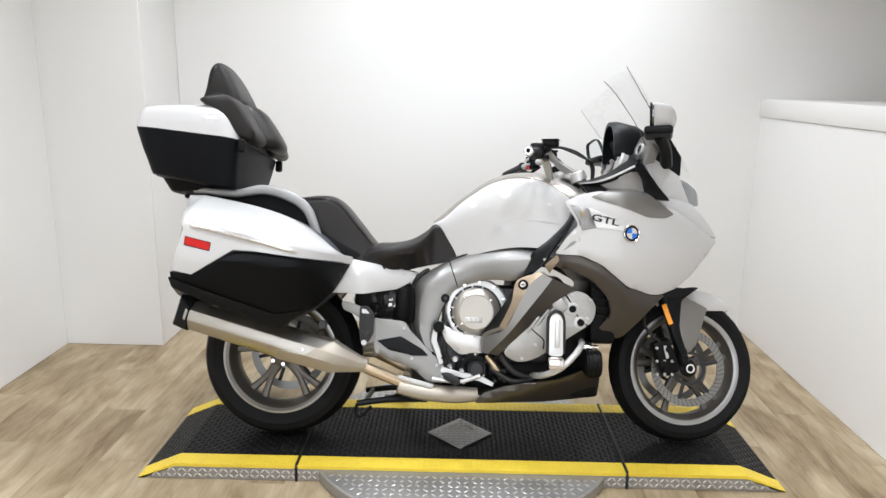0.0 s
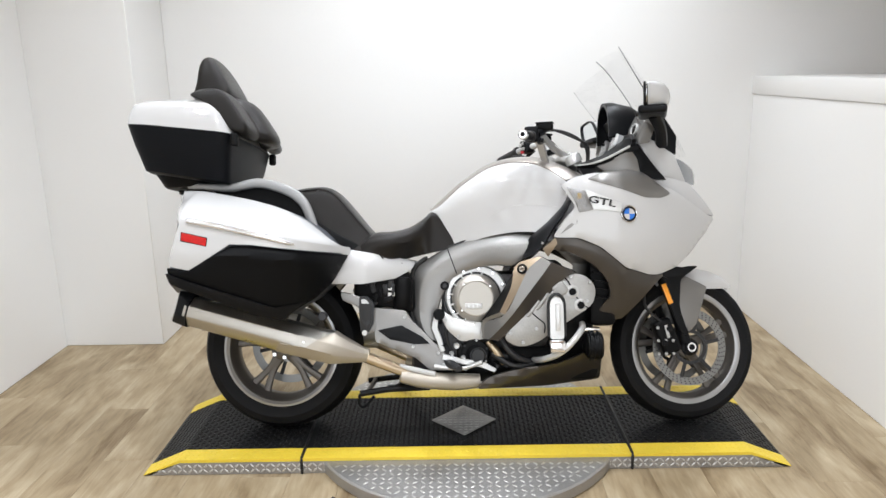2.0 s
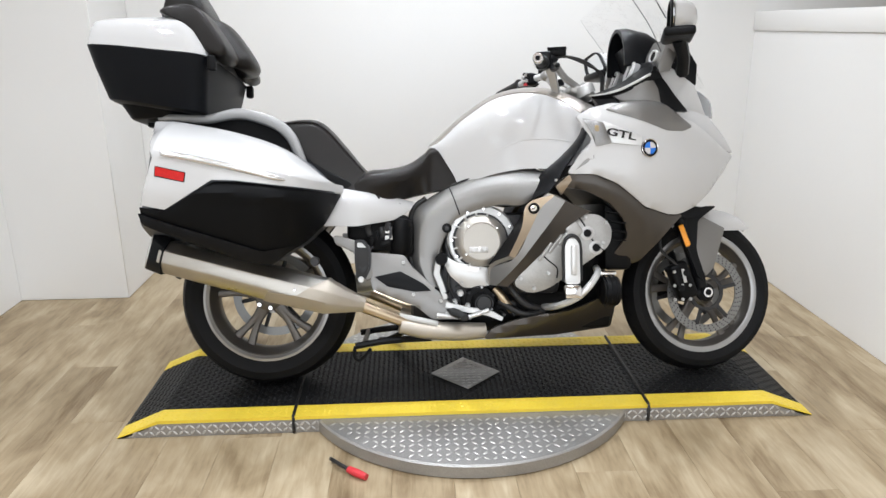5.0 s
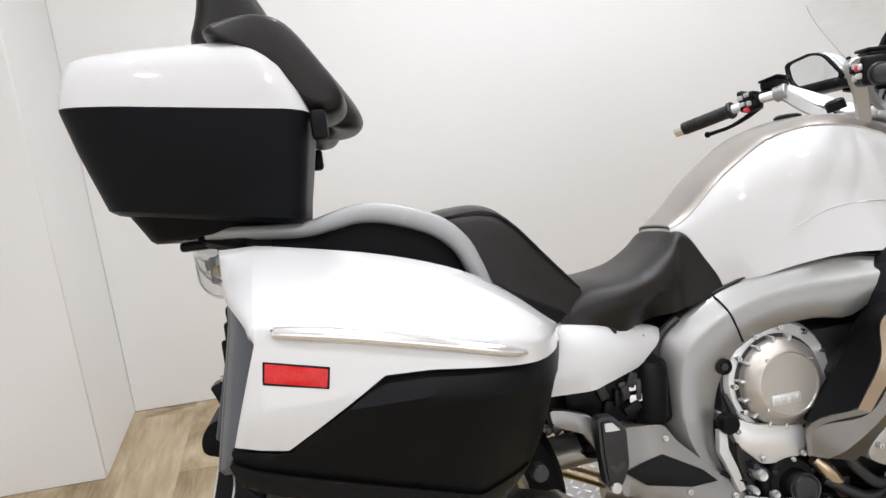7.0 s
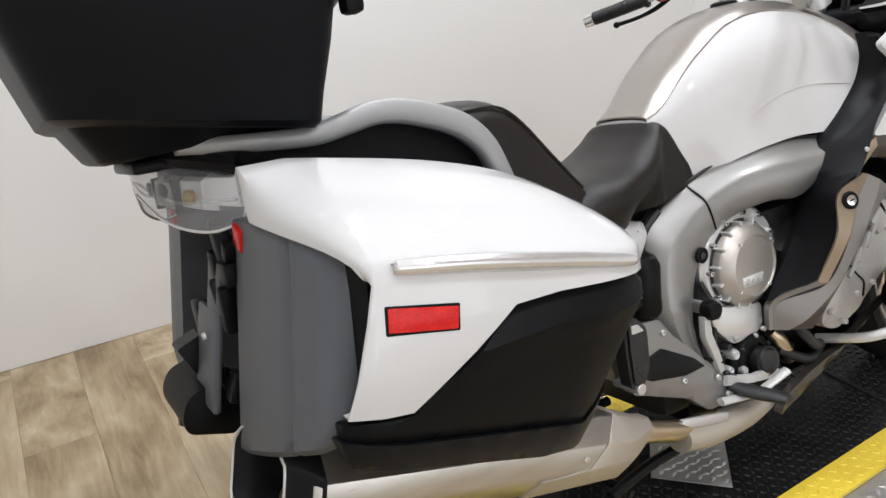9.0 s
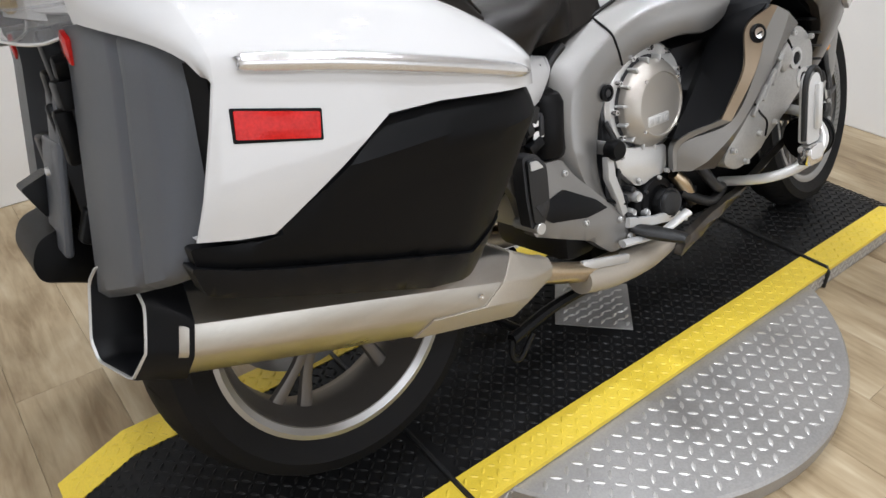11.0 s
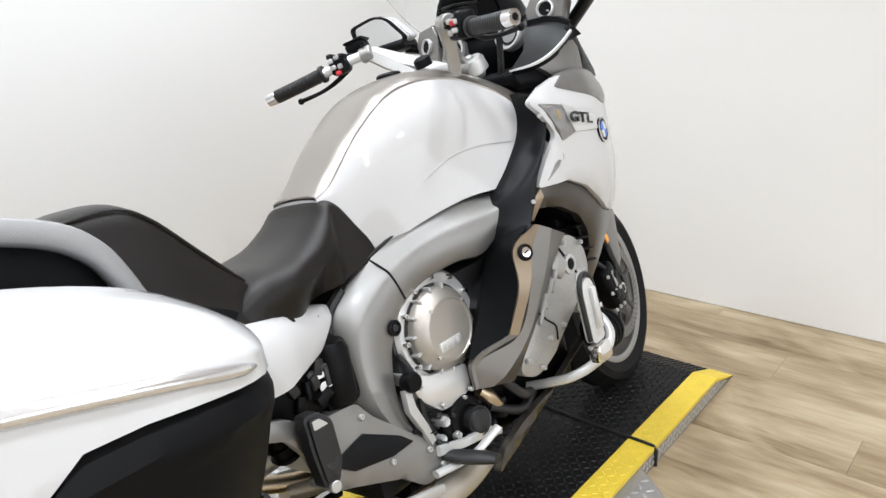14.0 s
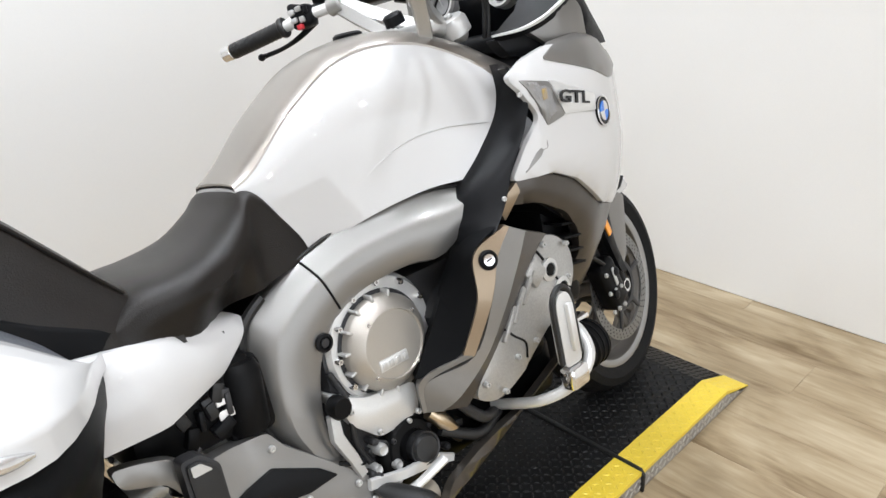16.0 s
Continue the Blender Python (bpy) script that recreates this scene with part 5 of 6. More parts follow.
for i, (x, zt, w, zs, wb, zb) in enumerate(TANK):
    a1 = lerp([(0.6, 0.90), (0.63, 0.72), (0.68, 0.55), (0.76, 0.42), (0.87, 0.38), (1.0, 0.46), (1.10, 0.66), (1.16, 0.85), (1.22, 0.97)], x)
    up, dn = [], []
    for k in range(-8, 9):
        a = a1 * k / 8 * math.pi / 2
        y = math.copysign(abs(math.sin(abs(a))) ** 0.8, a) * w if k else 0
        z = zs + (zt - zs) * math.cos(a) ** 0.8
        up.append((x, y, z + 0.004))
        dn.append((x, y, z - 0.004))
    strip_rings.append(up + dn[::-1])
part("tank_centre_cover", loft(strip_rings), TANKCOVER, bike, "grey metallic tank centre cover")
part("filler_cap", lathe([(0.03, 0), (0.03, 0.006), (0.024, 0.01), (0.01, 0.009)], (0.97, 0, 1.066), (0.0, 0, 1), 28), SATIN, bike)


def wtank(x, z):
    """Half width of the tank at a height."""
    k = [lerp([(t[0], t[i]) for t in TANK], x) for i in range(1, 6)]
    zt, w, zs, wb, zb = k
    if z < zs:
        return w + (wb - w) * (zs - z) / (zs - zb)
    return w * math.sin(math.acos(min(1, ((z - zs) / (zt - zs)) ** (1 / 0.8)))) ** 0.8


for s in (-1, 1):
    part("tank_crease", tube([(x, s * (wtank(x, z) + 0.0002), z) for x, z in ((0.80, 0.80), (0.86, 0.835), (0.92, 0.858), (1.0, 0.864), (1.10, 0.852))], [0.0003, 0.0007, 0.001, 0.001, 0.001], 6), CAST, bike)

# ---- seats ----
part("passenger_seat", body(dense([(-0.06, 0.91, 0.10, 0.89, 0.11, 0.86), (0.02, 0.938, 0.128, 0.90, 0.142, 0.84), (0.12, 0.956, 0.136, 0.905, 0.150, 0.80), (0.20, 0.958, 0.136, 0.90, 0.154, 0.75), (0.25, 0.930, 0.136, 0.87, 0.157, 0.72),
                                   (0.31, 0.860, 0.136, 0.80, 0.160, 0.69), (0.375, 0.780, 0.138, 0.735, 0.162, 0.675), (0.43, 0.735, 0.14, 0.70, 0.16, 0.668)]), 10, 0.62), LEATHER, bike, "black leatherette passenger seat with stitched edges")
part("rider_seat", body(dense([(0.33, 0.735, 0.15, 0.70, 0.166, 0.672), (0.39, 0.772, 0.165, 0.72, 0.152, 0.662), (0.46, 0.777, 0.170, 0.725, 0.134, 0.655), (0.53, 0.794, 0.148, 0.735, 0.080, 0.672), (0.585, 0.828, 0.126, 0.780, 0.112, 0.684),
                               (0.612, 0.853, 0.108, 0.822, 0.108, 0.690), (0.64, 0.846, 0.103, 0.812, 0.106, 0.695), (0.67, 0.800, 0.101, 0.772, 0.104, 0.700), (0.70, 0.748, 0.099, 0.735, 0.101, 0.703), (0.716, 0.716, 0.094, 0.712, 0.098, 0.702)]), 10, 0.62), LEATHER, bike, "black leatherette rider saddle")
for s in (-1, 1):
    part("seat_piping", tube([(0.02, s * 0.118, 0.926), (0.12, s * 0.127, 0.940), (0.20, s * 0.127, 0.941), (0.25, s * 0.127, 0.911), (0.31, s * 0.127, 0.841), (0.375, s * 0.128, 0.764)], 0.003, 6), LEATHER, bike)
    part("tail_side_panel", panel([(0.02, 0.66), (0.266, 0.712), (0.42, 0.685), (0.552, 0.656), (0.535, 0.625), (0.475, 0.592), (0.348, 0.574), (0.12, 0.58)], lambda x, z: 0.205 - 0.46 * max(0, x - 0.36) + 0.1 * (0.62 - z) - 0.6 * max(0, z - 0.658 + 0.18 * (x - 0.42)), 0.05, s, 0.012, 0.03, 0.01), WHITE, bike, "white side panel under the seat")
    crest = curve([(-0.325, 0.14, 0.966), (-0.235, 0.178, 0.957), (-0.15, 0.188, 0.953), (-0.10, 0.19, 0.963), (-0.05, 0.19, 0.973), (0.01, 0.19, 0.966), (0.09, 0.19, 0.936), (0.135, 0.19, 0.895), (0.158, 0.19, 0.845), (0.176, 0.188, 0.79)], 5)
    rings = []
    for k, p in enumerate(crest):
        d = (crest[min(k + 1, len(crest) - 1)] - crest[max(k - 1, 0)]).normalized()
        up = Vector((0, 1, 0)).cross(d).normalized() * -1
        deep = lerp([(-0.33, 0.006), (-0.15, 0.012), (-0.05, 0.019), (0.10, 0.022), (0.18, 0.014)], p.x)
        ring = [(0.013, 0.006), (0.009, 0.010), (-0.012, 0.010), (-0.016, 0.004), (-0.016, -deep), (-0.010, -deep - 0.006), (0.006, -deep - 0.006), (0.013, -deep)]
        rings.append([(p.x + up.x * v, s * (p.y + u), p.z + up.z * v) for u, v in ring])
    part("grab_rail", loft(rings), RAIL, bike, "satin grey cast passenger grab rail", 50)
for s in (-1, 1):
    part("handhold_panel", panel([(-0.26, 0.945), (-0.14, 0.942), (-0.05, 0.958), (0.01, 0.952), (0.08, 0.924), (0.125, 0.882), (0.16, 0.80), (0.10, 0.78), (-0.22, 0.86)], lambda x, z: 0.170, 0.02, s, 0.01), BLACK, bike, "black handhold panel under the grab rail")
part("tail_unit", body(dense([(-0.225, 0.943, 0.13, 0.92, 0.15, 0.80), (-0.16, 0.94, 0.145, 0.92, 0.16, 0.76), (-0.05, 0.925, 0.155, 0.90, 0.17, 0.70), (0.10, 0.88, 0.16, 0.85, 0.18, 0.66), (0.25, 0.78, 0.16, 0.76, 0.18, 0.62), (0.5, 0.66, 0.13, 0.65, 0.13, 0.60)]), 6), BLACK, bike, "black plastic tail frame")
part("electronics_bay", join(box(0.42, 0, 0.545, 0.22, 0.28, 0.13, 0.02), box(0.50, -0.115, 0.53, 0.09, 0.05, 0.14, 0.02)), ENGBLACK, bike, "black underseat housing")
part("rear_mudguard", arc_shell(0.012, RR_T, RR_T + 0.03, RR_T + 0.04, 55, 165, 0.09, 0.10), BLACK, bike, "black rear mudguard")
part("swing_arm", join(tube([(0.012, 0.13, RR_T), (0.25, 0.135, 0.34), (0.50, 0.11, 0.37)], [0.06, 0.05, 0.05], 12, flat=0.8), box(0.50, 0, 0.37, 0.10, 0.24, 0.10, 0.02)), CAST, bike, "cast single-sided swing arm")
part("rear_hub_cone", lathe([(0.07, 0.06), (0.065, 0.10), (0.04, 0.14), (0.02, 0.145)], (0.012, 0, RR_T), (0, 1, 0), 28), CAST, bike)
for k in range(5):
    part("hub_bolt", bolt((0.012 + 0.035 * math.cos(k * 1.2566), -0.07, RR_T + 0.035 * math.sin(k * 1.2566)), (0, -1, 0), 0.009, 0.008), CHROME, bike)

# ---- panniers ----
PAN_TOP = [(-0.29, 0.938), (-0.235, 0.932), (-0.16, 0.919), (-0.01, 0.886), (0.12, 0.839), (0.20, 0.787), (0.26, 0.736), (0.308, 0.702)]
PAN_SIDE = [(0.06, 0.497), (0.10, 0.493), (0.158, 0.474), (0.198, 0.43), (0.238, 0.355), (0.275, 0.26), (0.31, 0.18)]
PAN_SEAM = [(0.284, 0.864), (0.36, 0.852), (0.44, 0.834), (0.475, 0.818), (0.495, 0.800)]


def pan_fold(x):
    return 0.813 - 0.20 * (x + 0.207)


def wpan(x, z):
    """Half width of a pannier: a flat side below the strip, a broad shoulder rolling in above it."""
    w0 = lerp(PAN_SIDE, x) - 0.35 * max(0, -0.245 - x)
    fold = pan_fold(x)
    crown = max(lerp(PAN_TOP, x), fold + 0.002)
    if z > fold:
        t = min(1.0, (z - fold) / (crown - fold))
        return w0 - (w0 - min(w0, 0.285)) * (0.40 * t + 0.60 * t ** 2.3)
    return w0 - 0.6 * max(0, 0.70 - z) ** 1.3 - 2.6 * max(0, x - 0.06) * max(0, 0.67 - z)


def pan_back(y, z):
    """The back of a pannier: bowed across, leaning rearwards towards the foot."""
    return -0.286 + 0.050 * max(0, min(1, (y - 0.25) / 0.235)) ** 2 - 0.20 * max(0, 0.83 - z)


def pan_rim(z):
    return -0.230 - 0.33 * max(0, 0.803 - z)


def pannier_lid(s):
    """One skin: flat side, rolled shoulder, and the facet that wraps round to the back."""
    xs = [-0.230, -0.215, -0.195, -0.175, -0.160, -0.145, -0.12, -0.095, -0.07, -0.052, -0.044, -0.034, -0.01, 0.02, 0.05, 0.08, 0.105, 0.13, 0.155, 0.18, 0.205, 0.23, 0.25, 0.27, 0.285, 0.298, 0.306]
    low = [(-0.230, 0.656), (-0.160, 0.641), (-0.044, 0.7275), (0.02, 0.725), (0.15, 0.708), (0.306, 0.690)]

    def foot(x):
        for (a, za), (b, zb) in zip(low, low[1:]):
            if x <= b:
                return za + (zb - za) * (x - a) / (b - a)
        return low[-1][1]

    levels = [k / 8 for k in range(8)] + [1 + k / 16 for k in range(17)]
    rows = []
    for lv in levels:
        side = []
        for x in xs:
            f, c = max(pan_fold(x), foot(x) + 0.01), 0
            c = max(lerp(PAN_TOP, x), f + 0.004)
            z = foot(x) + (f - foot(x)) * lv if lv < 1 else f + (c - f) * (lv - 1)
            rim = pan_rim(z)
            xx = rim + (x + 0.230) * (0.306 - rim) / 0.536
            side.append((xx, s * wpan(xx, z), z))
        x0, y0, z0 = side[0]
        y0 = abs(y0)
        back = []
        for q in (0.015, 0.05, 0.12, 0.25, 0.45, 0.7, 1.0):
            if lv < 1:
                back.append((x0 - 0.002 * min(1, q * 6) + 0.012 * max(0, q - 0.2), s * (y0 - 0.016 * q), z0))
                continue
            t = lv - 1
            yb = 0.49 + (0.284 - 0.49) * min(1, t / 0.7) ** 1.1
            zb = lerp(PAN_SEAM, yb) if t < 0.7 else 0.864 + (0.932 - 0.864) * (t - 0.7) / 0.3
            y, z = y0 + (yb - y0) * q, z0 + (zb - z0) * q
            near = 1 - (1 - min(1, q * 1.6)) ** 3
            back.append((x0 + (pan_back(y, 0.85) - 0.004 - x0) * near, s * y, z))
        rows.append(back[::-1] + side)
    foot_row = [(x + (0.012 if k < 7 else 0), y - s * 0.018, z + 0.002) for k, (x, y, z) in enumerate(rows[0])]
    lip = [(x, y - s * 0.012, z - 0.010) for x, y, z in rows[-1]]
    low_lip = [(x, y - s * 0.015, z - 0.03) for x, y, z in rows[-1]]
    return loft([foot_row] + rows + [lip, low_lip], False, False)


def pannier(s):
    core = part("pannier", panel([(-0.215, 0.905), (-0.10, 0.900), (0.04, 0.868), (0.12, 0.838), (0.20, 0.79), (0.25, 0.742), (0.282, 0.69), (0.235, 0.58), (0.185, 0.525), (0.09, 0.468), (0.0, 0.485), (-0.235, 0.59), (-0.235, 0.66), (-0.215, 0.80)], lambda x, z: min(wpan(x, z) - 0.022, 0.47), 0.24, s, 0.02, 0.04, 0.01), INNER, bike, "white and black hard pannier, closed")
    part("pannier_lid", pannier_lid(s), WHITE, core, "white painted pannier lid", 50)
    back_rows = []
    for k in range(29):
        t = k / 28
        y = 0.19 + (0.446 - 0.19) * t
        zs = lerp(PAN_SEAM, max(0.284, y)) - 0.004
        zl = 0.612 - 0.30 * (0.446 - y) + 0.03 * max(0, (t - 0.85) / 0.15) ** 2
        g = 0.006 if k == 19 else 0.0
        e = 0.020 * max(0, (t - 0.88) / 0.12) ** 2
        zz = [zs, zs - 0.004] + [zs + (zl - zs) * q for q in (0.15, 0.3, 0.45, 0.6, 0.75, 0.9, 0.96, 1.0)]
        ring = [(pan_back(y, z) + g + e + (0.012 if n == len(zz) - 1 else 0.003 if n == 0 else 0), s * y, z) for n, z in enumerate(zz)]
        back_rows.append(ring + [(-0.22, s * y, zl - 0.001), (-0.22, s * y, zs)])
    part("rear_panel", loft(back_rows), INNER, core, "slate grey pannier back", 50)
    part("rear_slot", loft([[(pan_back(y, 0.66) + 0.030, s * y, 0.63), (pan_back(y, 0.79) + 0.022, s * y, 0.815), (-0.20, s * y, 0.815), (-0.20, s * y, 0.63)] for y in (0.42, 0.45, 0.472)]), ENGBLACK, core, "dark slot")
    part("pannier_lower", panel([(-0.058, 0.722), (0.02, 0.720), (0.15, 0.703), (0.300, 0.685), (0.245, 0.583), (0.195, 0.53), (0.12, 0.485), (0.07, 0.50), (-0.20, 0.598), (-0.283, 0.622), (-0.287, 0.651), (-0.208, 0.637)], lambda x, z: wpan(x, z) - 0.009 + 0.017 * max(0, min(1, (0.722 - 0.13 * max(0, x) - z) / 0.034)) - 0.006 * max(0, min(1, (0.676 - 0.10 * max(0, x) - z) / 0.012)), 0.02, s, 0.006, 0.018, 0.005), BLACK, core, "black textured lower pannier panel")
    part("pannier_sill", panel([(-0.292, 0.633), (-0.20, 0.598), (0.07, 0.505), (0.17, 0.52), (0.09, 0.458), (0.0, 0.478), (-0.282, 0.596)], lambda x, z: wpan(x, z) + 0.010, 0.03, s, 0.006, 0.02, 0.003), SATIN, core, "black pannier sill")
    part("chrome_strip", tube([(x, s * (wpan(x, z) + 0.001), z) for x, z in ((-0.207, 0.811), (-0.195, 0.808), (-0.10, 0.789), (0.02, 0.760), (0.12, 0.733), (0.155, 0.724))], [0.004, 0.009, 0.0105, 0.010, 0.009, 0.003], 14), STRIPCHROME, core, "chrome trim strip")
    part("side_reflector", panel([(-0.222, 0.770), (-0.138, 0.749), (-0.143, 0.724), (-0.226, 0.744)], lambda x, z: wpan(x, z) + 0.004, 0.01, s, 0.002, 0.02, 0.002), RED, core, "rectangular red reflector")
    part("reflector_frame", panel([(-0.225, 0.773), (-0.135, 0.7515), (-0.140, 0.721), (-0.229, 0.741)], lambda x, z: wpan(x, z) + 0.0015, 0.008, s, 0.002, 0.02, 0.001), ENGBLACK, core)
    part("pannier_latch", box(-0.30, s * 0.26, 0.585, 0.03, 0.06, 0.04, 0.01), SATIN, core)


pannier(-1)
pannier(1)

# ---- tail lamp and plate bracket ----
tail = part("tail_lamp_housing", body(dense([(-0.322, 0.962, 0.045, 0.955, 0.045, 0.935), (-0.310, 0.970, 0.090, 0.957, 0.085, 0.915), (-0.288, 0.970, 0.138, 0.952, 0.120, 0.885), (-0.262, 0.968, 0.180, 0.945, 0.150, 0.870), (-0.21, 0.962, 0.19, 0.93, 0.17, 0.86)]), 6), ENGBLACK, bike, "black tail lamp housing")
part("tail_lens", body(dense([(-0.368, 0.946, 0.030, 0.935, 0.030, 0.905), (-0.354, 0.955, 0.075, 0.932, 0.072, 0.872), (-0.330, 0.952, 0.122, 0.918, 0.118, 0.852), (-0.297, 0.945, 0.165, 0.908, 0.160, 0.846), (-0.264, 0.938, 0.192, 0.902, 0.186, 0.862)]), 6, 0.9), LENS, tail, "clear tail lamp lens", 25).visible_shadow = False
for s in (-1, 1):
    for k, (y0, y1, x0, x1) in enumerate(((0.030, 0.078, -0.335, -0.322), (0.084, 0.128, -0.320, -0.300), (0.134, 0.172, -0.296, -0.268))):
        part("bulb_reflector", loft([[(x0 + 0.016, s * y0, 0.925), (x1 + 0.016, s * y1, 0.920), (x1 + 0.016, s * y1, 0.868), (x0 + 0.016, s * y0, 0.875)], [(x0, s * (y0 + 0.004), 0.918), (x1, s * (y1 - 0.004), 0.913), (x1 - 0.004, s * (y1 - 0.004), 0.874), (x0 - 0.004, s * (y0 + 0.004), 0.881)]]), (SILVER, CAST, ALU)[k], tail, "faceted lamp reflector")
    part("indicator_bulb", lathe([(0.011, 0), (0.011, 0.008), (0.005, 0.014)], (-0.312, s * 0.104, 0.893), (-1, s * 0.4, 0), 12), BROWNLENS, tail, "amber bulb")
    part("lamp_divider", box(-0.318, s * 0.081, 0.895, 0.03, 0.004, 0.05, 0.001), ENGBLACK, tail)
    part("lamp_eye", lathe([(0.010, 0.0), (0.012, 0.004), (0.008, 0.006)], (-0.338, s * 0.056, 0.905), (-1, s * 0.3, 0), 14), ENGBLACK, tail, "dark lamp socket")
    part("lamp_rib", tube([(-0.366, s * 0.020, 0.922), (-0.352, s * 0.075, 0.902), (-0.326, s * 0.120, 0.888), (-0.270, s * 0.184, 0.884)], 0.0022, 6), LENS, tail)
    # glint along the clear lens edge, put in as an aluminium line
    part("lens_edge", tube([(-0.369, 0.0, 0.905), (-0.355, s * 0.072, 0.871), (-0.331, s * 0.118, 0.851), (-0.298, s * 0.160, 0.845), (-0.266, s * 0.187, 0.861), (-0.262, s * 0.193, 0.905)], 0.0022, 6), ALU, tail, "bright line for the glint on the lens edge")
    part("lamp_brow", tube([(-0.350, s * 0.01, 0.958), (-0.336, s * 0.075, 0.956), (-0.308, s * 0.125, 0.948), (-0.256, s * 0.184, 0.932)], [0.008, 0.013, 0.016, 0.014], 8), ENGBLACK, tail)
    part("rear_reflector", box(-0.288, s * 0.218, 0.838, 0.010, 0.028, 0.034, 0.004, Matrix.Rotation(radians(-s * 25), 4, "X")), RED, bike, "small red rear reflector")
plate = part("plate_bracket", join(box(-0.335, -0.075, 0.655, 0.012, 0.115, 0.150, 0.006, Matrix.Rotation(radians(14), 4, "Y")), box(-0.305, -0.10, 0.765, 0.012, 0.07, 0.09, 0.005, Matrix.Rotation(radians(14), 4, "Y"))), INNER, bike, "grey number plate bracket without plate")
part("bracket_bolt", bolt((-0.336, -0.09, 0.690), (-1, 0, 0), 0.006, 0.005), CAST, plate)
part("bracket_tab", panel([(-0.372, 0.665), (-0.330, 0.680), (-0.326, 0.640), (-0.352, 0.618)], lambda x, z: 0.035, 0.05, -1, 0.006), SATIN, plate, "dark bracket tab")
part("bracket_tab", box(-0.322, -0.150, 0.622, 0.016, 0.03, 0.045, 0.004, Matrix.Rotation(radians(25), 4, "Y")), ENGBLACK, plate)
part("bracket_strut", box(-0.318, 0.0, 0.66, 0.02, 0.05, 0.13, 0.005), ENGBLACK, plate, "black bracket strut")
for y, z, sy, sz, r in ((-0.105, 0.79, 0.03, 0.045, 10), (-0.135, 0.815, 0.03, 0.09, -12), (-0.165, 0.785, 0.045, 0.035, 0), (-0.160, 0.735, 0.018, 0.07, 8), (-0.118, 0.745, 0.014, 0.06, -20), (-0.175, 0.815, 0.02, 0.03, 30)):
    part("seat_lock_lever", box(-0.296 - 0.2 * (0.80 - z), y, z, 0.022, sy, sz, 0.005, Matrix.Rotation(radians(r), 4, "X")), ENGBLACK, plate)
part("mud_flap", panel([(-0.378, 0.604), (-0.335, 0.615), (-0.300, 0.560), (-0.318, 0.522), (-0.392, 0.548), (-0.394, 0.575)], lambda x, z: 0.085, 0.17, -1, 0.02, 0.03, 0.008), BLACK, bike, "black rear splash guard")

# ---- top case ----
def case_ring(front, back, wf, wb, z_at, n=7):
    """One level of the case: rounded corners, a little narrower behind."""
    half = fillet([(back, 0.0001), (back, wb), (back + 0.09, wb + (wf - wb) * 0.7), (front, wf), (front + 0.012, 0.0001)], 0.055, n)[n + 1:-(n + 1)]
    ring = [(back, 0.0)] + [(p[0], p[1]) for p in half] + [(front + 0.012, 0.0)] + [(p[0], -p[1]) for p in reversed(half)]
    return [(x, y, z_at(x)) for x, y in ring]


def seam(x):
    return 1.141 + (-0.12 - x) * 0.118


case = part("top_case", loft([case_ring(f, b, wf, wb, (lambda k: lambda x: (0.960 + (-0.15 - x) * 0.17) * (1 - k) + (seam(x) - 0.002) * k)(k)) for k, f, b, wf, wb in
                              ((0.0, -0.15, -0.46, 0.24, 0.20), (0.04, -0.143, -0.472, 0.252, 0.215), (0.25, -0.138, -0.482, 0.268, 0.228), (0.6, -0.126, -0.498, 0.297, 0.252), (1.0, -0.113, -0.512, 0.318, 0.275))]), CASE, bike, "dark grey top case body under a white lid", 30)
part("case_lid", loft([case_ring(f, b, wf, wb, (lambda h: lambda x: seam(x) + (1.282 - seam(x)) * h)(h)) for h, f, b, wf, wb in
                       ((0.0, -0.113, -0.511, 0.32, 0.278), (0.25, -0.125, -0.508, 0.317, 0.276), (0.55, -0.145, -0.502, 0.31, 0.27), (0.78, -0.165, -0.495, 0.297, 0.258), (0.92, -0.19, -0.48, 0.27, 0.235), (0.985, -0.22, -0.455, 0.22, 0.19), (1.0, -0.27, -0.41, 0.13, 0.11), (1.0, -0.33, -0.36, 0.03, 0.02))]), WHITE, case, "white painted top case lid", 60)
part("case_foot", loft([case_ring(f, b, w, w * 0.9, (lambda z0, k: lambda x: z0 + (-0.42 - x) * k)(z0, k)) for z0, k, f, b, w in ((0.956, -0.05, -0.20, -0.415, 0.165), (0.962, -0.05, -0.192, -0.422, 0.175), (1.012, 0.17, -0.17, -0.452, 0.20), (1.03, 0.17, -0.17, -0.452, 0.20))]), CASE, case, "dark case foot", 30)
for s in (-1, 1):
    part("case_latch", box(-0.10, s * 0.285, 1.118, 0.028, 0.03, 0.05, 0.008), ENGBLACK, case)


def cushion(sec):
    """A padded roll: sections of (y, x front, x back, z low, z high)."""
    rings = []
    for y, pts in sec:
        rings.append([(x, y, z) for x, z in pts])
    return loft(rings)


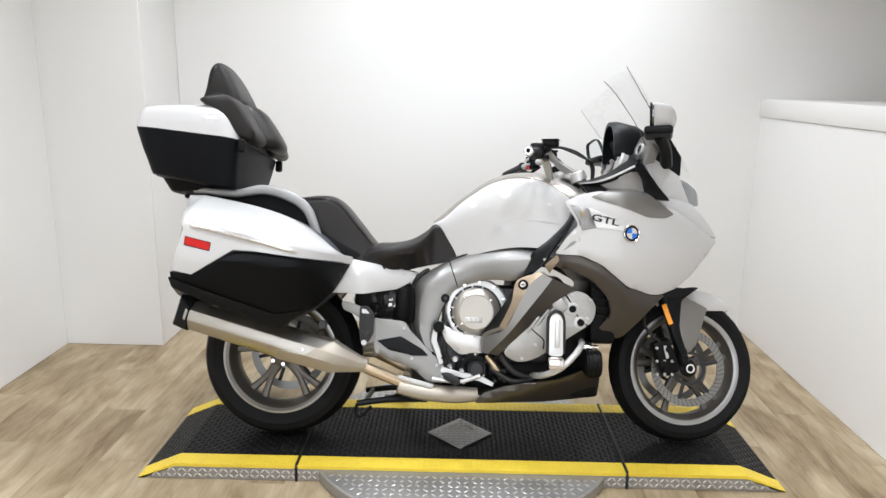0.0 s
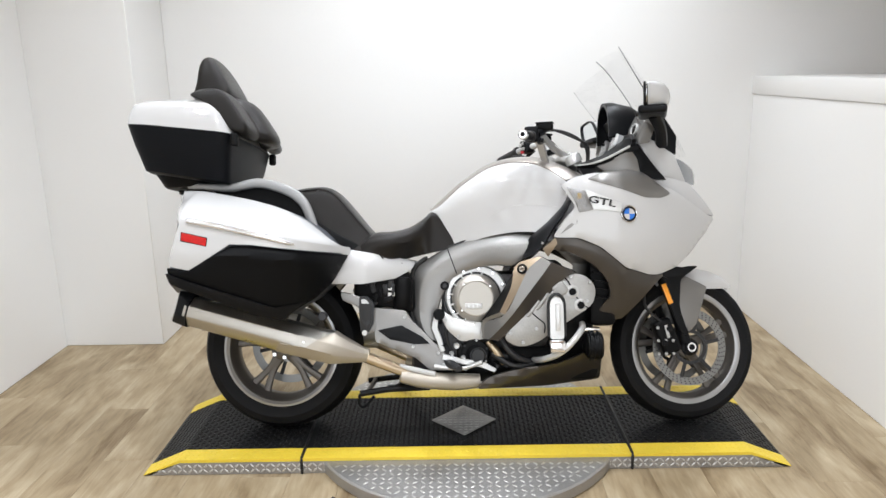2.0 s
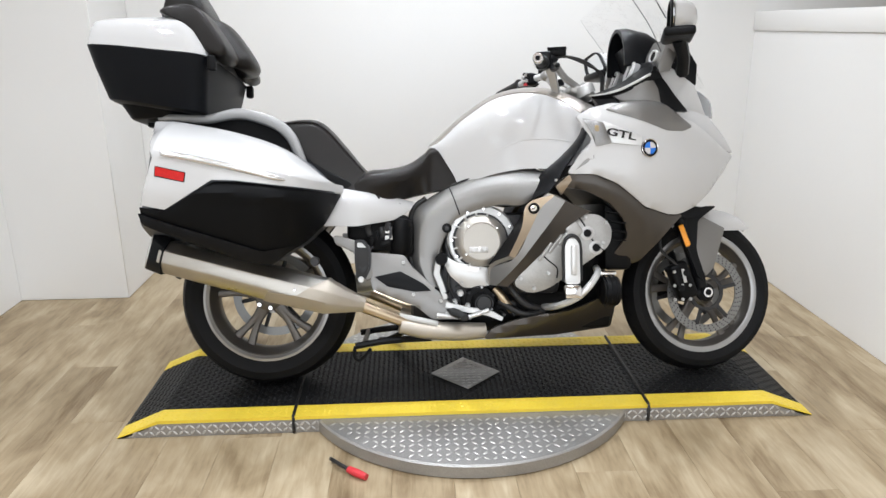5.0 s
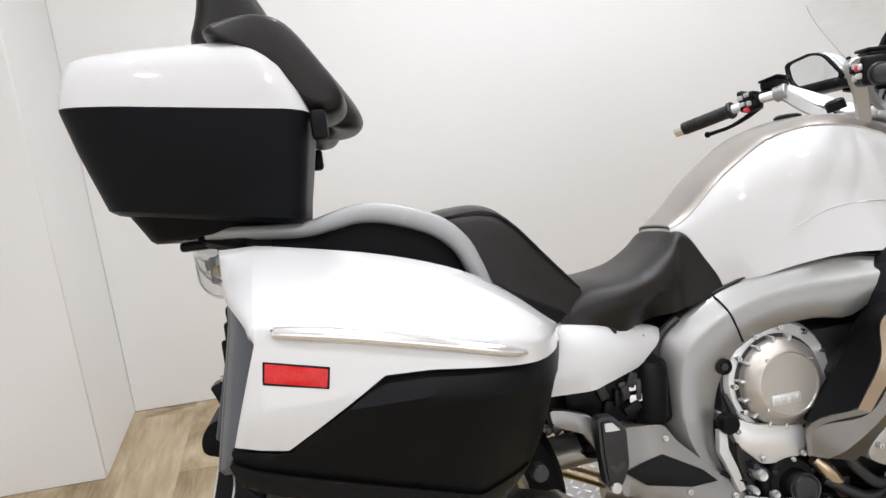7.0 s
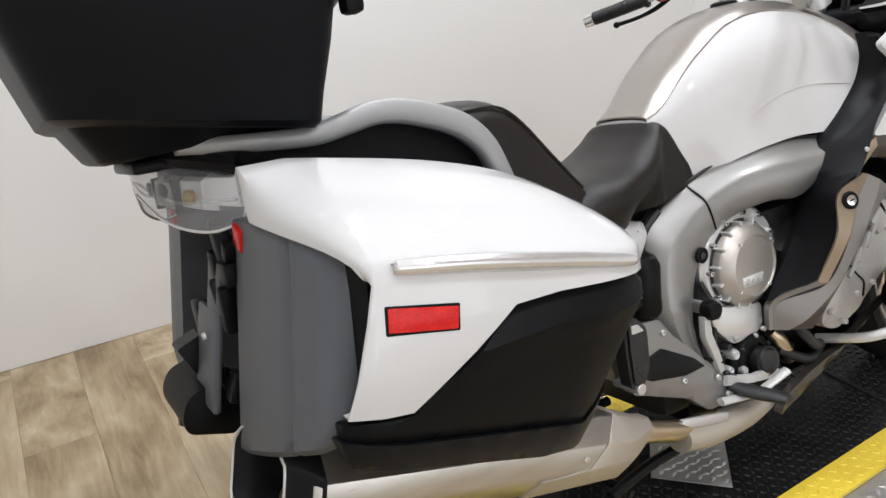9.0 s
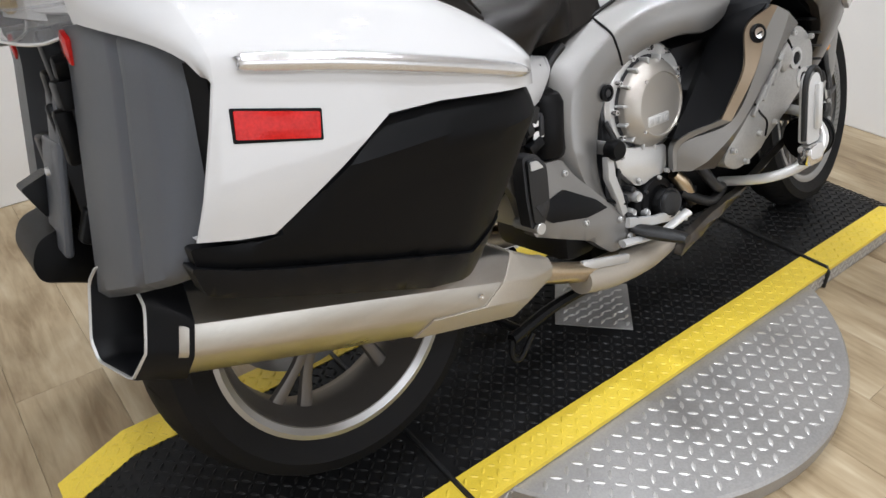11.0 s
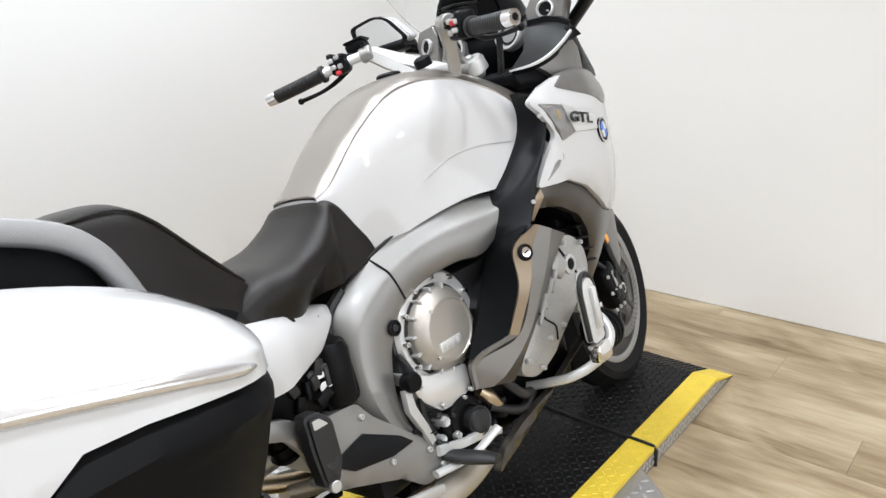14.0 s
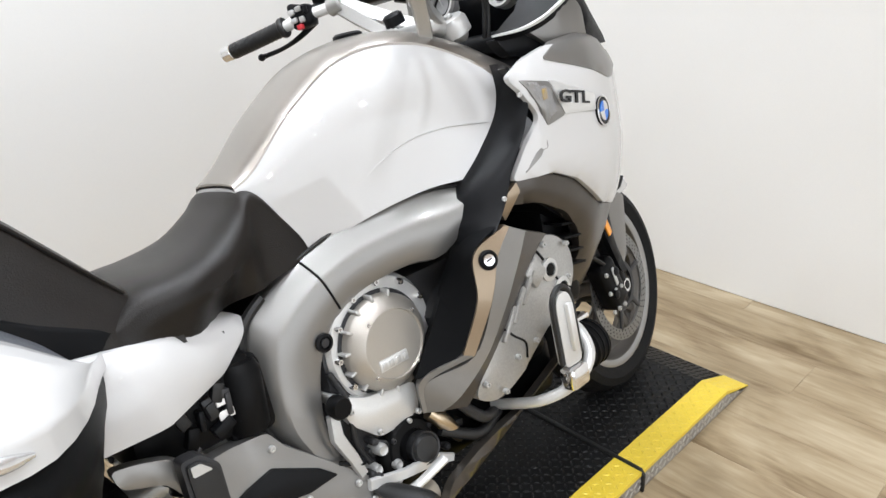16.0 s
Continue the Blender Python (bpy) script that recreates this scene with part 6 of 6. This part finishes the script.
PROF = [(-0.30, 1.29), (-0.235, 1.315), (-0.175, 1.318), (-0.135, 1.30), (-0.10, 1.25), (-0.055, 1.18), (-0.048, 1.15), (-0.07, 1.132), (-0.115, 1.14), (-0.15, 1.20), (-0.205, 1.265)]
sec = []
for y, k, dx in ((-0.294, 0.70, -0.002), (-0.286, 0.92, 0.004), (-0.262, 1.0, 0.0), (-0.19, 1.03, 0.008), (-0.13, 1.0, 0.002), (-0.11, 0.95, 0.0), (-0.09, 1.02, 0.036), (0.0, 1.05, 0.050), (0.09, 1.02, 0.036), (0.11, 0.95, 0.0), (0.13, 1.0, 0.002), (0.19, 1.03, 0.008), (0.262, 1.0, 0.0), (0.286, 0.92, 0.004), (0.294, 0.70, -0.002)):
    cx, cz = -0.15, 1.235
    sec.append((y, [(cx + (x - cx) * k + dx, cz + (z - cz) * k) for x, z in PROF]))
rounded(part("backrest", cushion(sec), LEATHER, bike, "padded black leatherette backrest", 180))
HEAD = [(-0.320, 1.300), (-0.298, 1.345), (-0.288, 1.39), (-0.284, 1.43), (-0.272, 1.468), (-0.247, 1.482), (-0.222, 1.463), (-0.190, 1.41), (-0.163, 1.36), (-0.150, 1.330), (-0.155, 1.308), (-0.20, 1.312), (-0.26, 1.302)]
sec = []
for y, kx, kz in ((-0.162, 0.62, 0.55), (-0.154, 0.86, 0.86), (-0.130, 0.98, 0.97), (-0.065, 1.0, 1.03), (0.0, 1.0, 1.06), (0.065, 1.0, 1.03), (0.130, 0.98, 0.97), (0.154, 0.86, 0.86), (0.162, 0.62, 0.55)):
    sec.append((y, [(-0.238 + (x + 0.238) * kx, 1.30 + (z - 1.30) * kz) for x, z in HEAD]))
rounded(part("headrest", cushion(sec), LEATHER, bike, "padded black leatherette upper back pad", 180))
part("rack", join(box(-0.27, 0, 0.945, 0.22, 0.20, 0.018, 0.006), tube([(-0.30, -0.1, 0.945), (-0.2, -0.09, 0.93), (-0.10, -0.1, 0.92)], 0.008, 8)), SATIN, bike, "black luggage rack")

# ---- exhaust ----
def muffler(s):
    a, b = Vector((-0.292, s * 0.246, 0.492)), Vector((0.20, s * 0.250, 0.352))
    d = (b - a).normalized()
    sidev = Vector((0, s, 0))
    sidev = (sidev - d * sidev.dot(d)).normalized()
    upv = sidev.cross(d) * (-1 if s > 0 else 1)
    upv = upv * (1 if upv.z > 0 else -1)

    corners = [(p[0], p[1]) for p in fillet([(-0.75, 1), (0.40, 1), (1, 0.42), (1, -0.30), (0.50, -1), (-0.75, -1), (-1, -0.6), (-1, 0.6)], 0.09, 2)]

    def ring(t, w, h, extra=0.0, inward=0.0):
        c = a + d * t
        return [c + sidev * (w * u - inward) + upv * (h * v + extra) for u, v in corners]

    def joint(v):
        """Where the nose cover begins: far back along the lower facet."""
        return lerp([(-1.0, L - 0.150), (-0.36, L - 0.138), (-0.22, L - 0.045), (0.4, L - 0.01), (1.0, L + 0.035)], v)

    def slanted(w, h, more):
        return [p + d * (joint(v) + more) for p, (u, v) in zip(ring(0, w, h), corners)]
    L = (b - a).length
    can = part("muffler", loft([ring(0.0, 0.062, 0.05), ring(0.01, 0.066, 0.054), ring(L * 0.35, 0.067, 0.056), ring(L - 0.17, 0.067, 0.057), slanted(0.067, 0.058, 0.01)]), STEEL, bike, "brushed stainless muffler", 25)
    def lip(t, k):
        """The slanted oval mouth, taller than the can."""
        m = min(1, max(0, (0.02 - t) / 0.05))
        pts = []
        for u, v in corners:
            r = 1 + ((abs(u) ** 3 + abs(v) ** 3) ** (1 / 3) - 1) * m
            u, v = u / r, v / r
            pts.append(a + d * (t + 0.020 * u * min(1, max(0, -t / 0.04))) + sidev * ((0.067 - 0.010 * m) * k * u - 0.008 * m) + upv * ((0.058 + 0.012 * m) * k * v + 0.013 * m))
        return pts
    part("end_cap", loft([lip(0.03, 0.84), lip(-0.03, 0.88), lip(-0.050, 0.93), lip(-0.054, 0.97), lip(-0.050, 1.02), lip(-0.02, 1.05), lip(0.016, 1.05), lip(0.018, 0.98)], caps=False), SATIN, can, "black muffler end cap")
    part("outlet", loft([lip(0.020, 0.86), lip(0.026, 0.3)]), ENGBLACK, can)
    part("outlet_rim", loft([lip(-0.0530, 0.945), lip(-0.0560, 0.955), lip(-0.0560, 0.985), lip(-0.0530, 0.995)], caps=False), CAST, can, "bright outlet rim")
    tip_c = a + d * 0.0 - sidev * 0.012 - upv * 0.030
    part("inner_pipe", lathe([(0.021, 0.03), (0.021, -0.012), (0.019, -0.014), (0.0175, -0.010), (0.0175, 0.03)], tip_c, tuple(d), 20), WARMSTEEL, can)
    cone = [slanted(0.066, 0.057, 0.0), slanted(0.0700, 0.0605, 0.0005), slanted(0.0708, 0.0612, 0.006)]
    for t, w, h, up, inw in ((L + 0.055, 0.066, 0.055, 0.0, 0.004), (L + 0.105, 0.048, 0.041, 0.0, 0.014), (L + 0.150, 0.031, 0.029, 0.0, 0.026), (L + 0.178, 0.024, 0.024, 0.002, 0.034)):
        cone.append(ring(t, w, h, up, inw))
    part("heat_shield", loft(cone), PALE, can, "satin metal muffler nose cover", 24)
    part("shield_screw", bolt((0.150, s * 0.317, 0.372), (0, s, 0), 0.005, 0.004), CHROME, can)
    part("exhaust_pipe", tube([(0.335, s * 0.220, 0.312), (0.42, s * 0.205, 0.275), (0.52, s * 0.185, 0.235), (0.62, s * 0.165, 0.215)], 0.021, 14), WARMSTEEL, bike, "heat-tinted exhaust pipe")
    part("collector_cover", tube([(0.49, s * 0.19, 0.225), (0.58, s * 0.18, 0.205), (0.70, s * 0.17, 0.195), (0.79, s * 0.16, 0.195)], [0.03, 0.035, 0.036, 0.03], 14, flat=0.9), PALE, bike, "pale metal collector cover")
    part("muffler_clamp", cyl((0.21, s * 0.24, 0.46), (0.21, s * 0.27, 0.46), 0.016), DARK, bike)


muffler(-1)
muffler(1)

# ---- crash bars, highway pegs, side stand, lower clutter ----
for s in (-1, 1):
    bar = part("crash_bar", tube([(1.0, s * 0.16, 0.272), (1.03, s * 0.27, 0.29), (1.080, s * 0.330, 0.322), (1.125, s * 0.338, 0.365), (1.165, s * 0.28, 0.40), (1.18, s * 0.20, 0.41)], 0.0118, 12), ALU, bike, "silver tubular crash bar")
    hp = part("highway_peg", panel([(1.04, 0.50), (1.052, 0.52), (1.076, 0.52), (1.088, 0.50), (1.09, 0.37), (1.04, 0.37)], lambda x, z: 0.352, 0.02, s, 0.012), ALU, bike, "folded bright highway footrest")
    part("peg_edge", tube([(1.036, s * 0.342, 0.38), (1.036, s * 0.342, 0.495), (1.052, s * 0.342, 0.527), (1.076, s * 0.342, 0.527), (1.092, s * 0.342, 0.495), (1.092, s * 0.342, 0.38)], 0.006, 8, 4), RUBBER, hp)
    part("peg_pad", box(1.068, s * 0.355, 0.45, 0.018, 0.012, 0.10, 0.005), ALU, hp)
    part("peg_clamp", box(1.065, s * 0.342, 0.345, 0.055, 0.035, 0.045, 0.008), CHROME, hp)
    fog = part("fog_lamp", lathe([(0.03, -0.03), (0.046, -0.02), (0.05, 0.0), (0.05, 0.03), (0.045, 0.035), (0.02, 0.035)], (1.205, s * 0.26, 0.335), (1, 0, 0), 28), ENGBLACK, bike, "black round fog lamp")
    for k in range(3):
        part("lamp_fin", lathe([(0.044, 0), (0.053, 0.002), (0.053, 0.005), (0.044, 0.007)], (1.19 + 0.016 * k, s * 0.26, 0.335), (1, 0, 0), 28, closed=True), SATIN, fog)
    part("fog_lamp_bracket", box(1.20, s * 0.25, 0.395, 0.07, 0.03, 0.015, 0.005), CHROME, fog)
part("side_stand", tube([(0.60, 0.16, 0.20), (0.50, 0.27, 0.13), (0.43, 0.335, 0.088)], [0.014, 0.012, 0.011], 10), SATIN, bike, "black side stand, folded down")
part("stand_foot", box(0.425, 0.34, 0.086, 0.07, 0.045, 0.01, 0.003, Matrix.Rotation(radians(14), 4, "X")), SATIN, bike)
part("centre_stand", join(tube([(0.60, -0.14, 0.17), (0.45, -0.14, 0.165), (0.33, -0.15, 0.15)], 0.012, 8), tube([(0.33, -0.15, 0.15), (0.325, -0.15, 0.115), (0.345, -0.15, 0.10), (0.385, -0.15, 0.14)], 0.006, 8), tube([(0.60, 0.14, 0.17), (0.45, 0.14, 0.165), (0.33, 0.15, 0.15)], 0.012, 8), tube([(0.36, -0.15, 0.155), (0.36, 0.15, 0.155)], 0.01, 8)), SATIN, bike, "black centre stand, folded up")
pump = part("water_pump", join(lathe([(0.056, -0.03), (0.056, 0.014), (0.050, 0.022), (0.034, 0.024), (0.032, 0.018)], (0.775, -0.14, 0.300), (0, -1, 0), 32), box(0.735, -0.138, 0.300, 0.06, 0.04, 0.07, 0.012, None, 3)), ENGBLACK, bike, "black round pump cover")
part("pump_hub", lathe([(0.030, 0), (0.030, 0.034), (0.024, 0.042), (0.010, 0.043)], (0.790, -0.150, 0.290), (-0.1, -1, 0.1), 28), RUBBER, pump, "black pump hub")
part("hub_ring", lathe([(0.030, 0.030), (0.0325, 0.033), (0.0325, 0.037), (0.029, 0.036)], (0.790, -0.150, 0.290), (-0.1, -1, 0.1), 28, closed=True), DARK, pump)
for k in range(6):
    part("pump_bolt", bolt((0.775 + 0.050 * math.cos(k * 1.047 + 0.4), -0.160, 0.300 + 0.050 * math.sin(k * 1.047 + 0.4)), (0, -1, 0), 0.005, 0.007), CAST if k % 2 else DARK, pump)
part("drain_pipe", tube([(0.826, -0.165, 0.345), (0.850, -0.172, 0.315), (0.886, -0.170, 0.262)], [0.014, 0.017, 0.013], 12), WARMSTEEL, bike, "brass-tinted drain pipe")
part("gear_linkage", strap([(0.652, -0.180, 0.292), (0.730, -0.184, 0.272), (0.798, -0.182, 0.262), (0.850, -0.176, 0.236)], [0.022, 0.020, 0.026, 0.016], 0.012, (0, 0, 1)), ALU, bike, "silver gear linkage arm")
part("mount_strut", strap([(0.628, -0.160, 0.440), (0.622, -0.166, 0.400), (0.640, -0.168, 0.352), (0.652, -0.168, 0.312)], [0.020, 0.026, 0.022, 0.018], 0.016, (1, 0, 0)), CAST, bike, "cast strut beside the gearbox")
part("coolant_hose", tube([(0.87, -0.17, 0.40), (0.885, -0.20, 0.34), (0.93, -0.20, 0.29), (0.98, -0.18, 0.27)], 0.012, 10), DARK, bike)
part("hose", tube([(0.66, -0.13, 0.50), (0.672, -0.15, 0.44), (0.665, -0.15, 0.36), (0.70, -0.145, 0.28)], 0.006, 10), RUBBER, bike)
part("hose", tube([(0.84, -0.17, 0.30), (0.92, -0.19, 0.255), (1.0, -0.17, 0.26)], 0.012, 10), RUBBER, bike)
for x, z, r in ((0.705, 0.33, 0.012), (0.73, 0.285, 0.010), (0.685, 0.30, 0.010)):
    part("engine_boss", lathe([(r, 0), (r, 0.03), (r * 0.8, 0.036), (r * 0.4, 0.034)], (x, -0.135, z), (0, -1, 0), 16), CAST, bike)
part("oil_filler_cap", lathe([(0.02, 0), (0.022, 0.02), (0.018, 0.028), (0.008, 0.028)], (0.640, -0.155, 0.452), (0, -1, 0), 18), ENGBLACK, bike)
part("gearbox_side", panel([(0.655, 0.46), (0.70, 0.43), (0.735, 0.37), (0.745, 0.29), (0.70, 0.245), (0.655, 0.27), (0.645, 0.36)], lambda x, z: 0.135, 0.06, -1, 0.015), DARK, bike, "dark cast gearbox side")
part("inner_fairing", body(dense([(1.14, 0.90, 0.20, 0.86, 0.22, 0.70), (1.26, 0.955, 0.24, 0.92, 0.24, 0.60), (1.40, 0.97, 0.22, 0.93, 0.2, 0.60), (1.52, 0.92, 0.15, 0.88, 0.12, 0.64)]), 5), ENGBLACK, bike, "black inner fairing")

# small fittings on the gearbox flank and under the seat
rnd = random.Random(7)
for k in range(46):
    x, z = rnd.uniform(0.65, 0.90), rnd.uniform(0.235, 0.35)
    if abs(x - 0.78) < 0.06 and abs(z - 0.30) < 0.06:
        continue
    y = -0.13 - rnd.uniform(0, 0.04)
    m = Matrix.Rotation(rnd.uniform(0, 3), 4, "Y")
    kind = rnd.random()
    if kind < 0.4:
        g = lathe([(0.008, -0.01), (0.008, 0.012), (0.005, 0.016)], (x, y, z), (0, -1, 0), 8)
    elif kind < 0.75:
        g = box(x, y, z, rnd.uniform(0.012, 0.04), 0.03, rnd.uniform(0.006, 0.016), 0.003, m)
    else:
        g = tube([(x, y, z), (x + rnd.uniform(-0.04, 0.04), y - 0.012, z + rnd.uniform(-0.03, 0.03)), (x + rnd.uniform(-0.06, 0.06), y, z + rnd.uniform(-0.05, 0.05))], 0.0042, 6)
    part("engine_fitting", g, rnd.choice((ENGBLACK, DARK, RUBBER, DARK, ENGBLACK, CAST) if kind < 0.4 else (ENGBLACK, RUBBER, DARK)), bike)
for k in range(16):
    x, z = rnd.uniform(0.36, 0.53), rnd.uniform(0.49, 0.585)
    part("wiring_clip", box(x, -0.142 - 0.01 * rnd.random(), z, rnd.uniform(0.01, 0.04), 0.02, rnd.uniform(0.008, 0.02), 0.003, Matrix.Rotation(rnd.uniform(0, 3), 4, "Y")), rnd.choice((DARK, SATIN, ENGBLACK, RUBBER)), bike)
part("paper_label", box(0.457, -0.150, 0.531, 0.026, 0.003, 0.014, 0.0006), TRIMPAINT, bike, "small white label")
part("paper_label", box(0.455, -0.150, 0.552, 0.020, 0.003, 0.010, 0.0006), TRIMPAINT, bike, "small white label")
part("fluid_bottle", lathe([(0.03, -0.06), (0.036, -0.05), (0.036, 0.045), (0.028, 0.06), (0.012, 0.062)], (0.50, -0.125, 0.535), (0.1, 0, 1), 20), ENGBLACK, bike, "black fluid bottle under the seat")
shock = part("rear_shock", cyl((0.40, -0.05, 0.40), (0.36, -0.05, 0.56), 0.03), SATIN, bike, "black rear shock absorber")
for k in range(6):
    part("coil", lathe([(0.032, 0), (0.037, 0.003), (0.032, 0.006)], (0.40 - 0.006 * k, -0.05, 0.41 + 0.022 * k), (-0.25, 0, 1), 18, closed=True), SATIN, shock)

# ---- small things by the platform ----
pull = holder("release_handle", pose(0.30, -0.495, 0.0, 0, 0, -35), "red-gripped release lever lying beside the turntable", "lever")
part("grip", tube([(0.03, 0, 0.016), (0.065, 0, 0.014), (0.10, 0, 0.013)], [0.011, 0.013, 0.010], 12), REDPLASTIC, pull, "red rubber grip")
part("rod", tube([(-0.06, 0.02, 0.012), (-0.01, 0.005, 0.018), (0.035, 0, 0.016)], 0.006, 8), DARK, pull)

# ---- floor planks, each a board of its own ----
PW, PL = 0.19, 1.22
bm = box(0, 0, -0.0045, PW - 0.0004, PL - 0.0004, 0.009, 0.0008, None, 1)
me = bpy.data.meshes.new("plank")
bm.to_mesh(me)
bm.free()
me.materials.append(WOOD)
xi = 0
x = X0 - PW * 0.4
while x < X1 + PW:
    y = YF - PL * ((xi * 0.37) % 1.0)
    while y < YB + PL * 0.5:
        if x + PW / 2 > X0 + 0.001 and x - PW / 2 < X1 - 0.02:
            lo, hi = max(y - PL / 2, YF - 0.04), min(y + PL / 2, YB + 0.04)
            if hi - lo > 0.03:
                ob = new("plank", me)
                ob.location = (x, (lo + hi) / 2, 0)
                ob.scale = (1, (hi - lo) / PL, 1)
                ob.parent = floor
        y += PL
    x += PW
    xi += 1
